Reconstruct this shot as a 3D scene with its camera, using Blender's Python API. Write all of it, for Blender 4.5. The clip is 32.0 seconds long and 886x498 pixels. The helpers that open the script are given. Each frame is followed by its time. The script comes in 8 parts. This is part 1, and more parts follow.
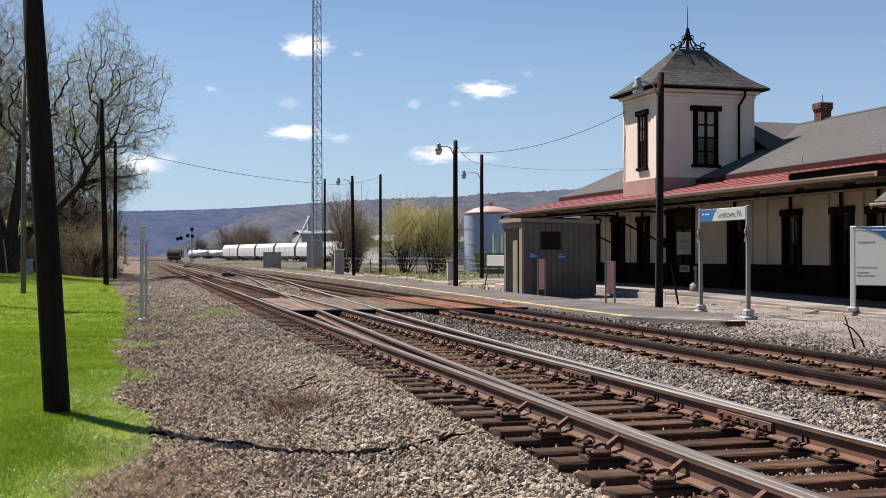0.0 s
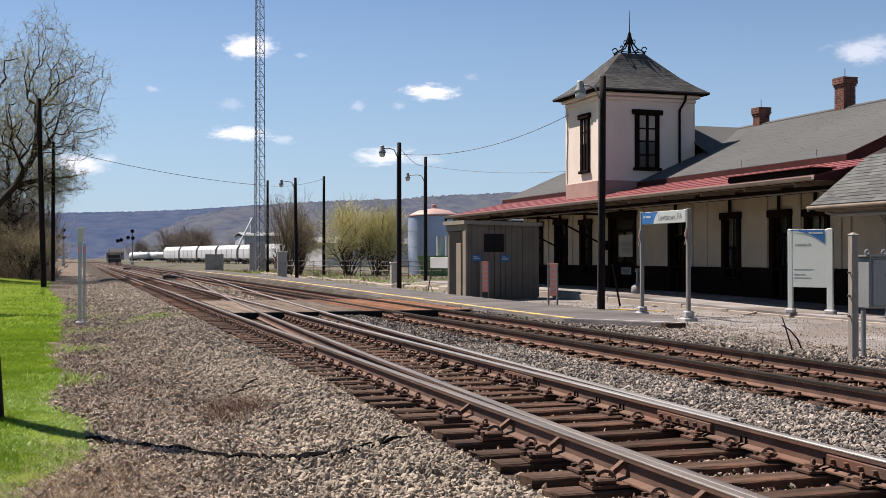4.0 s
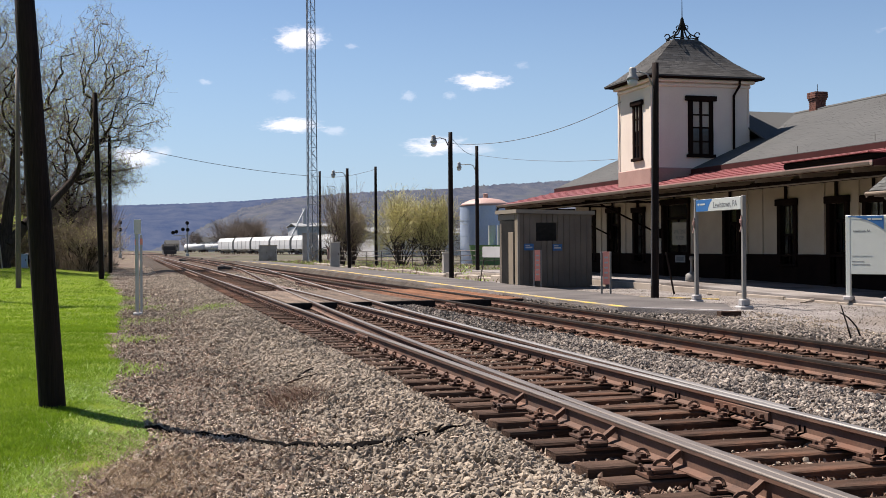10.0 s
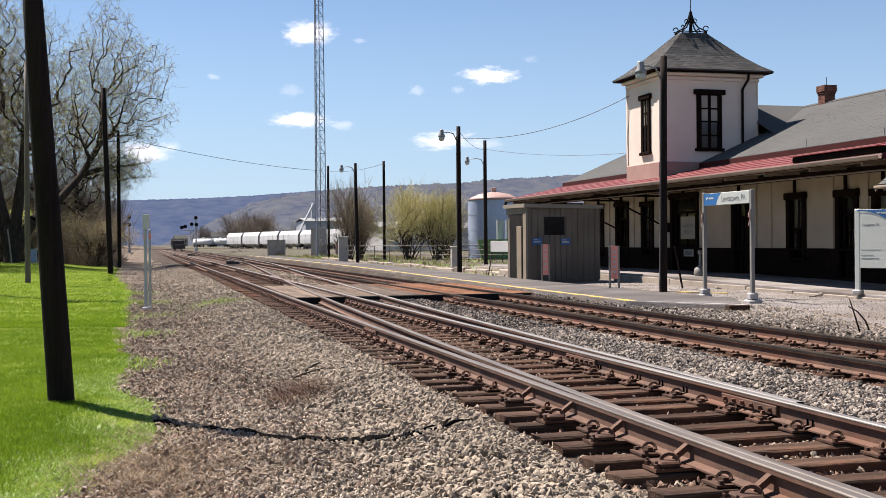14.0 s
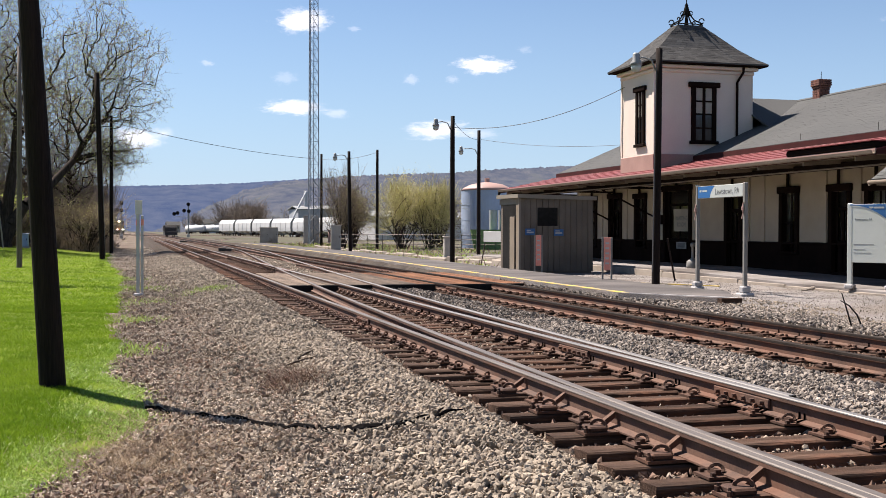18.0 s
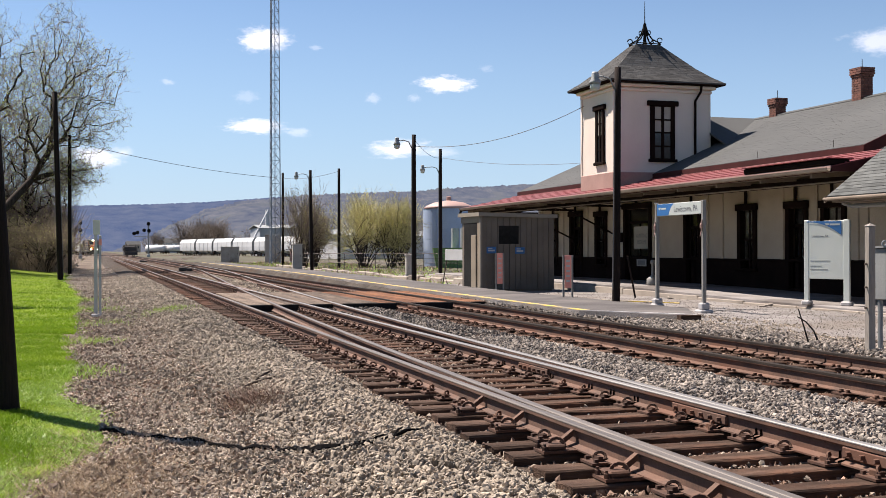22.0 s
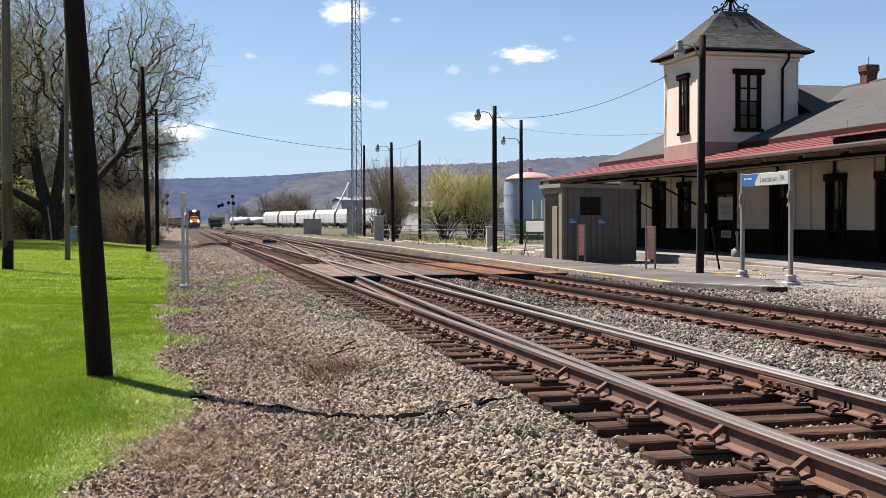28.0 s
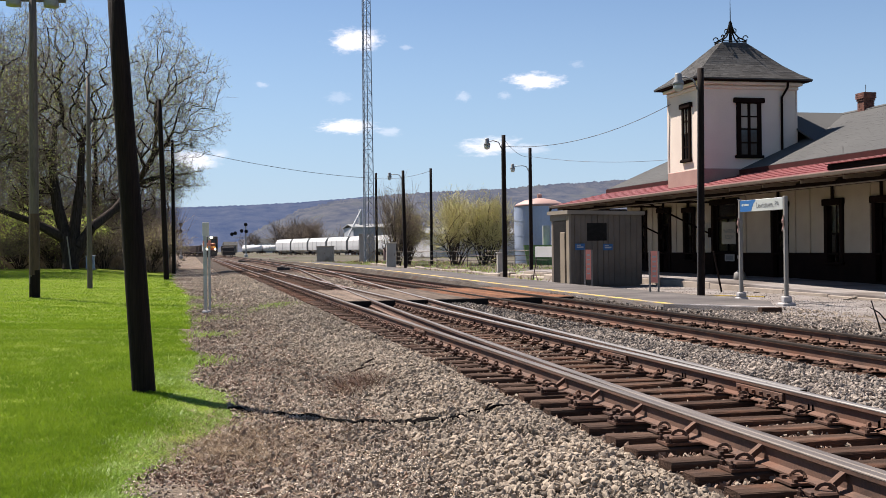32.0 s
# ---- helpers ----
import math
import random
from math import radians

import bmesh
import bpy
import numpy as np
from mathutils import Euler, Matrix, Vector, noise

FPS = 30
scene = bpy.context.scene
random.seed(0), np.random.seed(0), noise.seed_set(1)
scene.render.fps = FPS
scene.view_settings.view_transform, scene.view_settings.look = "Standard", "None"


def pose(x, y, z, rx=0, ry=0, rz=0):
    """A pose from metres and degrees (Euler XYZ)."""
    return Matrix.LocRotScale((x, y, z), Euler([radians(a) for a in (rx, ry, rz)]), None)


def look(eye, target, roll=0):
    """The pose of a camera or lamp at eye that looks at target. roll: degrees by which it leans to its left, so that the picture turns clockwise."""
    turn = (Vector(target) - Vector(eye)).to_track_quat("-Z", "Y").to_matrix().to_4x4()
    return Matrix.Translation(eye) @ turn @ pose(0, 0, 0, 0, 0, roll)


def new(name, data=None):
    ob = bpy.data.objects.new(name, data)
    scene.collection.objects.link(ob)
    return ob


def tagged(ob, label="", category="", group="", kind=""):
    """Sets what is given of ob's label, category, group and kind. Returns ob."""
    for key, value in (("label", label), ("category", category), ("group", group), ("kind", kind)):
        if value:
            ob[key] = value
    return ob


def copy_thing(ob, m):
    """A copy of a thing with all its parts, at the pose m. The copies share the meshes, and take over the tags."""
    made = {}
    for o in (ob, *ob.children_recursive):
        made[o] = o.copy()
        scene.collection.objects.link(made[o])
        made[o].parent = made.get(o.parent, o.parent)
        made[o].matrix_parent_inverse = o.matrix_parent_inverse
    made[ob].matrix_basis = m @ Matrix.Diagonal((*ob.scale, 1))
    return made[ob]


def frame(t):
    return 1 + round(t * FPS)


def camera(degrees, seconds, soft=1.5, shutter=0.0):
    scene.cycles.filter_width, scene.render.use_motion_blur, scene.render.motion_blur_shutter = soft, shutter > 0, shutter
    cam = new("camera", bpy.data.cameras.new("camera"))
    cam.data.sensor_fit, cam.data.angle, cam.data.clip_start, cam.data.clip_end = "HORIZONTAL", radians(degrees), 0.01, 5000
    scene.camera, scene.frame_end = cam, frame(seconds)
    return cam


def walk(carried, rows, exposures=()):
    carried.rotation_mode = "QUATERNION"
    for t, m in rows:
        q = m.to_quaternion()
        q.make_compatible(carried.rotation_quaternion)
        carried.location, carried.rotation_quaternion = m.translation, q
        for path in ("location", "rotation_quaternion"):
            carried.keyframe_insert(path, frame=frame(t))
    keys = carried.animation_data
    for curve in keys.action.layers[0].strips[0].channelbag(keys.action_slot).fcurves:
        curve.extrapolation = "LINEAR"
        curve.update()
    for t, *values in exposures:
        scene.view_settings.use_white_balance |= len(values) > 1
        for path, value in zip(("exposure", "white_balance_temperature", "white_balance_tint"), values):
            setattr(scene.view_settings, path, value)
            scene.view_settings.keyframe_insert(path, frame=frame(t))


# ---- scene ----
cam = camera(43.1, 32.0, soft=0.55)
walk(cam, [
    (0.0, pose(-0.025, -0.027, 1.324, 90.34, 0.04, -15.28)),
    (0.5, pose(-0.017, -0.023, 1.324, 90.46, 0.12, -16.04)),
    (1.0, pose(-0.005, -0.003, 1.318, 90.59, 0.21, -16.97)),
    (1.5, pose(-0.005, 0.003, 1.320, 90.59, 0.01, -17.69)),
    (2.0, pose(0.002, 0.012, 1.317, 90.76, -0.29, -18.18)),
    (2.5, pose(0.010, 0.020, 1.315, 90.90, -0.18, -19.06)),
    (3.0, pose(0.001, -0.006, 1.324, 91.01, -0.33, -19.04)),
    (3.5, pose(0.000, -0.002, 1.318, 91.03, -0.12, -18.51)),
    (4.0, pose(-0.000, -0.000, 1.320, 90.46, 0.00, -18.14)),
    (4.5, pose(-0.001, 0.006, 1.321, 90.38, 0.33, -18.01)),
    (6.5, pose(0.007, -0.013, 1.320, 90.53, 0.52, -17.40)),
    (7.0, pose(-0.003, -0.014, 1.325, 90.34, 0.87, -17.29)),
    (7.5, pose(-0.003, -0.003, 1.314, 90.44, 0.51, -17.31)),
    (8.0, pose(-0.012, -0.009, 1.311, 90.07, -0.19, -17.13)),
    (8.5, pose(-0.007, 0.027, 1.322, 91.02, 0.99, -17.34)),
    (9.0, pose(-0.011, 0.002, 1.324, 91.07, 1.27, -16.59)),
    (9.5, pose(-0.013, 0.006, 1.317, 90.11, 0.45, -15.29)),
    (10.0, pose(-0.015, 0.000, 1.320, 89.93, 0.43, -15.50)),
    (10.5, pose(-0.013, -0.008, 1.314, 89.45, 0.17, -15.48)),
    (11.0, pose(-0.006, -0.000, 1.317, 89.35, 0.21, -15.45)),
    (11.5, pose(-0.009, 0.000, 1.315, 89.26, 0.26, -15.56)),
    (12.0, pose(-0.013, -0.002, 1.316, 89.11, 0.15, -15.59)),
    (12.5, pose(-0.009, 0.014, 1.318, 89.41, 0.46, -15.47)),
    (13.0, pose(-0.010, 0.008, 1.316, 89.67, 0.47, -15.22)),
    (13.5, pose(-0.009, -0.002, 1.314, 89.70, 0.68, -15.09)),
    (14.0, pose(-0.004, -0.002, 1.317, 89.65, 0.50, -15.07)),
    (14.5, pose(-0.008, 0.006, 1.315, 89.63, 0.42, -15.08)),
    (16.5, pose(-0.012, 0.012, 1.313, 89.51, 0.60, -15.05)),
    (17.0, pose(-0.017, 0.005, 1.316, 89.37, 0.35, -15.06)),
    (17.5, pose(-0.012, 0.024, 1.310, 89.21, -0.18, -15.20)),
    (18.0, pose(-0.017, 0.017, 1.315, 89.12, -0.19, -15.45)),
    (18.5, pose(-0.013, 0.026, 1.318, 89.22, 0.30, -15.52)),
    (19.0, pose(-0.004, 0.019, 1.318, 89.36, 0.46, -15.50)),
    (19.5, pose(-0.016, 0.012, 1.319, 89.58, 0.51, -15.45)),
    (20.0, pose(-0.017, 0.012, 1.323, 89.77, 0.25, -15.41)),
    (20.5, pose(-0.005, 0.018, 1.318, 89.91, 0.38, -15.60)),
    (21.0, pose(0.017, 0.024, 1.308, 89.99, -0.17, -16.91)),
    (21.5, pose(0.026, 0.019, 1.306, 90.00, -0.09, -17.25)),
    (22.0, pose(0.025, 0.021, 1.318, 90.06, 0.09, -17.36)),
    (22.5, pose(0.025, 0.024, 1.318, 90.14, 0.01, -16.66)),
    (23.0, pose(0.025, 0.013, 1.314, 90.13, -0.06, -16.27)),
    (23.5, pose(0.024, 0.002, 1.313, 90.08, -0.21, -16.07)),
    (24.0, pose(0.026, 0.022, 1.310, 90.06, -0.26, -15.73)),
    (24.5, pose(0.019, 0.007, 1.314, 89.99, -0.34, -15.46)),
    (25.0, pose(0.027, 0.017, 1.312, 89.79, -0.10, -15.10)),
    (25.5, pose(0.022, 0.018, 1.313, 89.02, 0.06, -14.35)),
    (27.5, pose(-0.002, 0.004, 1.311, 88.67, 0.17, -13.38)),
    (28.0, pose(-0.003, 0.002, 1.310, 88.63, 0.19, -13.26)),
    (28.5, pose(-0.013, -0.003, 1.322, 88.48, 0.90, -13.03)),
    (29.0, pose(-0.007, 0.004, 1.313, 88.72, 0.94, -12.75)),
    (29.5, pose(0.000, 0.012, 1.322, 88.46, 1.38, -12.42)),
    (30.0, pose(-0.016, 0.001, 1.324, 88.43, 0.87, -12.02)),
    (30.5, pose(-0.020, -0.005, 1.331, 89.75, 0.51, -11.91)),
    (31.0, pose(-0.020, -0.019, 1.326, 90.09, 0.59, -12.14)),
    (31.5, pose(-0.011, 0.001, 1.323, 90.10, 0.45, -12.18)),
    (31.6, pose(-0.011, 0.001, 1.323, 90.10, 0.45, -12.18)),
    (32.0, pose(-0.280, -1.220, 1.320, 89.97, 0.68, -12.67)),
], exposures=[(0.0, 1.04, 6500, 15), (4.0, 1.03, 6500, 15), (8.0, 1.06, 6500, 15), (10.5, 1.11, 6500, 15), (11.5, 1.25, 6500, 15), (28.0, 1.24, 6500, 15), (30.0, 1.21, 6500, 15), (32.0, 1.14, 6500, 15)])

# ---- sky, sun, exposure ----
SUN_AZ, SUN_EL = math.atan2(-0.605, 0.797), radians(57)
world = bpy.data.worlds.new("world")
scene.world = world
world.use_nodes = True
wn, wl = world.node_tree.nodes, world.node_tree.links
sky = wn.new("ShaderNodeTexSky")
sky.sky_type = 'NISHITA'
sky.sun_disc = False
sky.sun_elevation, sky.sun_rotation = SUN_EL, SUN_AZ
sky.air_density, sky.dust_density, sky.ozone_density = 1.0, 0.0, 4.0
wn["Background"].inputs["Strength"].default_value = 0.05
# pale haze towards the horizon
way = wn.new("ShaderNodeTexCoord")
split, low, haze = wn.new("ShaderNodeSeparateXYZ"), wn.new("ShaderNodeMapRange"), wn.new("ShaderNodeMix")
wl.new(way.outputs["Generated"], split.inputs[0])
wl.new(split.outputs["Z"], low.inputs[0])
low.inputs[1].default_value, low.inputs[2].default_value = 0.0, 0.22
low.inputs[3].default_value, low.inputs[4].default_value = 0.75, 0.0
haze.data_type = 'RGBA'
wl.new(low.outputs[0], haze.inputs[0])
wl.new(sky.outputs[0], haze.inputs[6])
haze.inputs[7].default_value = (3.7, 5.5, 7.7, 1)
wl.new(haze.outputs[2], wn["Background"].inputs["Color"])
sun = new("sun", bpy.data.lights.new("sun", 'SUN'))
sun.data.energy, sun.data.angle, sun.data.color = 5.0, radians(0.53), (1.0, 0.93, 0.83)
sun_from = Vector((math.sin(SUN_AZ) * math.cos(SUN_EL), math.cos(SUN_AZ) * math.cos(SUN_EL), math.sin(SUN_EL)))
sun.matrix_world = look(sun_from * 100, (0, 0, 0))

# ---- materials ----
def surf(name, c1, c2, scale=2.0, rough=0.8, metal=0.0, bump=0.2, fine=40.0, spread=0.5, depth=0.01, rand=0.0,
         third=None, third_at=0.6, stretch=(1, 1, 1), spec=0.5):
    """A weathered surface: two colours blended by a coarse and a fine noise, with relief and uneven gloss."""
    m = bpy.data.materials.new(name)
    m.use_nodes = True
    n, l = m.node_tree.nodes, m.node_tree.links
    b = n["Principled BSDF"]
    tc, mp = n.new("ShaderNodeTexCoord"), n.new("ShaderNodeMapping")
    mp.inputs["Scale"].default_value = stretch
    l.new(tc.outputs["Object"], mp.inputs[0])
    coarse, grain = n.new("ShaderNodeTexNoise"), n.new("ShaderNodeTexNoise")
    coarse.inputs["Scale"].default_value, coarse.inputs["Detail"].default_value = scale, 5
    grain.inputs["Scale"].default_value, grain.inputs["Detail"].default_value = fine, 4
    l.new(mp.outputs[0], coarse.inputs["Vector"])
    l.new(mp.outputs[0], grain.inputs["Vector"])
    add = n.new("ShaderNodeMath")
    add.operation = 'MULTIPLY_ADD'
    l.new(grain.outputs[0], add.inputs[0])
    add.inputs[1].default_value = 0.55
    l.new(coarse.outputs[0], add.inputs[2])
    ramp = n.new("ShaderNodeValToRGB")
    lo = 0.775 - spread / 2
    ramp.color_ramp.elements[0].position, ramp.color_ramp.elements[1].position = max(0.02, lo), min(0.99, lo + spread)
    ramp.color_ramp.elements[0].color, ramp.color_ramp.elements[1].color = (*c1, 1), (*c2, 1)
    l.new(add.outputs[0], ramp.inputs[0])
    col = ramp.outputs[0]
    if third:
        patch = n.new("ShaderNodeTexNoise")
        patch.inputs["Scale"].default_value, patch.inputs["Detail"].default_value = scale * 0.45, 6
        l.new(tc.outputs["Object"], patch.inputs["Vector"])
        edge = n.new("ShaderNodeMapRange")
        edge.inputs[1].default_value, edge.inputs[2].default_value = third_at - 0.07, third_at + 0.07
        l.new(patch.outputs[0], edge.inputs[0])
        mix = n.new("ShaderNodeMix")
        mix.data_type = 'RGBA'
        l.new(edge.outputs[0], mix.inputs[0])
        l.new(col, mix.inputs[6])
        mix.inputs[7].default_value = (*third, 1)
        col = mix.outputs[2]
    if rand:
        info, hsv = n.new("ShaderNodeObjectInfo"), n.new("ShaderNodeHueSaturation")
        geo = n.new("ShaderNodeNewGeometry")
        both = n.new("ShaderNodeMath")
        both.operation = 'ADD'
        l.new(info.outputs["Random"], both.inputs[0])
        l.new(geo.outputs["Random Per Island"], both.inputs[1])
        val = n.new("ShaderNodeMapRange")
        val.inputs[2].default_value = 2.0
        val.inputs[3].default_value, val.inputs[4].default_value = 1 - rand, 1 + rand
        l.new(both.outputs[0], val.inputs[0])
        l.new(val.outputs[0], hsv.inputs["Value"])
        l.new(col, hsv.inputs["Color"])
        col = hsv.outputs[0]
    l.new(col, b.inputs["Base Color"])
    rr = n.new("ShaderNodeMapRange")
    rr.inputs[3].default_value, rr.inputs[4].default_value = max(0.05, rough - 0.12), min(1, rough + 0.12)
    l.new(coarse.outputs[0], rr.inputs[0])
    l.new(rr.outputs[0], b.inputs["Roughness"])
    b.inputs["Metallic"].default_value = metal
    b.inputs["Specular IOR Level"].default_value = spec
    if bump:
        bn = n.new("ShaderNodeBump")
        bn.inputs["Strength"].default_value, bn.inputs["Distance"].default_value = bump, depth
        l.new(grain.outputs[0], bn.inputs["Height"])
        l.new(bn.outputs[0], b.inputs["Normal"])
    return m


def glow(name, colour, strength):
    m = bpy.data.materials.new(name)
    m.use_nodes = True
    b = m.node_tree.nodes["Principled BSDF"]
    b.inputs["Base Color"].default_value = (*colour, 1)
    b.inputs["Emission Color"].default_value = (*colour, 1)
    b.inputs["Emission Strength"].default_value = strength
    return m


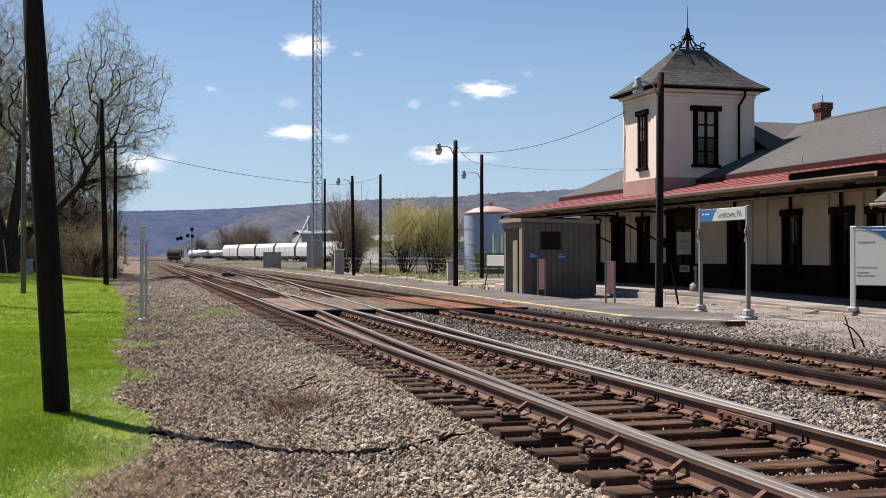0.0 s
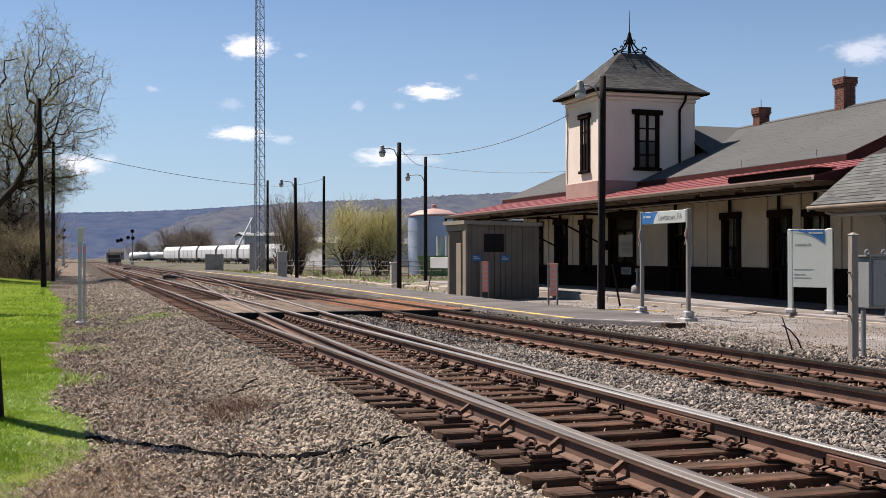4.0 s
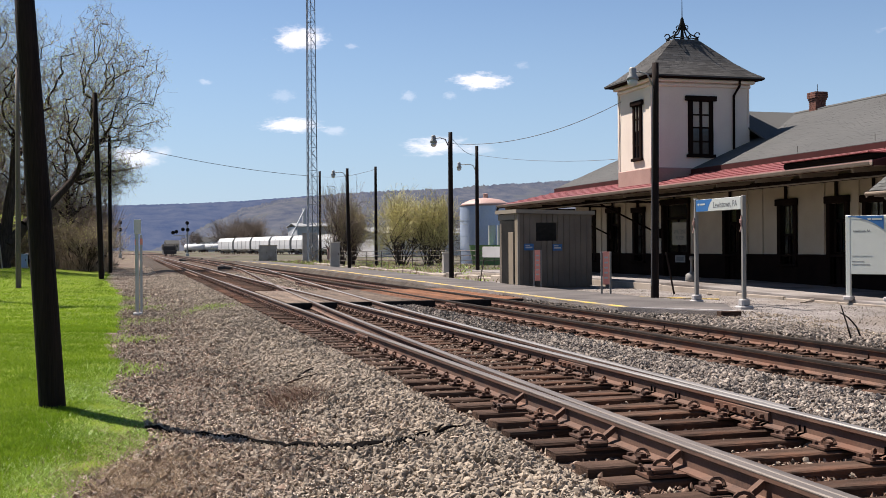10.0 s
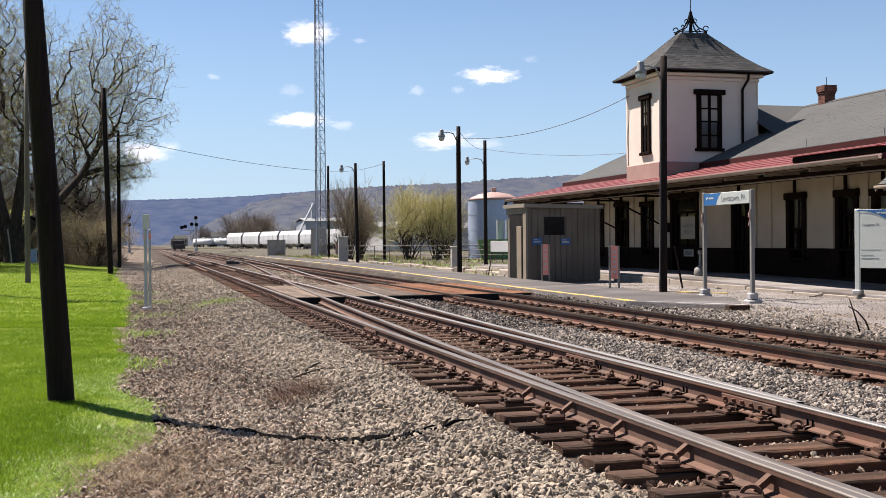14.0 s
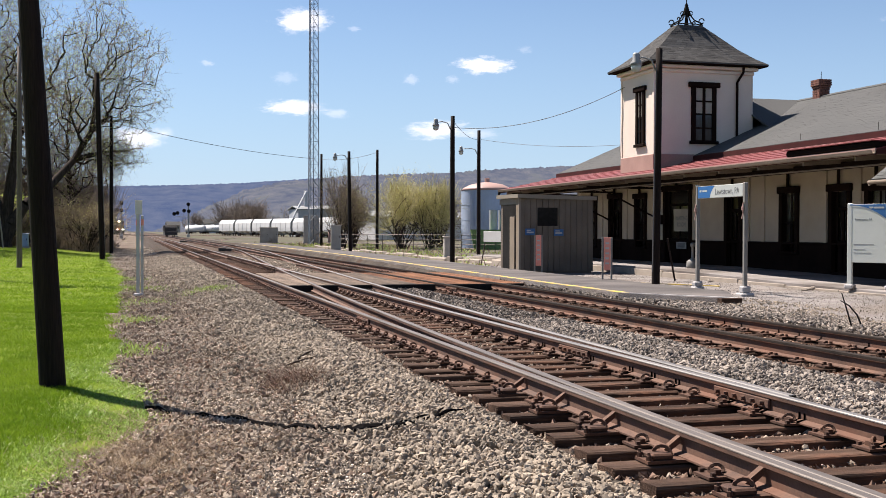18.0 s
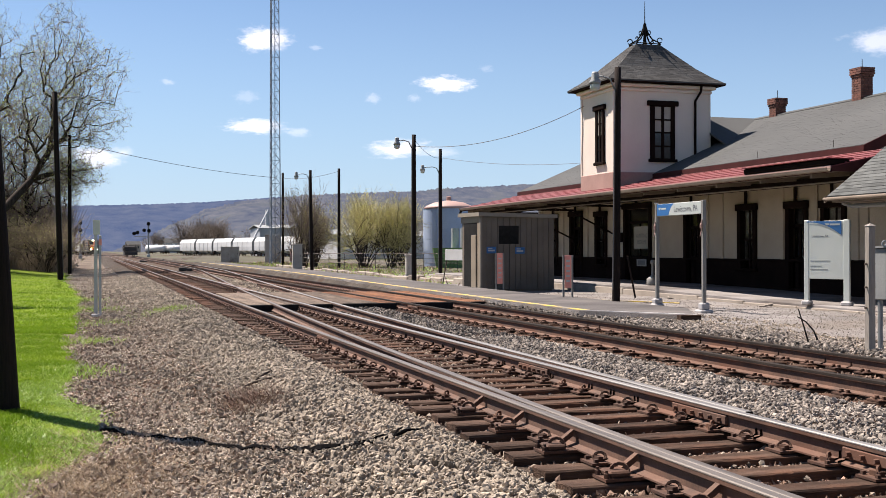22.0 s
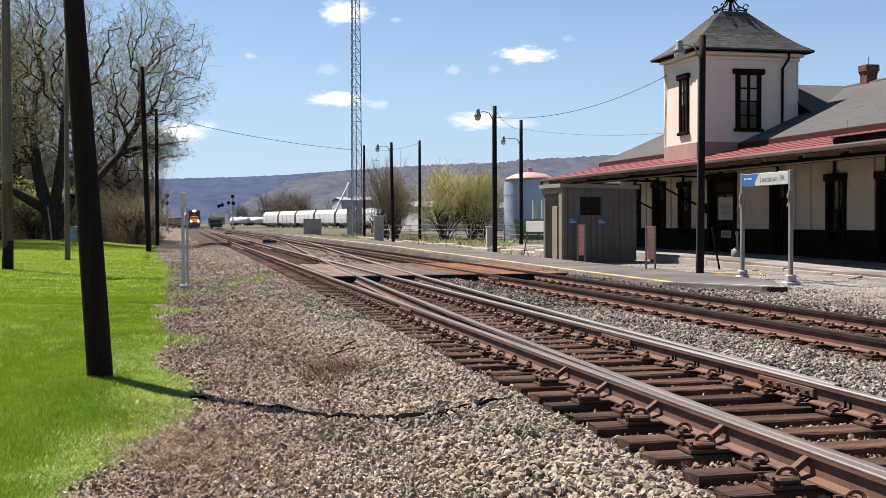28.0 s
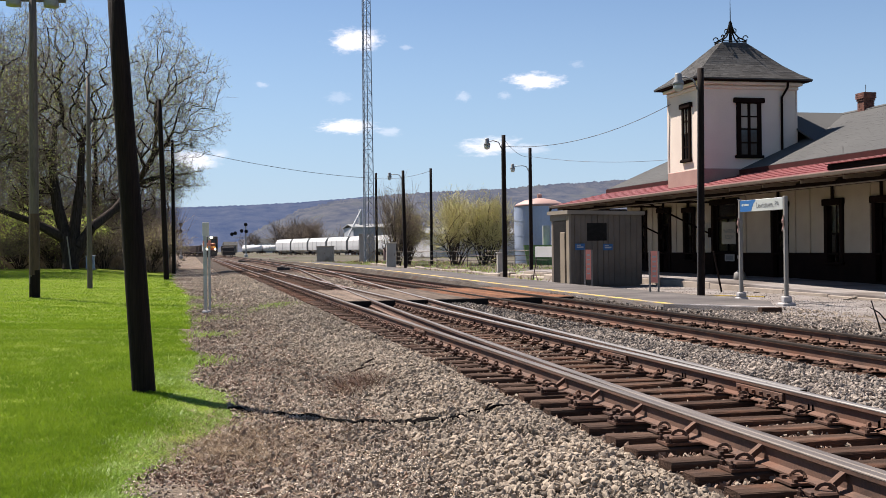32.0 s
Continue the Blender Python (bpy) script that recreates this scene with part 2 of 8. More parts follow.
M = {
    # bed darkened to stand for the shade in the gaps between stones
    "ballast": surf("ballast", (0.015, 0.012, 0.010), (0.090, 0.075, 0.061), 1.2, 0.95, 0, 1.0, 26, 0.6, 0.03, third=(0.059, 0.036, 0.025), third_at=0.58, spec=0.08),
    "stone": surf("stone", (0.115, 0.090, 0.063), (0.325, 0.265, 0.199), 1.1, 0.9, 0, 0.4, 60, 0.7, 0.006, rand=0.75),
    "grey_stone": surf("grey_stone", (0.105, 0.086, 0.069), (0.336, 0.283, 0.233), 1.1, 0.9, 0, 0.4, 60, 0.7, 0.006, rand=0.95),
    "dead_weed": surf("dead_weed", (0.041, 0.021, 0.014), (0.129, 0.073, 0.048), 2, 0.9, 0, 0, 8, 0.6, rand=0.7),
    "dark_stone": surf("dark_stone", (0.067, 0.042, 0.029), (0.258, 0.179, 0.125), 1.5, 0.9, 0, 0.3, 60, 0.7, 0.005, rand=0.8),
    "path_stone": surf("path_stone", (0.178, 0.140, 0.109), (0.546, 0.458, 0.363), 0.7, 0.9, 0, 0.3, 60, 0.7, 0.005, rand=0.95, third=(0.202, 0.149, 0.109), third_at=0.54),
    "rusty_stone": surf("rusty_stone", (0.068, 0.038, 0.024), (0.181, 0.114, 0.077), 1.5, 0.9, 0, 0.3, 60, 0.7, 0.005, rand=0.8),
    "path": surf("path", (0.050, 0.039, 0.030), (0.253, 0.204, 0.156), 0.9, 0.95, 0, 1.0, 34, 0.5, 0.03, third=(0.094, 0.068, 0.052), third_at=0.52, spec=0.08),
    "lot_gravel": surf("lot_gravel", (0.131, 0.118, 0.110), (0.314, 0.287, 0.268), 0.7, 0.95, 0, 1.0, 55, 0.5, 0.03, third=(0.192, 0.165, 0.143), third_at=0.54, spec=0.08),
    "soil": surf("soil", (0.069, 0.103, 0.008), (0.145, 0.193, 0.017), 0.8, 0.95, 0, 0.6, 22, 0.6, 0.02, spec=0.08),
    "field": surf("field", (0.062, 0.059, 0.041), (0.124, 0.114, 0.079), 0.08, 0.95, 0, 0.4, 2, 0.7, 0.05, spec=0.08),
    "grass": surf("grass", (0.090, 0.169, 0.007), (0.186, 0.276, 0.019), 0.5, 0.7, 0, 0, 8, 0.6, rand=0.5, spec=0.08),
    "pale_weed": surf("pale_weed", (0.200, 0.324, 0.034), (0.324, 0.435, 0.083), 0.8, 0.6, 0, 0, 8, 0.6, rand=0.5),
    "dry_grass": surf("dry_grass", (0.117, 0.069, 0.038), (0.331, 0.241, 0.145), 2, 0.9, 0, 0, 8, 0.6, rand=0.7),
    "rail_side": surf("rail_side", (0.048, 0.023, 0.014), (0.138, 0.070, 0.043), 3, 0.85, 0.0, 0.4, 50, 0.5, 0.003, third=(0.108, 0.043, 0.022), third_at=0.58),
    "rail_top": surf("rail_top", (0.15, 0.137, 0.125), (0.26, 0.24, 0.22), 3, 0.5, 0.45, 0.05, 60, 0.6, 0.001, stretch=(6, 0.15, 6), spec=0.4),
    "rail_worn": surf("rail_worn", (0.085, 0.070, 0.058), (0.185, 0.158, 0.136), 3, 0.5, 0.3, 0.05, 60, 0.6, 0.001, stretch=(6, 0.15, 6), spec=0.3),
    "rail_dull": surf("rail_dull", (0.012, 0.009, 0.007), (0.032, 0.024, 0.019), 3, 0.8, 0.0, 0.1, 60, 0.6, 0.001, spec=0.12),
    "tie": surf("tie", (0.020, 0.012, 0.008), (0.085, 0.053, 0.038), 2.5, 0.9, 0, 0.9, 18, 0.55, 0.02, rand=0.6, third=(0.10, 0.050, 0.031), third_at=0.56, stretch=(0.35, 4, 4), spec=0.1),
    "rust": surf("rust", (0.031, 0.013, 0.007), (0.098, 0.044, 0.023), 6, 0.85, 0.1, 0.5, 70, 0.5, 0.003, rand=0.5),
    "bright_rust": surf("bright_rust", (0.041, 0.018, 0.010), (0.110, 0.052, 0.028), 6, 0.8, 0.1, 0.5, 70, 0.5, 0.003, rand=0.4),
    "iron": surf("iron", (0.035, 0.028, 0.024), (0.09, 0.066, 0.05), 6, 0.6, 0.4, 0.4, 60, 0.5, 0.003, rand=0.3),
    "crossing_plank": surf("crossing_plank", (0.050, 0.038, 0.029), (0.165, 0.125, 0.096), 1.6, 0.85, 0, 0.7, 14, 0.55, 0.01, rand=0.6, stretch=(3, 0.3, 3), spec=0.1),
    "rusty_plank": surf("rusty_plank", (0.050, 0.024, 0.013), (0.185, 0.085, 0.044), 1.6, 0.8, 0, 0.7, 14, 0.55, 0.01, rand=0.5, stretch=(3, 0.3, 3), spec=0.1),
    "asphalt": surf("asphalt", (0.057, 0.052, 0.050), (0.124, 0.114, 0.109), 0.8, 0.92, 0, 0.5, 70, 0.6, 0.004, third=(0.158, 0.141, 0.130), third_at=0.60, spec=0.08),
    "yellow_paint": surf("yellow_paint", (0.414, 0.274, 0.037), (0.596, 0.414, 0.066), 4, 0.75, 0, 0.3, 50, 0.7, 0.002, third=(0.206, 0.174, 0.124), third_at=0.52),
    "concrete": surf("concrete", (0.254, 0.239, 0.231), (0.387, 0.372, 0.364), 1.2, 0.9, 0, 0.4, 40, 0.7, 0.004),
    "tan_concrete": surf("tan_concrete", (0.195, 0.157, 0.122), (0.324, 0.277, 0.225), 1.2, 0.9, 0, 0.4, 40, 0.7, 0.004, third=(0.122, 0.100, 0.081), third_at=0.6),
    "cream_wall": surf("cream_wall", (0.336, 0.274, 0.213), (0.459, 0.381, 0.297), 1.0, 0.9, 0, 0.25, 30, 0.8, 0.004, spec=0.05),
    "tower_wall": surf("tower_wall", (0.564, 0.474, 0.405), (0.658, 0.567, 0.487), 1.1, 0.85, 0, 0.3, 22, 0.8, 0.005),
    "dark_brown": surf("dark_brown", (0.006, 0.004, 0.0035), (0.017, 0.010, 0.008), 2, 0.85, 0, 0.2, 40, 0.7, 0.003, spec=0.02),
    "maroon": surf("maroon", (0.030, 0.009, 0.009), (0.060, 0.017, 0.016), 2, 0.75, 0, 0.2, 40, 0.7, 0.003, spec=0.1),
    "red_roof": surf("red_roof", (0.109, 0.016, 0.018), (0.184, 0.034, 0.034), 0.6, 0.6, 0.0, 0.2, 18, 0.7, 0.004, third=(0.149, 0.048, 0.042), third_at=0.62, spec=0.3),
    "rose_wood": surf("rose_wood", (0.24, 0.14, 0.115), (0.34, 0.21, 0.175), 1.5, 0.8, 0, 0.3, 30, 0.7, 0.003),
    "shingle": surf("shingle", (0.053, 0.054, 0.053), (0.084, 0.084, 0.081), 0.35, 0.95, 0, 0.5, 45, 0.8, 0.004, third=(0.062, 0.060, 0.057), third_at=0.6, spec=0.2),
    # darker copy of the roof shingle, standing for the tower's unlit front slope
    "tower_shingle": surf("tower_shingle", (0.038, 0.037, 0.036), (0.075, 0.073, 0.070), 0.8, 0.95, 0, 0.6, 40, 0.7, 0.006, rand=0.5, spec=0.1),
    "cabinet_paint": surf("cabinet_paint", (0.264, 0.240, 0.209), (0.403, 0.372, 0.326), 1.5, 0.7, 0, 0.15, 30, 0.7, 0.002, third=(0.186, 0.139, 0.101), third_at=0.62),
    "pale_shingle": surf("pale_shingle", (0.060, 0.062, 0.059), (0.118, 0.121, 0.115), 0.8, 0.95, 0, 0.6, 45, 0.7, 0.006, rand=0.5, spec=0.2),
    "soffit": surf("soffit", (0.14, 0.108, 0.082), (0.225, 0.18, 0.14), 1.4, 0.85, 0, 0.3, 30, 0.7, 0.003, spec=0.1),
    "post_paint": surf("post_paint", (0.131, 0.124, 0.112), (0.207, 0.197, 0.179), 2, 0.6, 0, 0.15, 50, 0.8, 0.002),
    "track_bed": surf("track_bed", (0.030, 0.022, 0.018), (0.112, 0.086, 0.066), 1.1, 0.95, 0, 1.0, 26, 0.6, 0.03, third=(0.077, 0.039, 0.024), third_at=0.58, spec=0.08),
    "white_paint": surf("white_paint", (0.428, 0.414, 0.393), (0.552, 0.538, 0.517), 2, 0.6, 0, 0.15, 50, 0.8, 0.002),
    "blind": surf("blind", (0.26, 0.235, 0.19), (0.36, 0.325, 0.27), 2, 0.8, 0, 0.1, 50, 0.8, 0.002),
    "brick": surf("brick", (0.069, 0.025, 0.018), (0.166, 0.066, 0.045), 5, 0.9, 0, 0.4, 50, 0.6, 0.004, rand=0.5),
    "mortar": surf("mortar", (0.069, 0.048, 0.038), (0.124, 0.090, 0.072), 5, 0.9, 0, 0.4, 50, 0.6, 0.004),
    "shed_panel": surf("shed_panel", (0.109, 0.092, 0.076), (0.162, 0.138, 0.113), 1.3, 0.8, 0, 0.15, 40, 0.8, 0.002, spec=0.1),
    "shed_trim": surf("shed_trim", (0.152, 0.128, 0.100), (0.221, 0.190, 0.148), 1.3, 0.7, 0, 0.15, 40, 0.8, 0.002),
    "shed_door": surf("shed_door", (0.166, 0.131, 0.090), (0.228, 0.183, 0.131), 1.3, 0.7, 0, 0.15, 40, 0.8, 0.002),
    "galvanised": surf("galvanised", (0.290, 0.297, 0.297), (0.414, 0.421, 0.414), 4, 0.5, 0.6, 0.15, 40, 0.8, 0.002),
    "grey_steel": surf("grey_steel", (0.166, 0.172, 0.172), (0.248, 0.255, 0.248), 2, 0.6, 0.2, 0.15, 40, 0.8, 0.002),
    "sign_white": surf("sign_white", (0.345, 0.366, 0.345), (0.400, 0.421, 0.400), 2, 0.5, 0, 0.05, 40, 0.9, 0.001),
    "board_white": surf("board_white", (0.469, 0.490, 0.442), (0.524, 0.545, 0.497), 2, 0.5, 0, 0.05, 40, 0.9, 0.001),
    "worn_concrete": surf("worn_concrete", (0.146, 0.130, 0.120), (0.254, 0.233, 0.220), 0.9, 0.9, 0, 0.4, 40, 0.65, 0.004, third=(0.123, 0.107, 0.097), third_at=0.58, spec=0.08),
    "sign_blue": surf("sign_blue", (0.015, 0.085, 0.24), (0.025, 0.12, 0.31), 2, 0.45, 0, 0.05, 40, 0.9, 0.001),
    "sign_red": surf("sign_red", (0.592, 0.187, 0.139), (0.730, 0.296, 0.228), 4, 0.6, 0, 0.1, 40, 0.8, 0.001),
    "ink": surf("ink", (0.09, 0.095, 0.10), (0.13, 0.135, 0.14), 4, 0.6, 0, 0, 40, 0.8),
    "paper": surf("paper", (0.22, 0.21, 0.20), (0.30, 0.29, 0.275), 4, 0.8, 0, 0, 40, 0.8),
    "pole_wood": surf("pole_wood", (0.006, 0.004, 0.003), (0.021, 0.014, 0.012), 2, 0.9, 0, 0.8, 16, 0.55, 0.012, stretch=(4, 4, 0.3), spec=0.15),
    "grey_pole": surf("grey_pole", (0.06, 0.045, 0.037), (0.15, 0.12, 0.10), 2, 0.85, 0, 0.7, 16, 0.6, 0.01, stretch=(4, 4, 0.3)),
    "brown_pole": surf("brown_pole", (0.03, 0.016, 0.010), (0.11, 0.066, 0.045), 2, 0.9, 0, 0.7, 16, 0.6, 0.01, stretch=(4, 4, 0.3)),
    "yard": surf("yard", (0.05, 0.043, 0.034), (0.13, 0.115, 0.092), 0.12, 0.95, 0, 0.6, 3, 0.6, 0.05, third=(0.07, 0.075, 0.035), third_at=0.55, spec=0.08),
    "weathered_post": surf("weathered_post", (0.172, 0.148, 0.124), (0.290, 0.255, 0.214), 2, 0.85, 0, 0.6, 16, 0.6, 0.008, stretch=(5, 5, 0.4)),
    "lattice": surf("lattice", (0.13, 0.15, 0.18), (0.22, 0.245, 0.28), 2, 0.5, 0.4, 0, 20, 0.8),
    "wire": surf("wire", (0.05, 0.05, 0.05), (0.09, 0.09, 0.09), 2, 0.6, 0, 0, 20, 0.8),
    # black of the cable shape that stands for the pole's cast shadow
    "shadow_black": surf("shadow_black", (0.002, 0.002, 0.002), (0.009, 0.008, 0.008), 8, 0.95, 0, 0.6, 60, 0.7, 0.005, spec=0.02),
    "bark": surf("bark", (0.016, 0.012, 0.010), (0.062, 0.048, 0.040), 3, 0.95, 0, 0.9, 20, 0.55, 0.02, stretch=(3, 3, 0.5), spec=0.1),
    "twig": surf("twig", (0.085, 0.063, 0.047), (0.25, 0.192, 0.142), 2, 0.9, 0, 0, 20, 0.6, rand=0.5),
    "yellow_twig": surf("yellow_twig", (0.26, 0.215, 0.10), (0.50, 0.44, 0.22), 2, 0.9, 0, 0, 20, 0.6, rand=0.25),
    "bud": surf("bud", (0.270, 0.347, 0.057), (0.483, 0.540, 0.144), 1, 0.7, 0, 0, 10, 0.6, rand=0.3),
    "pale_bud": surf("pale_bud", (0.377, 0.377, 0.090), (0.556, 0.538, 0.179), 1, 0.7, 0, 0, 10, 0.6, rand=0.3),
    "scrub": surf("scrub", (0.138, 0.100, 0.069), (0.290, 0.224, 0.159), 0.6, 0.9, 0, 0, 6, 0.6, rand=0.6),
    "tank_blue": surf("tank_blue", (0.232, 0.290, 0.406), (0.329, 0.396, 0.512), 0.5, 0.6, 0.0, 0.1, 10, 0.8, 0.003),
    "tank_dome": surf("tank_dome", (0.290, 0.172, 0.145), (0.359, 0.228, 0.193), 0.6, 0.6, 0, 0.1, 10, 0.8, 0.003),
    "green_paint": surf("green_paint", (0.090, 0.166, 0.048), (0.152, 0.248, 0.090), 0.8, 0.7, 0, 0.2, 10, 0.7, 0.003),
    "hopper": surf("hopper", (0.428, 0.428, 0.414), (0.552, 0.552, 0.538), 0.2, 0.6, 0, 0.05, 3, 0.9, 0.003),
    "tank_car": surf("tank_car", (0.483, 0.483, 0.469), (0.566, 0.566, 0.552), 0.2, 0.5, 0, 0, 3, 0.9),
    "car_dark": surf("car_dark", (0.022, 0.02, 0.018), (0.06, 0.05, 0.045), 0.5, 0.8, 0, 0.2, 8, 0.7, 0.01),
    "loco_orange": surf("loco_orange", (0.20, 0.045, 0.02), (0.30, 0.08, 0.03), 0.5, 0.5, 0, 0, 8, 0.8),
    "loco_yellow": surf("loco_yellow", (0.34, 0.17, 0.03), (0.44, 0.24, 0.05), 0.5, 0.5, 0, 0, 8, 0.8),
    "loco_glass": surf("loco_glass", (0.012, 0.014, 0.016), (0.03, 0.035, 0.04), 0.5, 0.15, 0, 0, 8, 0.8),
    "red_box": surf("red_box", (0.035, 0.025, 0.02), (0.08, 0.055, 0.045), 0.4, 0.75, 0, 0, 8, 0.8),
    "tin": surf("tin", (0.276, 0.290, 0.304), (0.380, 0.393, 0.400), 0.4, 0.6, 0.2, 0.2, 6, 0.8, 0.01),
    "headlight": glow("headlight", (1.0, 0.86, 0.6), 60.0),
    "signal_black": surf("signal_black", (0.008, 0.008, 0.008), (0.022, 0.021, 0.02), 2, 0.8, 0, 0, 8, 0.8, spec=0.06),
}


def glass_material():
    m = bpy.data.materials.new("window_glass")
    m.use_nodes = True
    b = m.node_tree.nodes["Principled BSDF"]
    b.inputs["Base Color"].default_value = (0.9, 0.93, 0.93, 1)
    b.inputs["Roughness"].default_value = 0.04
    b.inputs["Transmission Weight"].default_value = 1.0
    b.inputs["IOR"].default_value = 1.45
    return m


M["glass"] = glass_material()


def let_light_through(name, share):
    """Thin leaves and blades glow with the sun behind them."""
    n, l = M[name].node_tree.nodes, M[name].node_tree.links
    b = n["Principled BSDF"]
    thin, both = n.new("ShaderNodeBsdfTranslucent"), n.new("ShaderNodeMixShader")
    l.new(b.inputs["Base Color"].links[0].from_socket, thin.inputs["Color"])
    both.inputs[0].default_value = share
    l.new(b.outputs[0], both.inputs[1])
    l.new(thin.outputs[0], both.inputs[2])
    l.new(both.outputs[0], n["Material Output"].inputs["Surface"])


for leafy, share in (("grass", 0.35), ("pale_weed", 0.3), ("bud", 0.5), ("pale_bud", 0.5), ("scrub", 0.45)):
    let_light_through(leafy, share)


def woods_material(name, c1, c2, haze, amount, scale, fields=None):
    """Far wooded slopes, a backdrop; the haze of a kilometre or two of air is put into their emission."""
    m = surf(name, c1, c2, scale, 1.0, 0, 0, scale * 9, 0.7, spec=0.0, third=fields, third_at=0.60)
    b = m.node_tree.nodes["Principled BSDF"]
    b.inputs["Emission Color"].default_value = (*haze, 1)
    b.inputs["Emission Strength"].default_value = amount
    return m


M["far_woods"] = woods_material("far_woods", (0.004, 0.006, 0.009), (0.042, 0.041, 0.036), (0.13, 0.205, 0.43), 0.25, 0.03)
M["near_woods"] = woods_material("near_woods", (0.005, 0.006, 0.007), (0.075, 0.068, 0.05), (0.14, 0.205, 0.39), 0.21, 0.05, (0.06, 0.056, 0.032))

# ---- building blocks ----
class Geo:
    """Collects vertices and faces of one mesh; each piece gets a material slot."""

    def __init__(self):
        self.v, self.f, self.s = [], [], []

    def add(self, verts, faces, slot=0):
        o = len(self.v)
        self.v.extend(tuple(p) for p in verts)
        self.f.extend(tuple(i + o for i in f) for f in faces)
        self.s.extend([slot] * len(faces))
        return self

    def box(self, x0, y0, z0, x1, y1, z1, slot=0, m=None, bevel=0.0):
        if bevel:
            b = min(bevel, (x1 - x0) / 3, (y1 - y0) / 3, (z1 - z0) / 3)
            pts = []
            for z, k in ((z0, b), (z0 + b, 0), (z1 - b, 0), (z1, b)):
                pts += [(x0 + k, y0 + b, z), (x0 + k + b * (k == 0), y0 + k, z), (x1 - k - b * (k == 0), y0 + k, z), (x1 - k, y0 + b, z),
                        (x1 - k, y1 - b, z), (x1 - k - b * (k == 0), y1 - k, z), (x0 + k + b * (k == 0), y1 - k, z), (x0 + k, y1 - b, z)]
            faces = [tuple(range(7, -1, -1)), tuple(range(24, 32))]
            for r in range(3):
                for i in range(8):
                    faces.append((r * 8 + i, r * 8 + (i + 1) % 8, r * 8 + 8 + (i + 1) % 8, r * 8 + 8 + i))
        else:
            pts = [(x, y, z) for z in (z0, z1) for x, y in ((x0, y0), (x1, y0), (x1, y1), (x0, y1))]
            faces = [(3, 2, 1, 0), (4, 5, 6, 7), (0, 1, 5, 4), (1, 2, 6, 5), (2, 3, 7, 6), (3, 0, 4, 7)]
        if m is not None:
            pts = [m @ Vector(p) for p in pts]
        return self.add(pts, faces, slot)

    def beam(self, a, b, w, h, slot=0):
        """A square bar from a to b, w wide and h high."""
        a, b = Vector(a), Vector(b)
        d = (b - a).normalized()
        side = d.cross(Vector((0, 0, 1)))
        side = side.normalized() if side.length > 1e-4 else Vector((1, 0, 0))
        up = side.cross(d)
        pts = [p + side * i * w / 2 + up * j * h / 2 for p in (a, b) for i, j in ((-1, -1), (1, -1), (1, 1), (-1, 1))]
        return self.add(pts, [(3, 2, 1, 0), (4, 5, 6, 7), (0, 1, 5, 4), (1, 2, 6, 5), (2, 3, 7, 6), (3, 0, 4, 7)], slot)

    def tube(self, pts, radii, n=8, slot=0, caps=True):
        """A round bar along points, with a radius at each."""
        pts = [Vector(p) for p in pts]
        if not hasattr(radii, "__len__"):
            radii = [radii] * len(pts)
        o, rings = [], len(pts)
        ref = None
        for i, p in enumerate(pts):
            d = (pts[min(i + 1, rings - 1)] - pts[max(i - 1, 0)]).normalized()
            if ref is None:
                ref = d.orthogonal().normalized()
            ref = (ref - d * ref.dot(d)).normalized()
            w = d.cross(ref)
            o += [p + (ref * math.cos(2 * math.pi * k / n) + w * math.sin(2 * math.pi * k / n)) * radii[i] for k in range(n)]
        f = [(r * n + k, r * n + (k + 1) % n, r * n + n + (k + 1) % n, r * n + n + k) for r in range(rings - 1) for k in range(n)]
        if caps:
            f += [tuple(range(n - 1, -1, -1)), tuple(range((rings - 1) * n, rings * n))]
        return self.add(o, f, slot)

    def lathe(self, rows, n=24, slot=0, at=(0, 0, 0)):
        """Turned about the vertical: rows of radius, height."""
        o = [(at[0] + r * math.cos(2 * math.pi * k / n), at[1] + r * math.sin(2 * math.pi * k / n), at[2] + z) for r, z in rows for k in range(n)]
        f = [(i * n + k, i * n + (k + 1) % n, i * n + n + (k + 1) % n, i * n + n + k) for i in range(len(rows) - 1) for k in range(n)]
        f += [tuple(range(n - 1, -1, -1)), tuple(range((len(rows) - 1) * n, len(rows) * n))]
        return self.add(o, f, slot)

    def sweep(self, profile, path, slot=0):
        """A closed profile of (x, z) carried along points that run mainly in y."""
        n, o = len(profile), []
        for x, y, z in path:
            o += [(x + a, y, z + b) for a, b in profile]
        f = [(r * n + (k + 1) % n, r * n + k, r * n + n + k, r * n + n + (k + 1) % n) for r in range(len(path) - 1) for k in range(n)]
        f += [tuple(range(n)), tuple(range(len(path) * n - 1, (len(path) - 1) * n - 1, -1))]
        return self.add(o, f, slot)

    def quad(self, a, b, c, d, slot=0):
        return self.add([a, b, c, d], [(0, 1, 2, 3)], slot)

    def slab(self, corners, thick, slot=0):
        """A sloping plate: top corners in order (anticlockwise from above), thickness straight down."""
        n = len(corners)
        pts = [tuple(c) for c in corners] + [(c[0], c[1], c[2] - thick) for c in corners]
        f = [tuple(range(n)), tuple(range(2 * n - 1, n - 1, -1))] + [(i, i + n, (i + 1) % n + n, (i + 1) % n) for i in range(n)]
        return self.add(pts, f, slot)

    def mesh(self, name, mats, smooth=False):
        me = bpy.data.meshes.new(name)
        me.from_pydata(self.v, [], self.f)
        for m in (mats if isinstance(mats, (list, tuple)) else [mats]):
            me.materials.append(M[m])
        if any(self.s):
            me.polygons.foreach_set("material_index", self.s)
        if smooth:
            me.polygons.foreach_set("use_smooth", [True] * len(self.f))
        me.update()
        return me


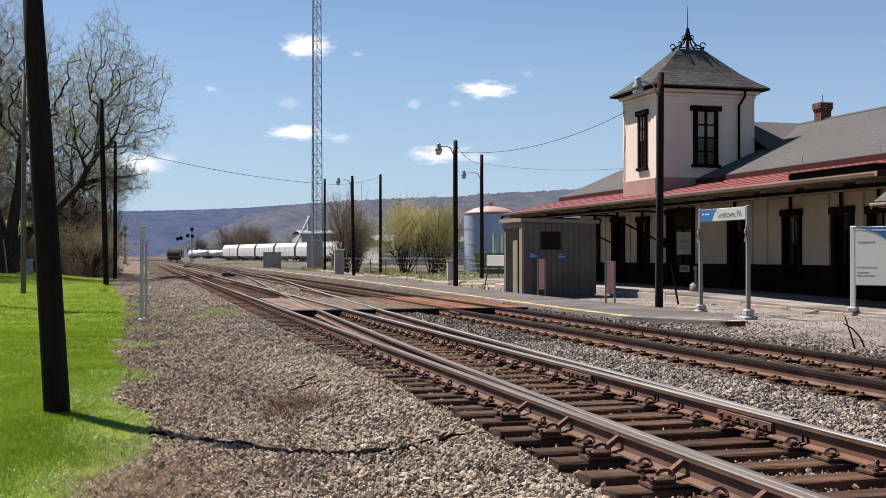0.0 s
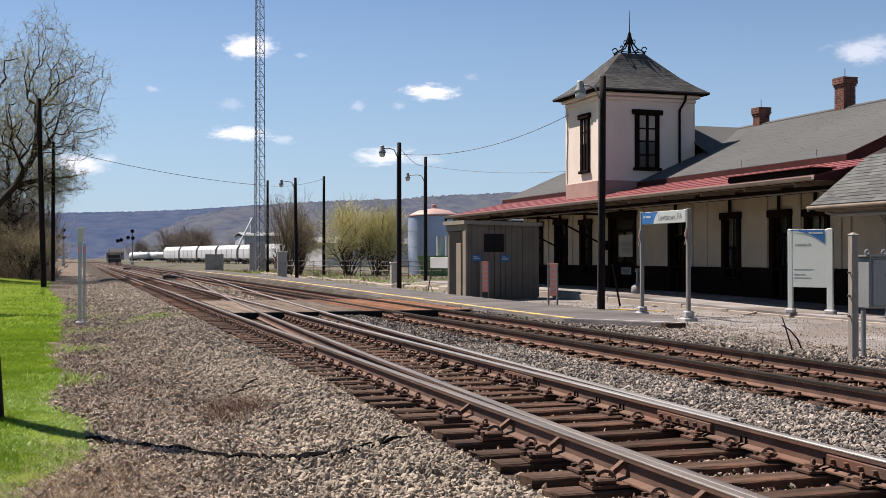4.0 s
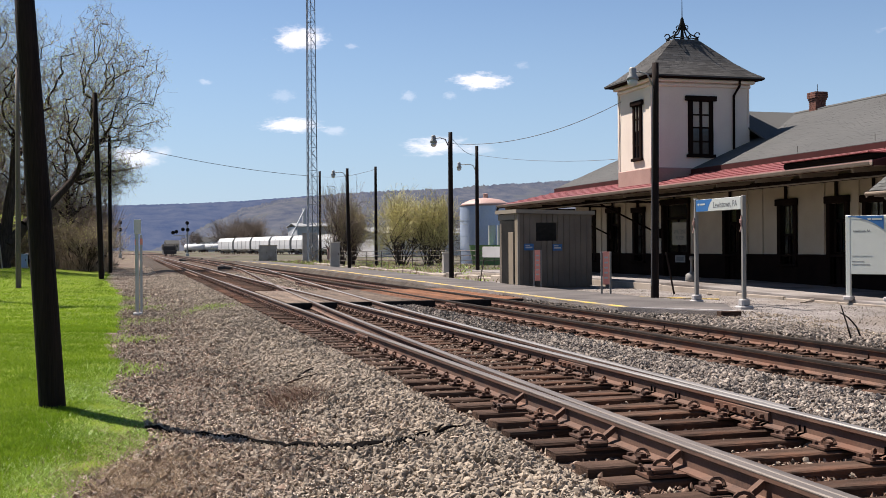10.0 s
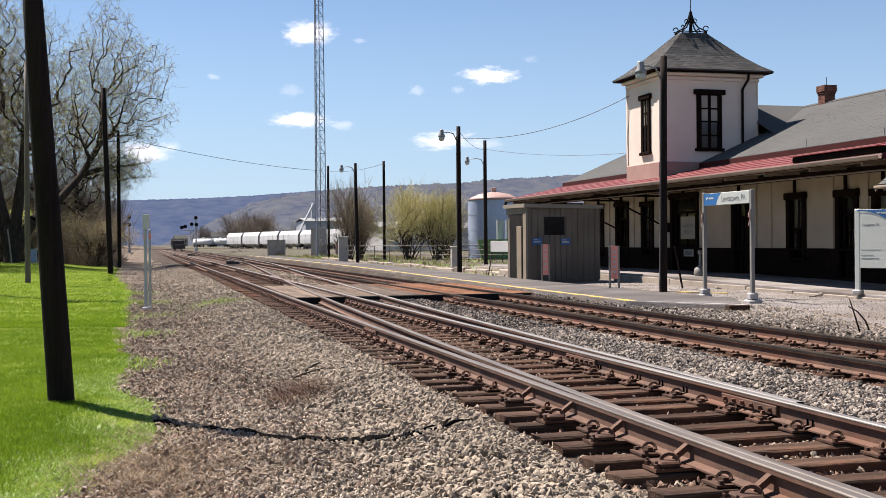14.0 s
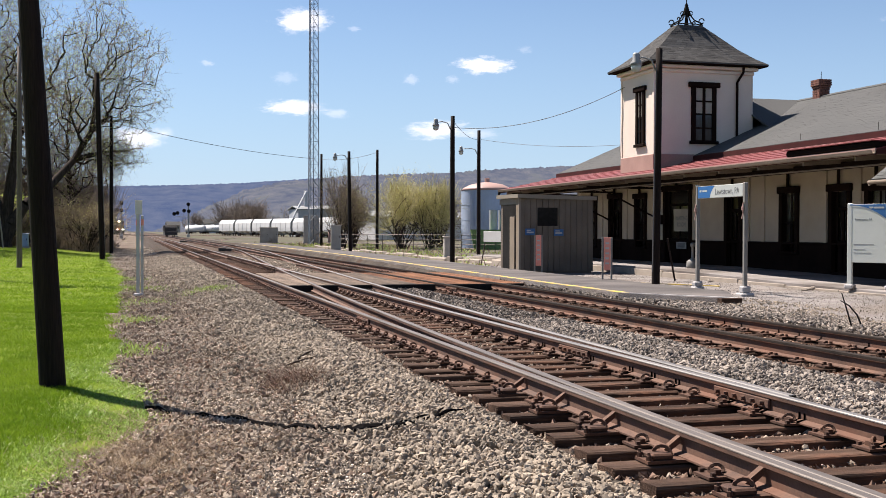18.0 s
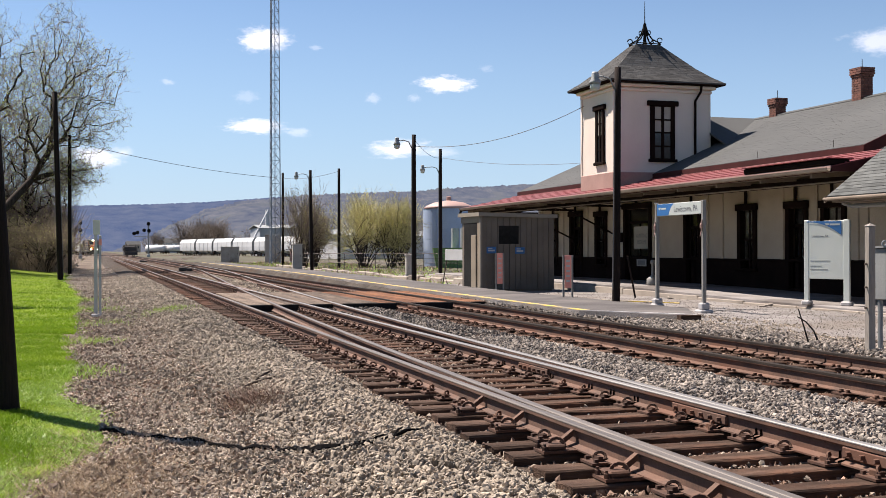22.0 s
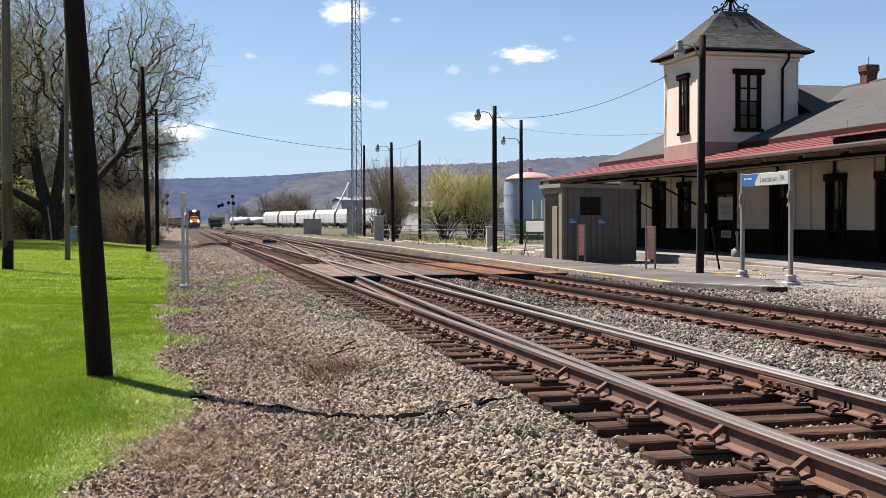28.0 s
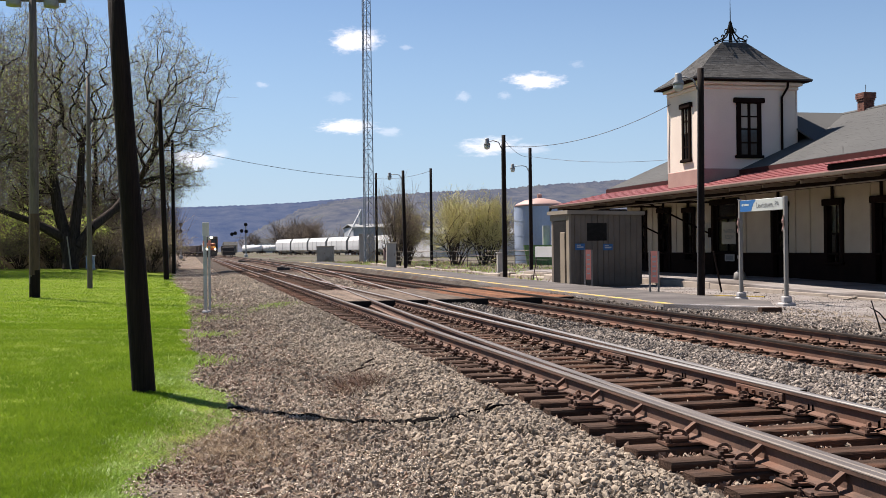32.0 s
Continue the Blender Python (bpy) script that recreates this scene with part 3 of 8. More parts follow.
def part(name, geo, mats, parent=None, label="", smooth=False):
    ob = new(name, geo.mesh(name, mats, smooth) if isinstance(geo, Geo) else geo)
    ob.parent = parent
    return tagged(ob, label) if label else ob


def thing(name, label, category, group="", at=(0, 0, 0), rz=0.0, kind=""):
    ob = new(name)
    ob.empty_display_size = 0.2
    ob.matrix_basis = pose(*at, 0, 0, rz)
    return tagged(ob, label, category, group, kind)


def solid(name, geo, mats, label, category, group="", kind="", smooth=False):
    return tagged(part(name, geo, mats, None, "", smooth), label, category, group, kind)


def words(name, text, size, mat, m, parent=None, squeeze=1.0):
    """Lettering in the built-in font, as a thin mesh, lying in its own x, y plane at pose m."""
    cu = bpy.data.curves.new(name, 'FONT')
    cu.body, cu.size, cu.extrude, cu.align_x, cu.align_y = text, size, 0.001, 'CENTER', 'CENTER'
    tmp = new(name, cu)
    me = bpy.data.meshes.new_from_object(tmp.evaluated_get(bpy.context.evaluated_depsgraph_get()))
    bpy.data.objects.remove(tmp)
    me.materials.clear()
    me.materials.append(M[mat])
    me.transform(m @ Matrix.Diagonal((squeeze, 1, 1, 1)))
    return part(name, me, None, parent)


def smooth01(a, b, x):
    t = min(1.0, max(0.0, (x - a) / (b - a)))
    return t * t * (3 - 2 * t)


rng = np.random.default_rng(7)

# ---- ground ----
def lawn_rise(x, y):
    return 0.30 * smooth01(-2.0, -8.5, x) * smooth01(38, 78, y) + 0.18 * smooth01(-1.5, -8, x)


def grass_edge(y):
    return -0.25 + 0.30 * noise.noise((0.0, y * 0.23, 1.7)) + 0.14 * noise.noise((3.0, y * 0.9, 0.3)) + 0.5 * smooth01(9.5, 7.0, y) * -1 - 1.2 * smooth01(38, 70, y) + 0.30 * smooth01(8.6, 10.2, y) * smooth01(15, 12.2, y) + 0.14 * smooth01(9.4, 10.4, y) * smooth01(14, 12.5, y)


def ground_z(x, y):
    base = -0.40
    if x < 0.75:
        z = base + 0.05 * smooth01(0.2, -1.2, x) + lawn_rise(x, y) * smooth01(-0.6, -2, x)
    elif x < 10.2:
        z = base + 0.22 * smooth01(0.75, 2.45, x) - 0.075 * smooth01(2.6, 3.05, x) + 0.17 * smooth01(9.55, 10.0, x) + 0.20 * smooth01(9.40, 9.85, x) * smooth01(19, 58, y) + 0.085 * smooth01(5.25, 5.55, x) * smooth01(7.25, 6.9, x) - 0.035 * smooth01(2.5, 2.85, x) * smooth01(5.4, 5.1, x) * smooth01(15, 9, y)
    else:
        z = -0.085 + 0.01 * smooth01(10.2, 11.2, x)
    bumpy = 0.025 * noise.noise((x * 1.3, y * 1.3, 0.0)) + 0.012 * noise.noise((x * 4, y * 4, 5.0))
    return z + bumpy * (1 if y < 60 else 0.4)


def build_ground():
    xs = [-4000, -1500, -500, -200, -110, -70, -45, -30, -22, -17, -13, -10, -8, -6.5, -5, -3.8, -2.8, -2, -1.4, -0.9, -0.5, -0.25, 0, 0.3, 0.6, 0.9, 1.2]
    xs += [1.3 + 0.15 * i for i in range(1, 11)] + [3.3, 3.8, 4.3, 4.8, 5.3, 5.8, 6.2, 6.6, 7.0, 7.6, 8.3, 9.0, 9.6, 9.9, 10.2, 10.5, 10.9, 11.4, 12, 12.7, 13.5, 14.3, 15.2, 16, 17, 19, 22, 26, 31, 38, 50, 70, 100, 150, 250, 500, 1500, 4000]
    ys = [-200, -80, -40, -20, -10, -5, -2] + [0.5 * i for i in range(0, 60)] + [30 + i for i in range(0, 30)] + [60 + 2.5 * i for i in range(0, 24)] + [120, 128, 140, 160, 190, 230, 300, 400, 600, 1000, 1800, 4000]
    g, nx = Geo(), len(xs)
    for y in ys:
        for x in xs:
            px = x
            if abs(x + 0.25) < 0.01:
                px = max(-1.2, min(-0.02, grass_edge(y) - 0.1))
            elif abs(x + 0.5) < 0.01:
                px = min(-0.5, grass_edge(y) - 0.3)
            elif abs(x + 0.9) < 0.01:
                px = min(-0.9, grass_edge(y) - 0.5)
            g.v.append((px, y, ground_z(px, y)))
    for j in range(len(ys) - 1):
        for i in range(nx - 1):
            a, b, y = xs[i], xs[i + 1], ys[j]
            g.f.append((j * nx + i, j * nx + i + 1, j * nx + nx + i + 1, j * nx + nx + i))
            if y >= 120 and (a > 60 or a < -20) or a < -45 or a > 60:
                s = 0
            elif b <= -0.25 + 0.01 and y < 78 or b < -1.1 and y < 92:
                s = 1
            elif b <= 1.25 and y < 700:
                s = 2
            elif 2.9 < a < 9.6 and y < 500:
                s = 5
            elif a < 10.2 and y < 900:
                s = 3
            elif y >= 62:
                s = 6
            else:
                s = 4
            g.s.append(s)
    return solid("ground", g, ["field", "soil", "path", "ballast", "lot_gravel", "track_bed", "yard"],
                 "open ground of gravel, ballast and lawn beside the railway", "ground", kind="structure", smooth=True)


build_ground()


def hill(name, label, rows, y, material, back, roughness, seed):
    """A long wooded ridge: its crest heights along x, rising from the valley floor."""
    g, n = Geo(), 1300
    xs = np.linspace(rows[0][0], rows[-1][0], n)
    crest = np.interp(xs, [r[0] for r in rows], [r[1] for r in rows])
    levels = [0, 0.12, 0.25, 0.4, 0.55, 0.7, 0.83, 0.93, 1.0]
    for k, f in enumerate(levels):
        for i, x in enumerate(xs):
            wob = noise.noise((x * 0.012 + seed, f * 3, 0)) * 0.06 * (0 < f < 1)
            tree = roughness * (0.30 * noise.noise((x * 0.035, seed, 1)) + 0.75 * noise.noise((x * 0.37, seed, 4))) * (f > 0.9)
            g.v.append((x, y + back * f + 60 * noise.noise((x * 0.004, f * 2, seed)), crest[i] * (f ** 0.85 + wob) + tree - 2))
    for k in range(len(levels) - 1):
        for i in range(n - 1):
            g.f.append((k * n + i, k * n + i + 1, (k + 1) * n + i + 1, (k + 1) * n + i))
            g.s.append(0)
    ob = solid(name, g, [material], label, "hill", kind="structure", smooth=True)
    return ob


# ---- railway tracks ----
RAIL = [(-0.070, -0.172), (0.070, -0.172), (0.070, -0.160), (0.012, -0.142), (0.009, -0.055), (0.036, -0.040), (0.037, -0.010), (0.030, -0.001),
        (-0.030, -0.001), (-0.037, -0.010), (-0.036, -0.040), (-0.009, -0.055), (-0.012, -0.142), (-0.070, -0.160)]
T1, T2 = (3.53, 5.04), (7.58, 9.09)


def far_bend(y):
    """Beyond the yard the line swings away to the left."""
    return -max(0.0, y - 285) ** 2 / 1600


def lead(y):
    """Offset of the crossover's rails from the near track's."""
    if y <= 2:
        return 0.0
    if y <= 41.5:
        return 1.507 * ((y - 2) / 39.5) ** 1.5
    if y <= 76:
        return 1.507 + (y - 41.5) * 0.0572
    k = min(1.0, (y - 76) / 36)
    return min(4.05, 1.507 + 34.5 * 0.0572 + 0.0572 * 36 * (k - k ** 3 / 3 * 1.0) * 0.45)


def rail(parent, path, name="rail"):
    ob = part(name, Geo().sweep(RAIL, path), ["rail_side"], parent)
    low = -0.013 if path[0][0] < 6 else -0.030
    top = [(-0.0385, low), (0.0385, low), (0.0375, -0.006), (0.030, 0.001), (-0.030, 0.001), (-0.0375, -0.006)]
    part("running_surface", Geo().sweep(top, path), ["rail_worn" if path[0][0] < 4 else "rail_top" if path[0][0] < 6 else "rail_dull"], ob, "worn brown-grey running surface" if path[0][0] < 4 else "polished steel running surface" if path[0][0] < 6 else "dull brown running surface")
    return ob


def straight(x, y0, y1):
    ys = [y0] + [y for y in (30, 60, 100, 150, 200, 250, 285, 300, 315, 330, 345, 360, 380, 400, 420, 440, 460, 480) if y0 < y < y1] + [y1]
    return [(x + far_bend(y), y, 0.0) for y in ys]


def curve(x, y0, y1, step=2.0):
    ys = np.arange(y0, y1 + 0.01, step)
    return [(x + max(0.074, lead(y)), float(y), 0.0) for y in ys]


def clip_mesh():
    """A rolled steel plate with two spikes and a curled spring clip on each side of the rail."""
    g = Geo().box(-0.19, -0.10, -0.185, 0.19, 0.10, -0.168)
    for s in (-1, 1):
        g.box(s * 0.10 - 0.02, -0.05, -0.17, s * 0.10 + 0.02, 0.05, -0.135)
        arc = [(s * (0.085 + 0.030 * math.cos(a)), -0.04 + 0.012 * i, -0.135 + 0.027 * math.sin(a)) for i, a in enumerate(np.linspace(-0.8, 3.9, 8))]
        g.tube(arc, 0.012, 5)
        for yy in (-0.075, 0.075):
            g.box(s * 0.15 - 0.014, yy - 0.014, -0.17, s * 0.15 + 0.014, yy + 0.014, -0.145)
    return g.mesh("tie_plate", ["rust"])


def spike_plate_mesh():
    g = Geo().box(-0.18, -0.095, -0.185, 0.18, 0.095, -0.168)
    for s in (-1, 1):
        for yy in (-0.05, 0.055):
            g.box(s * 0.085 - 0.018, yy - 0.013, -0.17, s * 0.085 + 0.018, yy + 0.013, -0.138)
        g.box(s * 0.15 - 0.014, -0.012, -0.17, s * 0.15 + 0.014, 0.016, -0.146)
    return g.mesh("tie_plate", ["rust"])


def brace_mesh():
    """An adjustable rail brace: a slide plate with a sloping cast strut against the web."""
    g = Geo().box(-0.34, -0.10, -0.187, 0.30, 0.10, -0.166)
    g.box(-0.30, -0.085, -0.168, -0.15, 0.085, -0.125, bevel=0.012)
    g.add([(-0.17, 0.045, -0.135), (-0.17, 0.095, -0.135), (-0.035, 0.095, -0.038), (-0.035, 0.045, -0.038), (-0.15, 0.045, -0.165), (-0.15, 0.095, -0.165), (-0.035, 0.095, -0.085), (-0.035, 0.045, -0.085)],
          [(0, 3, 2, 1), (4, 5, 6, 7), (0, 4, 7, 3), (1, 2, 6, 5), (0, 1, 5, 4), (3, 7, 6, 2)], 1)
    arc = [(-0.20 + 0.045 * math.cos(a), 0.0 + 0.012 * i - 0.06, -0.125 + 0.042 * math.sin(a)) for i, a in enumerate(np.linspace(-0.5, 4.4, 10))]
    g.tube(arc, 0.014, 5)
    for yy in (-0.07, 0.07):
        g.lathe([(0.02, -0.17), (0.02, -0.135), (0.011, -0.133), (0.011, -0.115)], 6, 0, (-0.32, yy, 0))
    return g.mesh("rail_brace", ["rust", "bright_rust"])


def tie_mesh(length, seed):
    r = random.Random(seed)
    g = Geo()
    w, h = 0.115, 0.17
    for i, x in enumerate(np.linspace(-length / 2, length / 2, 6)):
        for dx, dz in ((-w, -h), (w, -h), (w, -0.012), (w - 0.014, 0), (-w + 0.014, 0), (-w, -0.012)):
            g.v.append((float(x) + r.uniform(-0.012, 0.012) * (i in (0, 5)), dx + r.uniform(-0.005, 0.005), dz + r.uniform(-0.008, 0.002)))
    for i in range(5):
        for k in range(6):
            g.f.append((i * 6 + k, i * 6 + (k + 1) % 6, i * 6 + 6 + (k + 1) % 6, i * 6 + 6 + k))
    g.f += [tuple(range(5, -1, -1)), tuple(range(30, 36))]
    g.s = [0] * len(g.f)
    return g.mesh("tie", ["tie"])


CLIP, SPIKED, BRACE = clip_mesh(), spike_plate_mesh(), brace_mesh()
TIES = {ln: [tie_mesh(ln, k + int(ln * 10)) for k in range(5)] for ln in (2.6, 3.2, 3.9, 4.6)}


def set_at(ob, x, y, z, rz=0.0):
    ob.matrix_basis = pose(x, y, z, 0, 0, rz)
    return ob


def build_track(label, x0, x1, y0, y_near, y_far, plates, step, seed, switch):
    r = random.Random(seed)
    t = thing("railway_track", label, "railway track", "tracks through the station")
    rail(t, straight(x0, -14, 500))
    rail(t, straight(x1, -14, 500))
    mid, y, count = (x0 + x1) / 2, y0, 0
    far = Geo()
    while y < y_far:
        ln, cx = 2.6, mid
        if switch and 6 < y < 44:
            ln = 3.2 if y < 20 else 3.9 if y < 32 else 4.6
            cx = mid + (ln - 2.6) / 2
        if y < y_near:
            tie = part("tie", TIES[ln][count % 5], None, t)
            set_at(tie, cx + r.uniform(-0.05, 0.05), y + r.uniform(-0.03, 0.03), -0.186 - r.uniform(0, 0.012), r.uniform(-1.2, 1.2))
            for k, x in enumerate((x0, x1)):
                if switch and k == 0 and 4.5 < y < 10.4 and count % 2:
                    set_at(part("rail_brace", BRACE, None, t, "rusty cast rail brace with a spring clip"), x, y, 0)
                else:
                    set_at(part("tie_plate", plates, None, t), x, y, 0, 180 * r.randint(0, 1))
            count += 1
        else:
            far.box(cx - ln / 2, y - 0.11, -0.36, cx + ln / 2, y + 0.11, -0.19)
        y += step * r.uniform(0.94, 1.06)
    tagged(part("far_tie_row", far, ["tie"], t), kind="stuff")
    return t


track_near = build_track("near main track with worn wooden ties and spring clips", *T1, -13.5, 62, 170, CLIP, 0.52, 3, True)
track_platform = build_track("platform track with rusty spiked rails on wooden ties", *T2, -13.5, 62, 170, SPIKED, 0.53, 4, False)
crossover = thing("crossover_track", "crossover rails leading from the near track to the platform track", "railway track", "tracks through the station")
rail(crossover, curve(T1[0], 3, 110), "switch_rail")
rail(crossover, curve(T1[1], 8, 110), "switch_rail")
frog = Geo()
frog.add([(4.88, 37, -0.002), (5.17, 37, -0.002), (5.14, 43.6, -0.002), (5.30, 47, -0.002), (5.02, 47, -0.002), (5.0, 43.6, -0.002)], [(0, 1, 2, 3, 4, 5)])
frog.add([(4.88, 37, -0.06), (5.17, 37, -0.06), (5.30, 47, -0.06), (5.02, 47, -0.06)], [(0, 1, 2, 3)])
part("frog", frog, ["rail_side"], crossover, "cast steel frog where the rails cross")
for gx in (T1[0] + 0.13, T1[1] + lead(42) + 0.13 - 0.26):
    part("guard_rail", Geo().sweep([(a * 0.7, b) for a, b in RAIL], [(gx, 39.5, -0.002), (gx, 46, -0.002)]), ["rail_side"], crossover)


def joint_bar(x, y, side):
    g = Geo().box(-0.012, -0.45, -0.13, 0.018, 0.45, -0.05, bevel=0.008)
    for k in range(6):
        g.tube([(0.01, -0.36 + 0.145 * k, -0.09), (0.055, -0.36 + 0.145 * k, -0.09)], 0.019, 6)
    return g


for x, y, s in ((T1[1], 8.6, -1), (T1[1], 12.4, -1), (T1[0], 17.5, -1), (T1[1], 6.2, -1), (T2[0], 26.6, -1)):
    ob = part("joint_bar", joint_bar(x, y, s), ["rail_side"], track_near if x < 6 else track_platform, "rusty bolted joint bar")
    set_at(ob, x + s * 0.02, y, 0, 180 if s < 0 else 0)

crossing = thing("timber_crossing", "timber foot crossing of worn rusty brown planks across both tracks", "level crossing")
pr = random.Random(11)
x = 3.75
while x < 9.9:
    w = 0.235
    near_rail = any(abs(x + w / 2 - q) < 0.17 for q in T1 + T2)
    if not near_rail:
        rusty = x > 7.0
        y0, y1 = 28.0 + pr.uniform(-0.04, 0.04), 36.0 + pr.uniform(-0.05, 0.05)
        part("plank", Geo().box(x, y0, -0.19, x + w - 0.012, y1, -0.028 + pr.uniform(-0.008, 0.004), bevel=0.012), ["rusty_plank" if rusty else "crossing_plank"], crossing)
    x += w

# black strips added for the shade on the planks' near ends
part("end_beam", Geo().box(3.62, 27.86, -0.24, 4.95, 27.99, -0.035, bevel=0.01), ["signal_black"], crossing, "black strip standing for the shade at the crossing's near edge")
part("end_beam", Geo().box(5.13, 27.86, -0.24, 7.49, 27.99, -0.035, bevel=0.01), ["signal_black"], crossing)
part("end_beam", Geo().box(7.67, 27.86, -0.24, 9.0, 27.99, -0.035, bevel=0.01), ["signal_black"], crossing)
part("end_beam", Geo().box(9.18, 27.86, -0.24, 9.9, 27.99, -0.035, bevel=0.01), ["signal_black"], crossing)



def rail_anchor(parent, x, y, side):
    """A spring anchor gripping the rail's foot, its end hooked up against the web."""
    g = Geo().sweep([(-0.011, -0.01), (0.011, -0.01), (0.011, 0.01), (-0.011, 0.01)], [(side * 0.014, 0, -0.10), (side * 0.016, 0, -0.148), (side * 0.078, 0, -0.156)])
    set_at(part("rail_anchor", g, ["rust"], parent), x, y, 0)


y = 5.1
while y < 20:
    for dy in (-0.035, 0.035):
        rail_anchor(track_near, T1[1], y + dy, -1)
    if y > 6:
        rail_anchor(track_platform, T2[1], y + 0.02, -1)
    y += 0.52 if int(y * 10) % 3 else 1.04
# ---- station ----
WALL_X, WALL_Y0, WALL_Y1, FLOOR = 19.3, 24.6, 47.2, 0.2
EAVE_X, EAVE_Z, RIDGE_X, RIDGE_Z = 18.6, 3.97, 23.8, 6.22


def platform_z(y):
    return 0.02 + 0.14 * smooth01(19, 62, y)


def build_platforms():
    g = Geo()
    ys = [19.9, 22.1, 25, 28, 32, 36, 40, 46, 54, 64, 80, 110]
    n = len(ys)
    for y in ys:
        z = platform_z(y)
        x0 = 11.1 if y < 20 else 9.98
        x1 = 11.5 if y < 20 else 12.6 - 0.28 * smooth01(27, 34, y)
        g.v += [(x0, y, z), (x1, y, z), (x0, y, -0.3), (x1, y, -0.3)]
    for i in range(n - 1):
        a, b = 4 * i, 4 * i + 4
        g.f += [(a, a + 1, b + 1, b), (a + 2, a, b, b + 2), (a + 1, a + 3, b + 3, b + 1)]
    g.f += [(0, 2, 3, 1)]
    g.s = [1 if i % 3 == 1 else 0 for i in range(len(g.f))]
    track_side = solid("platform_1", g, ["asphalt", "lot_gravel"], "low asphalt station platform beside the track", "platform", kind="structure")
    line = Geo()
    for y, y1 in zip(ys[1:], ys[2:]):
        line.slab([(10.06, y, platform_z(y) + 0.008), (10.24, y, platform_z(y) + 0.008), (10.24, y1, platform_z(y1) + 0.008), (10.06, y1, platform_z(y1) + 0.008)], 0.03)
    part("yellow_line", line, ["yellow_paint"], track_side, "worn yellow safety line")
    curb = Geo().box(11.1, 19.72, -0.3, 11.55, 19.9, 0.03, bevel=0.01)
    part("end_beam", curb, ["tie"], track_side, "dark timber at the platform's end")
    e = Geo()
    e.slab([(10.0, 22.1, 0.035), (10.06, 22.0, 0.03), (11.5, 19.75, 0.03), (11.5, 19.9, 0.035)], 0.2)
    part("edge_strip", e, ["concrete"], track_side, "pale concrete edge strip")
    b = Geo()
    for y in (16.0, 21.0, 25.0, 29.0, 33.0, 52.5):
        z = FLOOR - 0.17 * smooth01(34, 21, y)
        b.v += [(16.0, y, -0.35), (29.0, y, -0.35), (29.0, y, z), (16.02, y, z), (16.0, y, z - 0.02)]
    for i in range(5):
        b.f += [(i * 5 + k, i * 5 + (k + 1) % 5, i * 5 + 5 + (k + 1) % 5, i * 5 + 5 + k) for k in range(5)]
    b.f += [(4, 3, 2, 1, 0), (25, 26, 27, 28, 29)]
    b.s = [0] * len(b.f)
    upper = solid("platform_2", b, ["worn_concrete"], "raised concrete platform under the station canopy", "platform", kind="structure")
    for k in range(16):
        y0 = 16.05 + k * 2.28
        part("curb", Geo().box(15.93, y0, -0.35, 16.02, y0 + 2.26, 0.13 - 0.16 * smooth01(34, 21, y0), bevel=0.01), ["tan_concrete"], upper, "tan stained concrete curb block")
    lines = Geo().slab([(12.35, 30.2, -0.05), (12.25, 30.12, -0.05), (14.5, 25.9, -0.05), (14.6, 26.0, -0.05)][::-1], 0.05)
    part("yellow_line", lines, ["yellow_paint"], upper)


def wall_with_openings(parent, name, mat, x, y0, y1, z0, z1, openings, thick, label):
    """The pieces of a wall along y at face x, leaving openings (y0, y1, z0, z1) free."""
    ys = sorted({y0, y1, *[o[0] for o in openings], *[o[1] for o in openings]})
    for a, b in zip(ys, ys[1:]):
        hole = [o for o in openings if o[0] <= a and b <= o[1]]
        if not hole:
            part(name, Geo().box(x, a, z0, x + thick, b, z1), [mat], parent, label)
        else:
            _, _, h0, h1 = hole[0]
            if h0 > z0 + 0.01:
                part(name, Geo().box(x, a, z0, x + thick, b, h0), [mat], parent, label)
            if h1 < z1 - 0.01:
                part(name, Geo().box(x, a, h1, x + thick, b, z1), [mat], parent, label)


# bays of the track front: centre y, half width, sill height, head height, kind
BAYS = [(45.36, 0.32, 0.75, 2.68, "window"), (43.0, 0.50, 0.2, 2.71, "door"), (40.6, 0.40, 0.75, 2.64, "window"), (37.5, 0.95, 0.2, 2.84, "door"),
        (33.5, 0.42, 0.2, 2.56, "door"), (30.2, 0.38, 0.75, 2.52, "window"), (27.65, 0.38, 0.2, 2.50, "door"), (25.98, 0.40, 0.75, 2.46, "window")]


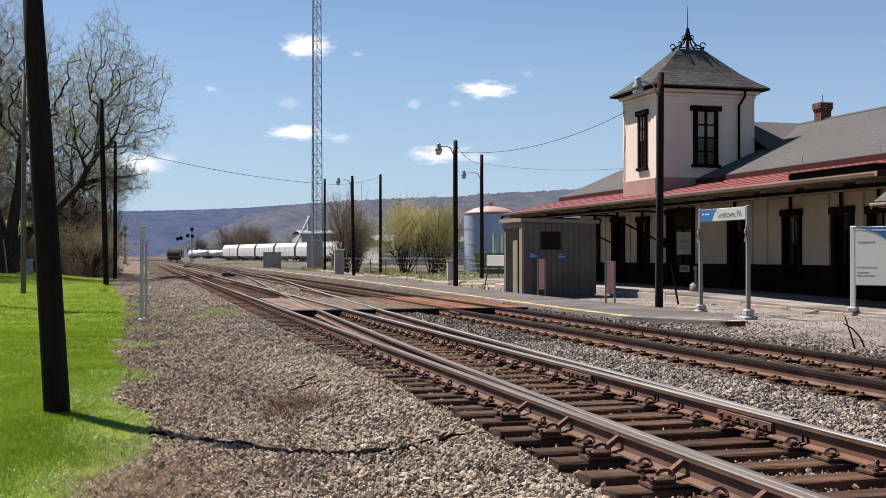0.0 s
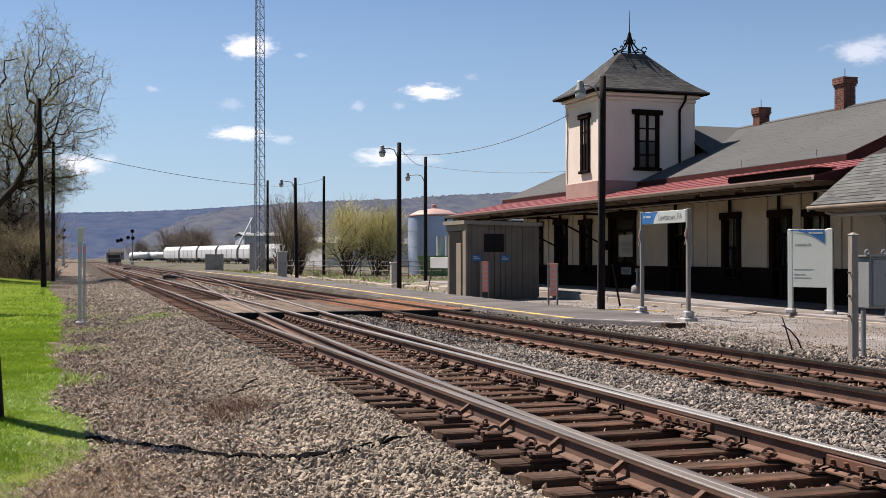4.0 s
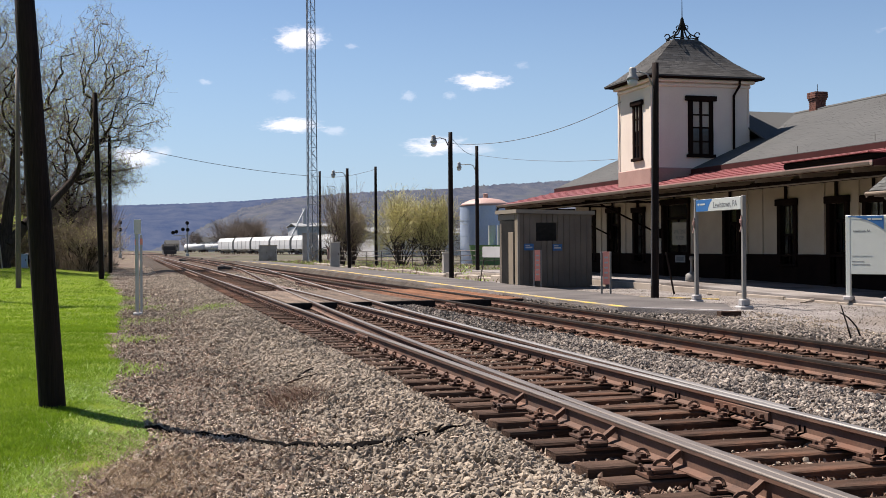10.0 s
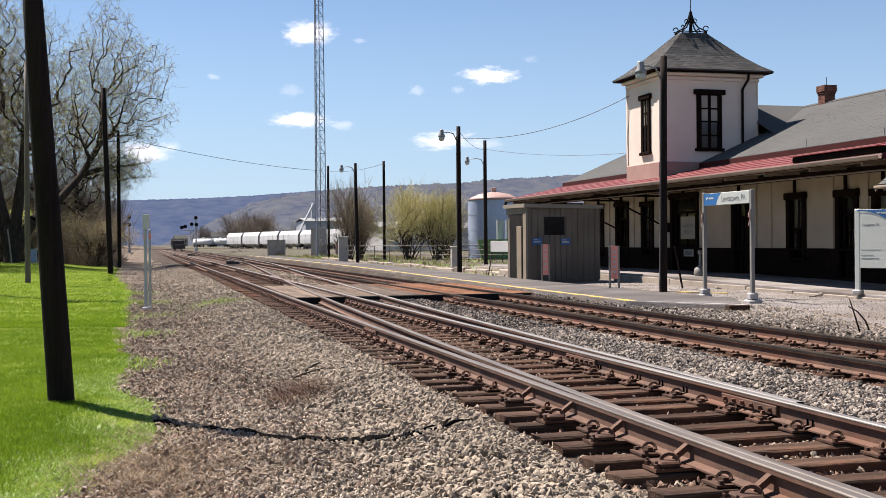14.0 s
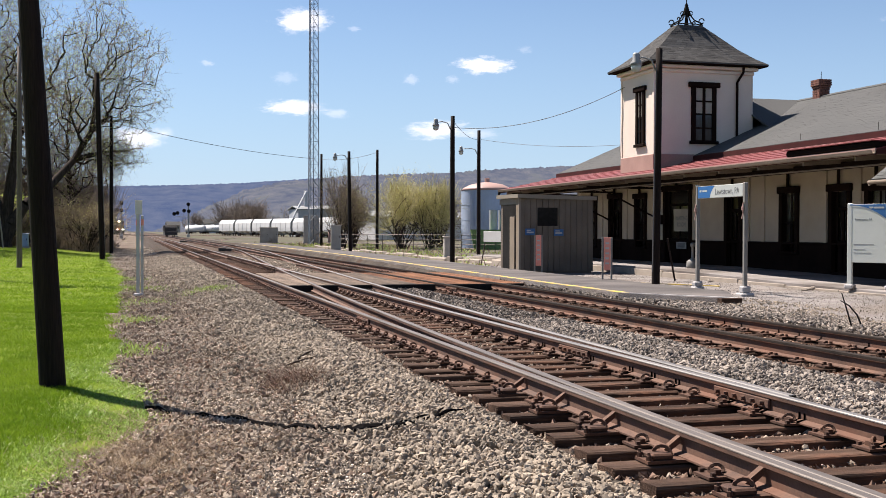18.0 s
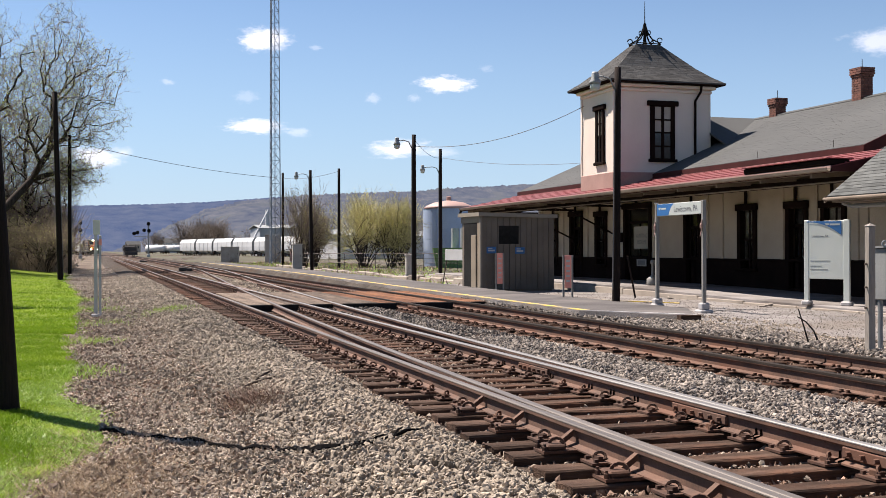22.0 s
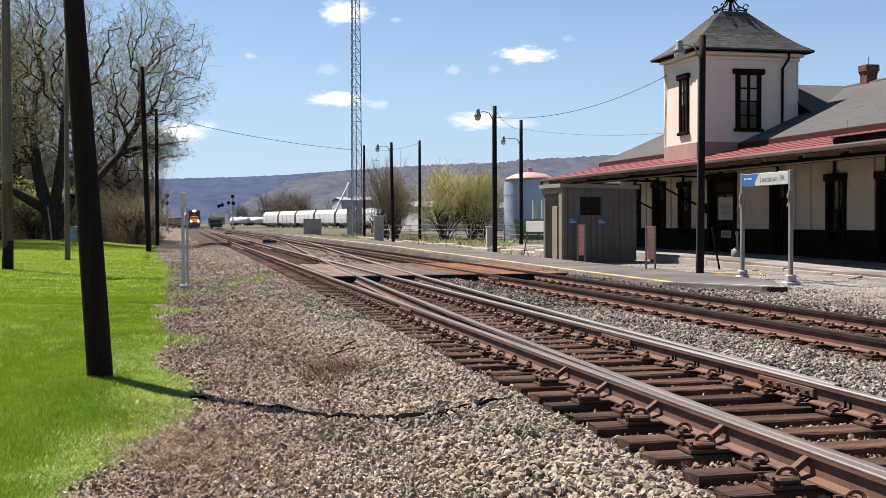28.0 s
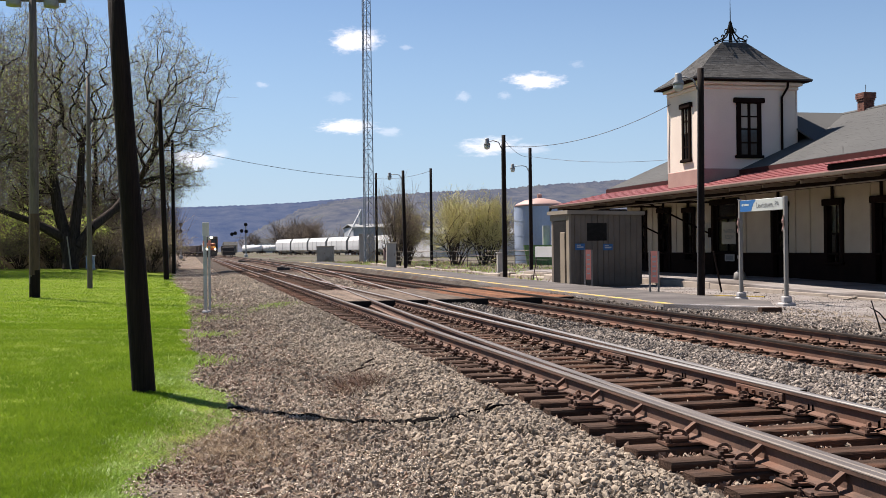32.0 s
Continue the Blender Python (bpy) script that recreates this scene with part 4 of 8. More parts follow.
def station():
    st = thing("station_building", "cream and dark brown wooden railway station with a grey shingle roof", "station building", at=(0, 0, 0))
    holes = [(c - w, c + w, max(z0, FLOOR), z1) for c, w, z0, z1, k in BAYS]
    wall_with_openings(st, "front_wall_base", "dark_brown", WALL_X - 0.03, WALL_Y0, WALL_Y1, 0.0, 1.0, [h for h in holes if h[2] < 1.0], 0.28, "dark brown painted lower wall")
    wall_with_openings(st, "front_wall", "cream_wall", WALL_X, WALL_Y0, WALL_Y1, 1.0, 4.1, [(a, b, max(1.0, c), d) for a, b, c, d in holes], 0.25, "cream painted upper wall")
    for y0, y1 in ((WALL_Y0, WALL_Y0 + 0.25), (WALL_Y1 - 0.25, WALL_Y1)):
        g = Geo()
        g.box(WALL_X + 0.25, y0, 1.0, 28.3, y1, 4.1)
        part("end_wall", g, ["tower_wall"], st)
        t = Geo()
        t.add([(WALL_X, y0, 4.1), (28.3, y0, 4.1), (RIDGE_X, y0, 6.0), (WALL_X, y1, 4.1), (28.3, y1, 4.1), (RIDGE_X, y1, 6.0)], [(0, 1, 2), (5, 4, 3), (0, 2, 5, 3), (1, 4, 5, 2)])
        part("gable", t, ["tower_wall"], st)
        part("end_wall_base", Geo().box(WALL_X + 0.25, y0 - 0.02, FLOOR, 28.3, y1 + 0.02, 1.0), ["dark_brown"], st)
    part("back_wall", Geo().box(28.05, WALL_Y0 + 0.25, FLOOR, 28.3, WALL_Y1 - 0.25, 4.1), ["cream_wall"], st)
    part("interior_floor", Geo().box(19.6, 24.9, FLOOR, 28.0, 47, FLOOR + 0.02), ["dark_brown"], st)
    # vertical battens between the bays
    for y in (46.7, 44.35, 41.9, 39.5, 35.95, 32.55, 31.65, 28.35, 26.75, 25.0):
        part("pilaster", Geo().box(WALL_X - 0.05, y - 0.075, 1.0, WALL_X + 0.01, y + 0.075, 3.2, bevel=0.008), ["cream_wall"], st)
    part("wall_rail", Geo().box(WALL_X - 0.055, WALL_Y0, 0.97, WALL_X + 0.01, WALL_Y1, 1.04, bevel=0.01), ["dark_brown"], st)
    for c, w, z0, z1, k in BAYS:
        fr = part("door" if k == "door" else "window", Geo().box(WALL_X - 0.06, c - w - 0.13, z1, WALL_X + 0.02, c + w + 0.13, z1 + 0.04), ["dark_brown"], st)
        part("lintel", Geo().box(WALL_X - 0.12, c - w - 0.19, z1 + 0.0, WALL_X - 0.002, c + w + 0.19, z1 + 0.21, bevel=0.02), ["dark_brown"], fr)
        for s in (-1, 1):
            part("jamb", Geo().box(WALL_X - 0.07, c + s * (w + 0.05) - 0.09, max(z0, FLOOR), WALL_X + 0.12, c + s * (w + 0.05) + 0.09, z1, bevel=0.01), ["dark_brown"], fr)
        if k == "window":
            part("sill", Geo().box(WALL_X - 0.14, c - w - 0.2, z0 - 0.09, WALL_X + 0.1, c + w + 0.16, z0, bevel=0.02), ["dark_brown"], fr)
            part("sash", Geo().box(WALL_X + 0.05, c - w, z0 + (z1 - z0) * 0.5 - 0.03, WALL_X + 0.10, c + w, z0 + (z1 - z0) * 0.5 + 0.03).box(WALL_X + 0.05, c - 0.02, z0, WALL_X + 0.09, c + 0.02, z1), ["dark_brown"], fr)
            gl = part("pane", Geo().box(WALL_X + 0.10, c - w, z0, WALL_X + 0.106, c + w, z1), ["glass"], fr)
            gl.visible_shadow = False
            part("shade", Geo().box(WALL_X + 0.16, c - w, z0 + (z1 - z0) * 0.5, WALL_X + 0.17, c + w, z1), ["blind"], fr, "half-drawn pale blind")
        else:
            leaf = Geo()
            leaf.box(WALL_X + 0.08, c - w, FLOOR, WALL_X + 0.13, c + w, FLOOR + 0.9)
            leaf.box(WALL_X + 0.08, c - w, z1 - 0.55, WALL_X + 0.13, c + w, z1 - 0.45)
            for s in (-1, 1):
                leaf.box(WALL_X + 0.08, c + s * (w - 0.07) - 0.07, FLOOR, WALL_X + 0.13, c + s * (w - 0.07) + 0.07, z1)
            leaf.box(WALL_X + 0.08, c - 0.03, FLOOR, WALL_X + 0.13, c + 0.03, z1 - 0.5)
            part("door_leaf", leaf, ["dark_brown"], fr, "dark brown panelled door")
            part("pane", Geo().box(WALL_X + 0.10, c - w, FLOOR + 0.9, WALL_X + 0.106, c + w, z1), ["glass"], fr)
    # notices in the waiting room door
    d = [o for o in st.children if o.name.startswith("door")][1]
    part("notice", Geo().box(WALL_X - 0.03, 36.55, 1.36, WALL_X - 0.015, 37.75, 2.18), ["blind"], d, "pale waiting room notice")
    part("notice", Geo().box(WALL_X - 0.05, 36.75, 0.72, WALL_X - 0.035, 37.5, 0.98), ["paper"], d)
    part("notice_dark", Geo().box(WALL_X - 0.058, 36.85, 0.77, WALL_X - 0.052, 37.4, 0.93), ["ink"], d)
    face = Matrix(((0, 0, -1, 0), (-1, 0, 0, 0), (0, 1, 0, 0), (0, 0, 0, 1)))
    words("lettering", "WAITING", 0.22, "ink", Matrix.Translation((WALL_X - 0.034, 37.15, 1.83)) @ face, d)
    words("lettering", "ROOM", 0.22, "ink", Matrix.Translation((WALL_X - 0.034, 37.15, 1.60)) @ face, d)
    for y in (38.6, 38.95):
        part("notice", Geo().box(WALL_X - 0.02, y, 1.2, WALL_X - 0.01, y + 0.28, 2.2), ["blind"], st)
    return st


def shingled(parent, name, a, b, c, d, course, width, mat, lift=0.012, seed=1, thick=0.10):
    """A roof slope with corners a, b along the eave and c, d along the top (c above b, d above a), laid in overlapping courses."""
    a, b, c, d = map(Vector, (a, b, c, d))
    base = Geo().slab([a, b, c, d], thick)
    slope = part(name, base, [mat], parent)
    g, r = Geo(), random.Random(seed)
    n = max(1, int((d - a).length / course))
    up = (b - a).cross(d - a).normalized()
    if up.z < 0:
        up = -up
    for i in range(n):
        f0, f1 = i / n, min(1.0, (i + 1.25) / n)
        l0, r0, l1, r1 = a.lerp(d, f0), b.lerp(c, f0), a.lerp(d, f1), b.lerp(c, f1)
        m = max(1, int((r0 - l0).length / width))
        off = r.random() / m
        cuts = sorted({0.0, 1.0, *[min(1, max(0, (k + off * m * 0.9 + r.uniform(-0.15, 0.15)) / m)) for k in range(m)]})
        for u, v in zip(cuts, cuts[1:]):
            if v - u < 1e-4:
                continue
            h = up * (lift + r.uniform(-0.002, 0.004))
            p = [l0.lerp(r0, u), l0.lerp(r0, v), l1.lerp(r1, v), l1.lerp(r1, u)]
            gap = (p[1] - p[0]) * 0.012
            g.add([p[0] + h + gap, p[1] + h - gap, p[2] + up * 0.003 - gap, p[3] + up * 0.003 + gap, p[0] + gap, p[1] - gap], [(0, 1, 2, 3), (4, 5, 1, 0)])
    tagged(part("shingles", g, [mat], slope), kind="stuff")
    return slope


def roofs(st):
    y0, y1 = 23.85, 47.85
    shingled(st, "roof", (EAVE_X, y1, EAVE_Z), (EAVE_X, y0, EAVE_Z), (RIDGE_X, y0, RIDGE_Z), (RIDGE_X, y1, RIDGE_Z), 0.145, 0.33, "shingle", 0.0025, 2)
    part("roof", Geo().slab([(29.0, y0, EAVE_Z), (29.0, y1, EAVE_Z), (RIDGE_X + 0.002, y1, RIDGE_Z), (RIDGE_X + 0.002, y0, RIDGE_Z)], 0.10), ["shingle"], st)
    part("ridge_cap", Geo().sweep([(-0.18, -0.06), (0, 0.02), (0.18, -0.06), (0.18, -0.1), (-0.18, -0.1)], [(RIDGE_X, y0, RIDGE_Z + 0.02), (RIDGE_X, y1, RIDGE_Z + 0.02)]), ["shingle"], st)
    part("fascia", Geo().box(EAVE_X - 0.05, y0, EAVE_Z - 0.30, EAVE_X - 0.003, y1, EAVE_Z - 0.02), ["maroon"], st)
    for y in (y0 - 0.05, y1 + 0.003):
        sl = (RIDGE_Z - EAVE_Z) / (RIDGE_X - EAVE_X)
        g = Geo()
        pts = [(EAVE_X - 0.05, EAVE_Z - 0.02), (EAVE_X - 0.05, EAVE_Z - 0.32), (RIDGE_X, RIDGE_Z - 0.32), (RIDGE_X, RIDGE_Z + 0.0)]
        g.add([(px, y, pz) for px, pz in pts] + [(px, y + 0.047, pz) for px, pz in pts], [(0, 1, 2, 3), (7, 6, 5, 4), (0, 4, 5, 1), (1, 5, 6, 2), (3, 2, 6, 7), (0, 3, 7, 4)])
        part("verge_board", g, ["maroon"], st)
    # cross roof behind the tower
    for s in (-1, 1):
        pts = [(20.8, 36.7 + s * 2.86, 4.93), (20.82, 36.7, 6.24), (RIDGE_X + 0.05, 36.7, 6.24)]
        part("cross_roof", Geo().slab(pts if s > 0 else pts[::-1], 0.06), ["shingle"], st)
    # canopy
    cy0, cy1 = 21.7, 48.4
    cz = 3.22
    can = part("canopy", Geo().slab([(16.05, cy1, cz), (16.05, cy0, cz), (18.62, cy0, 3.78), (18.62, cy1, 3.78)], 0.05), ["red_roof"], st, "standing-seam red metal canopy roof")
    for f in (0.16, 0.36, 0.56, 0.76, 0.95):
        x, z = 16.05 + 2.57 * f, cz + 0.56 * f
        part("seam", Geo().tube([(x, cy0 + 0.02, z + 0.008), (x, cy1 - 0.02, z + 0.008)], 0.018, 6), ["red_roof"], can)
    part("drip_edge", Geo().box(16.02, cy0, cz - 0.045, 16.046, cy1, cz + 0.012), ["tank_dome"], can, "pale worn drip edge")
    part("soffit", Geo().slab([(16.1, cy1 - 0.05, 3.12), (16.1, cy0 + 0.05, 3.12), (19.28, cy0 + 0.05, 3.36), (19.28, cy1 - 0.05, 3.36)], 0.03), ["soffit"], st, "weathered board underside")
    part("gutter", Geo().sweep([(-0.07, 0.0), (-0.05, -0.07), (0.02, -0.09), (0.06, -0.06), (0.06, 0.02), (0.045, 0.02), (0.04, -0.05), (0.01, -0.07), (-0.04, -0.055), (-0.055, 0.0)], [(15.98, cy0, 3.18), (15.98, cy1, 3.2)]), ["soffit"], st)
    part("canopy_fascia", Geo().box(16.03, cy0 + 0.02, 3.08, 16.07, cy1 - 0.02, 3.165), ["maroon"], st)
    part("downpipe", Geo().tube([(15.98, cy1 - 0.1, 3.1), (15.98, cy1 + 0.05, 2.98), (16.25, cy1 + 0.1, 2.78), (16.6, cy1 + 0.1, 2.7)], 0.06, 8), ["signal_black"], st, "black gutter elbow")
    # dark brown stands for the shaded gap below the raised red edge
    part("box_gutter", Geo().box(16.0, cy0 + 0.05, 3.24, 16.6, 25.25, 3.385, bevel=0.03), ["dark_brown"], st, "deep box gutter, dark for the shaded gap below the red edge")
    part("gutter_edge", Geo().box(15.95, cy0 + 0.05, 3.39, 16.7, 25.25, 3.42, bevel=0.02), ["red_roof"], st)
    part("canopy_end", Geo().add([(16.05, cy0 - 0.02, 3.1), (19.28, cy0 - 0.02, 3.1), (18.62, cy0 - 0.02, 3.75), (16.05, cy0 - 0.02, 3.2), (16.05, cy0 + 0.03, 3.1), (19.28, cy0 + 0.03, 3.1), (18.62, cy0 + 0.03, 3.75), (16.05, cy0 + 0.03, 3.2)],
                                 [(0, 1, 2, 3), (7, 6, 5, 4), (0, 4, 5, 1)]), ["maroon"], st)
    part("canopy_beam", Geo().box(17.2, cy0 + 0.1, 2.93, 17.32, cy1 - 0.1, 3.1), ["dark_brown"], st)
    part("conduit", Geo().tube([(16.6, cy0 + 0.3, 2.9), (16.6, cy1 - 0.3, 2.92)], 0.022, 8), ["soffit"], st, "thin pipe along the canopy")
    for y in (38.7, 43.2, 47.2):
        part("bracket", Geo().tube([(19.27, y, 1.75), (16.7, y, 2.95)], 0.035, 7).tube([(19.27, y, 2.98), (16.2, y, 3.0)], 0.04, 7).box(19.2, y - 0.09, 1.62, 19.3, y + 0.09, 1.98), ["dark_brown"], st)
    for y in (22.6, 24.7, 26.8, 28.9, 31, 33.1, 35.2, 37.3, 39.4, 41.5, 43.6, 45.7, 47.8):
        part("rafter", Geo().beam((16.15, y, 3.05), (19.2, y, 3.27), 0.07, 0.12), ["soffit"], st)
    for y in (28.75, 25.2):
        part("snow_guard", Geo().tube([(EAVE_X + 0.1, y, EAVE_Z), (EAVE_X + 0.1, y, EAVE_Z + 0.24)], 0.007, 5), ["iron"], st)
    for c, w, z0, z1, k in BAYS:
        part("lamp_bracket", Geo().tube([(WALL_X - 0.08, c, z1 + 0.2), (WALL_X - 0.08, c, 3.2)], 0.05, 6), ["dark_brown"], st)


TX0, TX1, TY0, TY1, TZ0, TZ1 = 19.3, 23.5, 39.5, 42.4, 3.4, 7.75


def tower_window(st, face, along, z0, z1, half):
    """A tall sash window with a projecting lintel; face 'front' looks to the tracks, 'side' along them."""
    def at(u, w, z):
        return (TX0 - w, along + u, z) if face == "front" else (along + u, TY0 - w, z)
    def bx(g, u0, u1, w0, w1, a, b, bev=0.0):
        p, q = at(u0, w1, a), at(u1, w0, b)
        return g.box(min(p[0], q[0]), min(p[1], q[1]), a, max(p[0], q[0]), max(p[1], q[1]), b, bevel=bev)
    win = part("window", bx(Geo(), -half - 0.10, half + 0.10, -0.02, 0.012, z0 - 0.02, z1 + 0.02), ["dark_brown"], st)
    part("lintel", bx(Geo(), -half - 0.23, half + 0.23, 0.0, 0.13, z1, z1 + 0.20, 0.02), ["dark_brown"], win)
    part("sill", bx(Geo(), -half - 0.18, half + 0.18, 0.0, 0.12, z0 - 0.12, z0, 0.02), ["dark_brown"], win)
    fr = Geo()
    for s in (-1, 1):
        bx(fr, s * half - 0.09, s * half + 0.09, 0.013, 0.075, z0, z1, 0.01)
    bx(fr, -0.06, 0.06, 0.013, 0.06, z0, z1, 0.01)
    for f in (0.24, 0.5, 0.74):
        bx(fr, -half, half, 0.013, 0.05, z0 + (z1 - z0) * f - 0.03, z0 + (z1 - z0) * f + 0.03)
    part("frame", fr, ["dark_brown"], win)
    for s in (-1, 1):
        for k, (f0, f1) in enumerate(((0.0, 0.24), (0.24, 0.5), (0.5, 0.74), (0.74, 1.0))):
            u0, u1 = sorted((s * 0.055, s * (half - 0.09)))
            part("pane", bx(Geo(), u0, u1, 0.020, 0.026, z0 + (z1 - z0) * f0 + 0.03, z0 + (z1 - z0) * f1 - 0.03), ["blind"] if k >= 2 else ["loco_glass"], win, "pane with a pale blind behind" if k >= 2 else "dark reflecting pane")


def tower(st):
    g = Geo().box(TX0, TY0, TZ0, TX1, TY1, TZ1)
    tw = part("tower", g, ["tower_wall"], st, "pinkish cream rendered tower")
    part("tower_base", Geo().box(TX0 - 0.06, TY0 - 0.06, 3.5, TX1 + 0.06, TY1 + 0.06, 4.35, bevel=0.03), ["rose_wood"], st, "rose painted skirting of the tower")
    for x, y in ((TX0, TY0), (TX1, TY0), (TX0, TY1)):
        part("corner_board", Geo().box(x - 0.03, y - 0.03, 4.35, x + 0.12 if x == TX0 else x + 0.03, y + 0.12, TZ1 - 0.1), ["tower_wall"], st)
    for z, o in ((7.50, 0.08), (7.66, 0.20)):
        part("cornice", Geo().box(TX0 - o, TY0 - o, z, TX1 + o, TY1 + o, z + 0.13, bevel=0.03), ["tower_wall"], st)
    # curved hip roof with flared eaves
    cx, cy = (TX0 + TX1) / 2, (TY0 + TY1) / 2
    rows = [(0.45, 0.45, 7.80), (0.47, 0.47, 7.885), (0.10, 0.12, 8.13), (-0.42, -0.34, 8.55), (-0.98, -0.75, 9.06), (-1.57, -1.12, 9.57), (-1.60, -1.15, 9.59)]

    def corners(ox, oy, z):
        hx, hy = (TX1 - TX0) / 2 + ox, (TY1 - TY0) / 2 + oy
        return [(cx - hx, cy - hy, z), (cx + hx, cy - hy, z), (cx + hx, cy + hy, z), (cx - hx, cy + hy, z)]
    eave = Geo()
    c0, c1 = corners(*rows[0]), corners(*rows[1])
    eave.add(c0 + c1, [(0, 1, 5, 4), (1, 2, 6, 5), (2, 3, 7, 6), (3, 0, 4, 7), (3, 2, 1, 0)])
    part("eave", eave, ["dark_brown"], st, "dark brown boxed eave")
    for k in range(4):
        roof = part("tower_roof", Geo().add([c1[k], c1[(k + 1) % 4], Vector(c1[(k + 1) % 4]) - Vector((0, 0, 0.05)), Vector(c1[k]) - Vector((0, 0, 0.05))], [(0, 1, 2, 3)]), ["tower_shingle"], st, "bell-cast shingle roof of the tower")
        for low, high in zip(rows[1:], rows[2:-1]):
            a, b, z0 = corners(*low), corners(*high), low[2]
            p = [Vector(q) for q in (a[k], a[(k + 1) % 4], b[(k + 1) % 4], b[k])]
            g2, r2 = Geo(), random.Random(k * 7 + int(z0 * 10))
            up = (p[1] - p[0]).cross(p[3] - p[0]).normalized()
            g2.quad(*p)
            n = max(2, int((p[3] - p[0]).length / 0.16))
            for i in range(n):
                l0, q0, l1, q1 = p[0].lerp(p[3], i / n), p[1].lerp(p[2], i / n), p[0].lerp(p[3], (i + 1.1) / n), p[1].lerp(p[2], (i + 1.1) / n)
                m = max(2, int((q0 - l0).length / 0.26))
                for j in range(m):
                    u, v = j / m, (j + 0.95) / m
                    h = up * r2.uniform(0.004, 0.009)
                    g2.add([l0.lerp(q0, u) + h, l0.lerp(q0, v) + h, l1.lerp(q1, v) + up * 0.004, l1.lerp(q1, u) + up * 0.004, l0.lerp(q0, u), l0.lerp(q0, v)], [(0, 1, 2, 3), (4, 5, 1, 0)])
            tagged(part("shingles", g2, ["tower_shingle"], roof), kind="stuff")
    top = corners(*rows[-2])
    part("roof_deck", Geo().slab([(q[0], q[1], 9.57) for q in top], 0.08), ["iron"], st)
    # iron cresting: scrolls at the corners, arched straps to a spire
    tc = [Vector(q) for q in top]
    apex = Vector((cx, cy, 10.20))
    for q in tc:
        d = (q - Vector((cx, cy, 9.55)))
        d.z = 0
        pts = [Vector((cx, cy, 9.58)) + d * f + Vector((0, 0, h)) for f, h in ((1.0, 0.0), (0.92, 0.10), (0.74, 0.16), (0.50, 0.24), (0.30, 0.40), (0.14, 0.62), (0.05, 0.85))]
        part("crest_strap", Geo().tube(pts, 0.03, 6), ["signal_black"], st, "black iron cresting")
        ring = [Vector((cx, cy, 9.77)) + d * 0.95 + d.normalized() * 0.10 * math.cos(a) + Vector((0, 0, 0.10 * math.sin(a))) for a in np.linspace(0, 5.6, 12)]
        part("crest_scroll", Geo().tube(ring, 0.024, 6), ["signal_black"], st)
        leaf = [Vector((cx, cy, 10.10)) + d * 0.26 + d.normalized() * 0.07 * math.cos(a) + Vector((0, 0, 0.09 * math.sin(a))) for a in np.linspace(0, 6, 10)]
        part("crest_scroll", Geo().tube(leaf, 0.022, 6), ["signal_black"], st)
    for a, b in zip(tc, tc[1:] + tc[:1]):
        part("crest_rail", Geo().tube([a + Vector((0, 0, 0.06)), b + Vector((0, 0, 0.06))], 0.022, 6), ["signal_black"], st)
    part("spire", Geo().lathe([(0.09, 9.55), (0.05, 10.05), (0.08, 10.15), (0.12, 10.25), (0.05, 10.35), (0.075, 10.43), (0.02, 10.53), (0.014, 11.05), (0.006, 11.40)], 10, 0, (cx, cy, 0)), ["signal_black"], st, "tall thin iron spire", True)
    tower_window(st, "front", 40.66, 4.80, 6.86, 0.29)
    tower_window(st, "side", 21.40, 4.88, 6.96, 0.44)
    part("downpipe", Geo().tube([(23.0, TY0 - 0.25, 7.78), (23.0, TY0 - 0.22, 7.58), (22.82, TY0 - 0.08, 7.2), (22.82, TY0 - 0.07, 4.9)], 0.05, 8), ["dark_brown"], st, "dark brown downpipe")


def chimney(x, y, z0, z1, w):
    ch = thing("chimney", "red brick chimney with a corbelled top on the station roof", "chimney", "station chimneys", (x, y, 0))
    part("core", Geo().box(-w / 2 + 0.02, -w / 2 + 0.02, z0 - 0.7, w / 2 - 0.02, w / 2 - 0.02, z1), ["mortar"], ch)
    r, z, k = random.Random(int(y)), z0 - 0.5, 0
    brick = {}
    while z < z1 - 0.01:
        out = 0.05 if z > z1 - 0.24 else 0.025 if z > z1 - 0.32 else 0.0
        ww = w / 2 + out
        for side in range(4):
            n = 3
            for i in range(n):
                u0 = -ww + 2 * ww * (i + (0.0 if k % 2 else -0.25)) / n
                u1 = u0 + 2 * ww / n - 0.012
                u0, u1 = max(u0, -ww), min(u1, ww)
                if u1 - u0 < 0.03:
                    continue
                p = Geo().box(u0, -ww - r.uniform(0, 0.004), z, u1, -ww + 0.04 + out, z + 0.064, m=Matrix.Rotation(side * math.pi / 2, 4, 'Z'))
                part("brick", p, ["brick"], ch)
        z += 0.076
        k += 1
    part("cap", Geo().box(-w / 2 - 0.03, -w / 2 - 0.03, z1, w / 2 + 0.03, w / 2 + 0.03, z1 + 0.05, bevel=0.01), ["mortar"], ch)
    part("rod", Geo().tube([(0, 0, z1), (0, 0, z1 + 0.35)], 0.012, 5), ["iron"], ch)
    return ch


build_platforms()
st = station()
roofs(st)
before = set(bpy.data.meshes)
tower(st)
NEARER = Matrix.Translation((0, 0, 1.32)) @ Matrix.Scale(0.886, 4) @ Matrix.Translation((0, 0, -1.32))
for me in bpy.data.meshes:
    if me not in before:
        me.transform(NEARER)
chimney(23.8, 35.3, 6.25, 6.76, 0.42)
chimney(23.8, 30.6, 6.25, 7.14, 0.46)


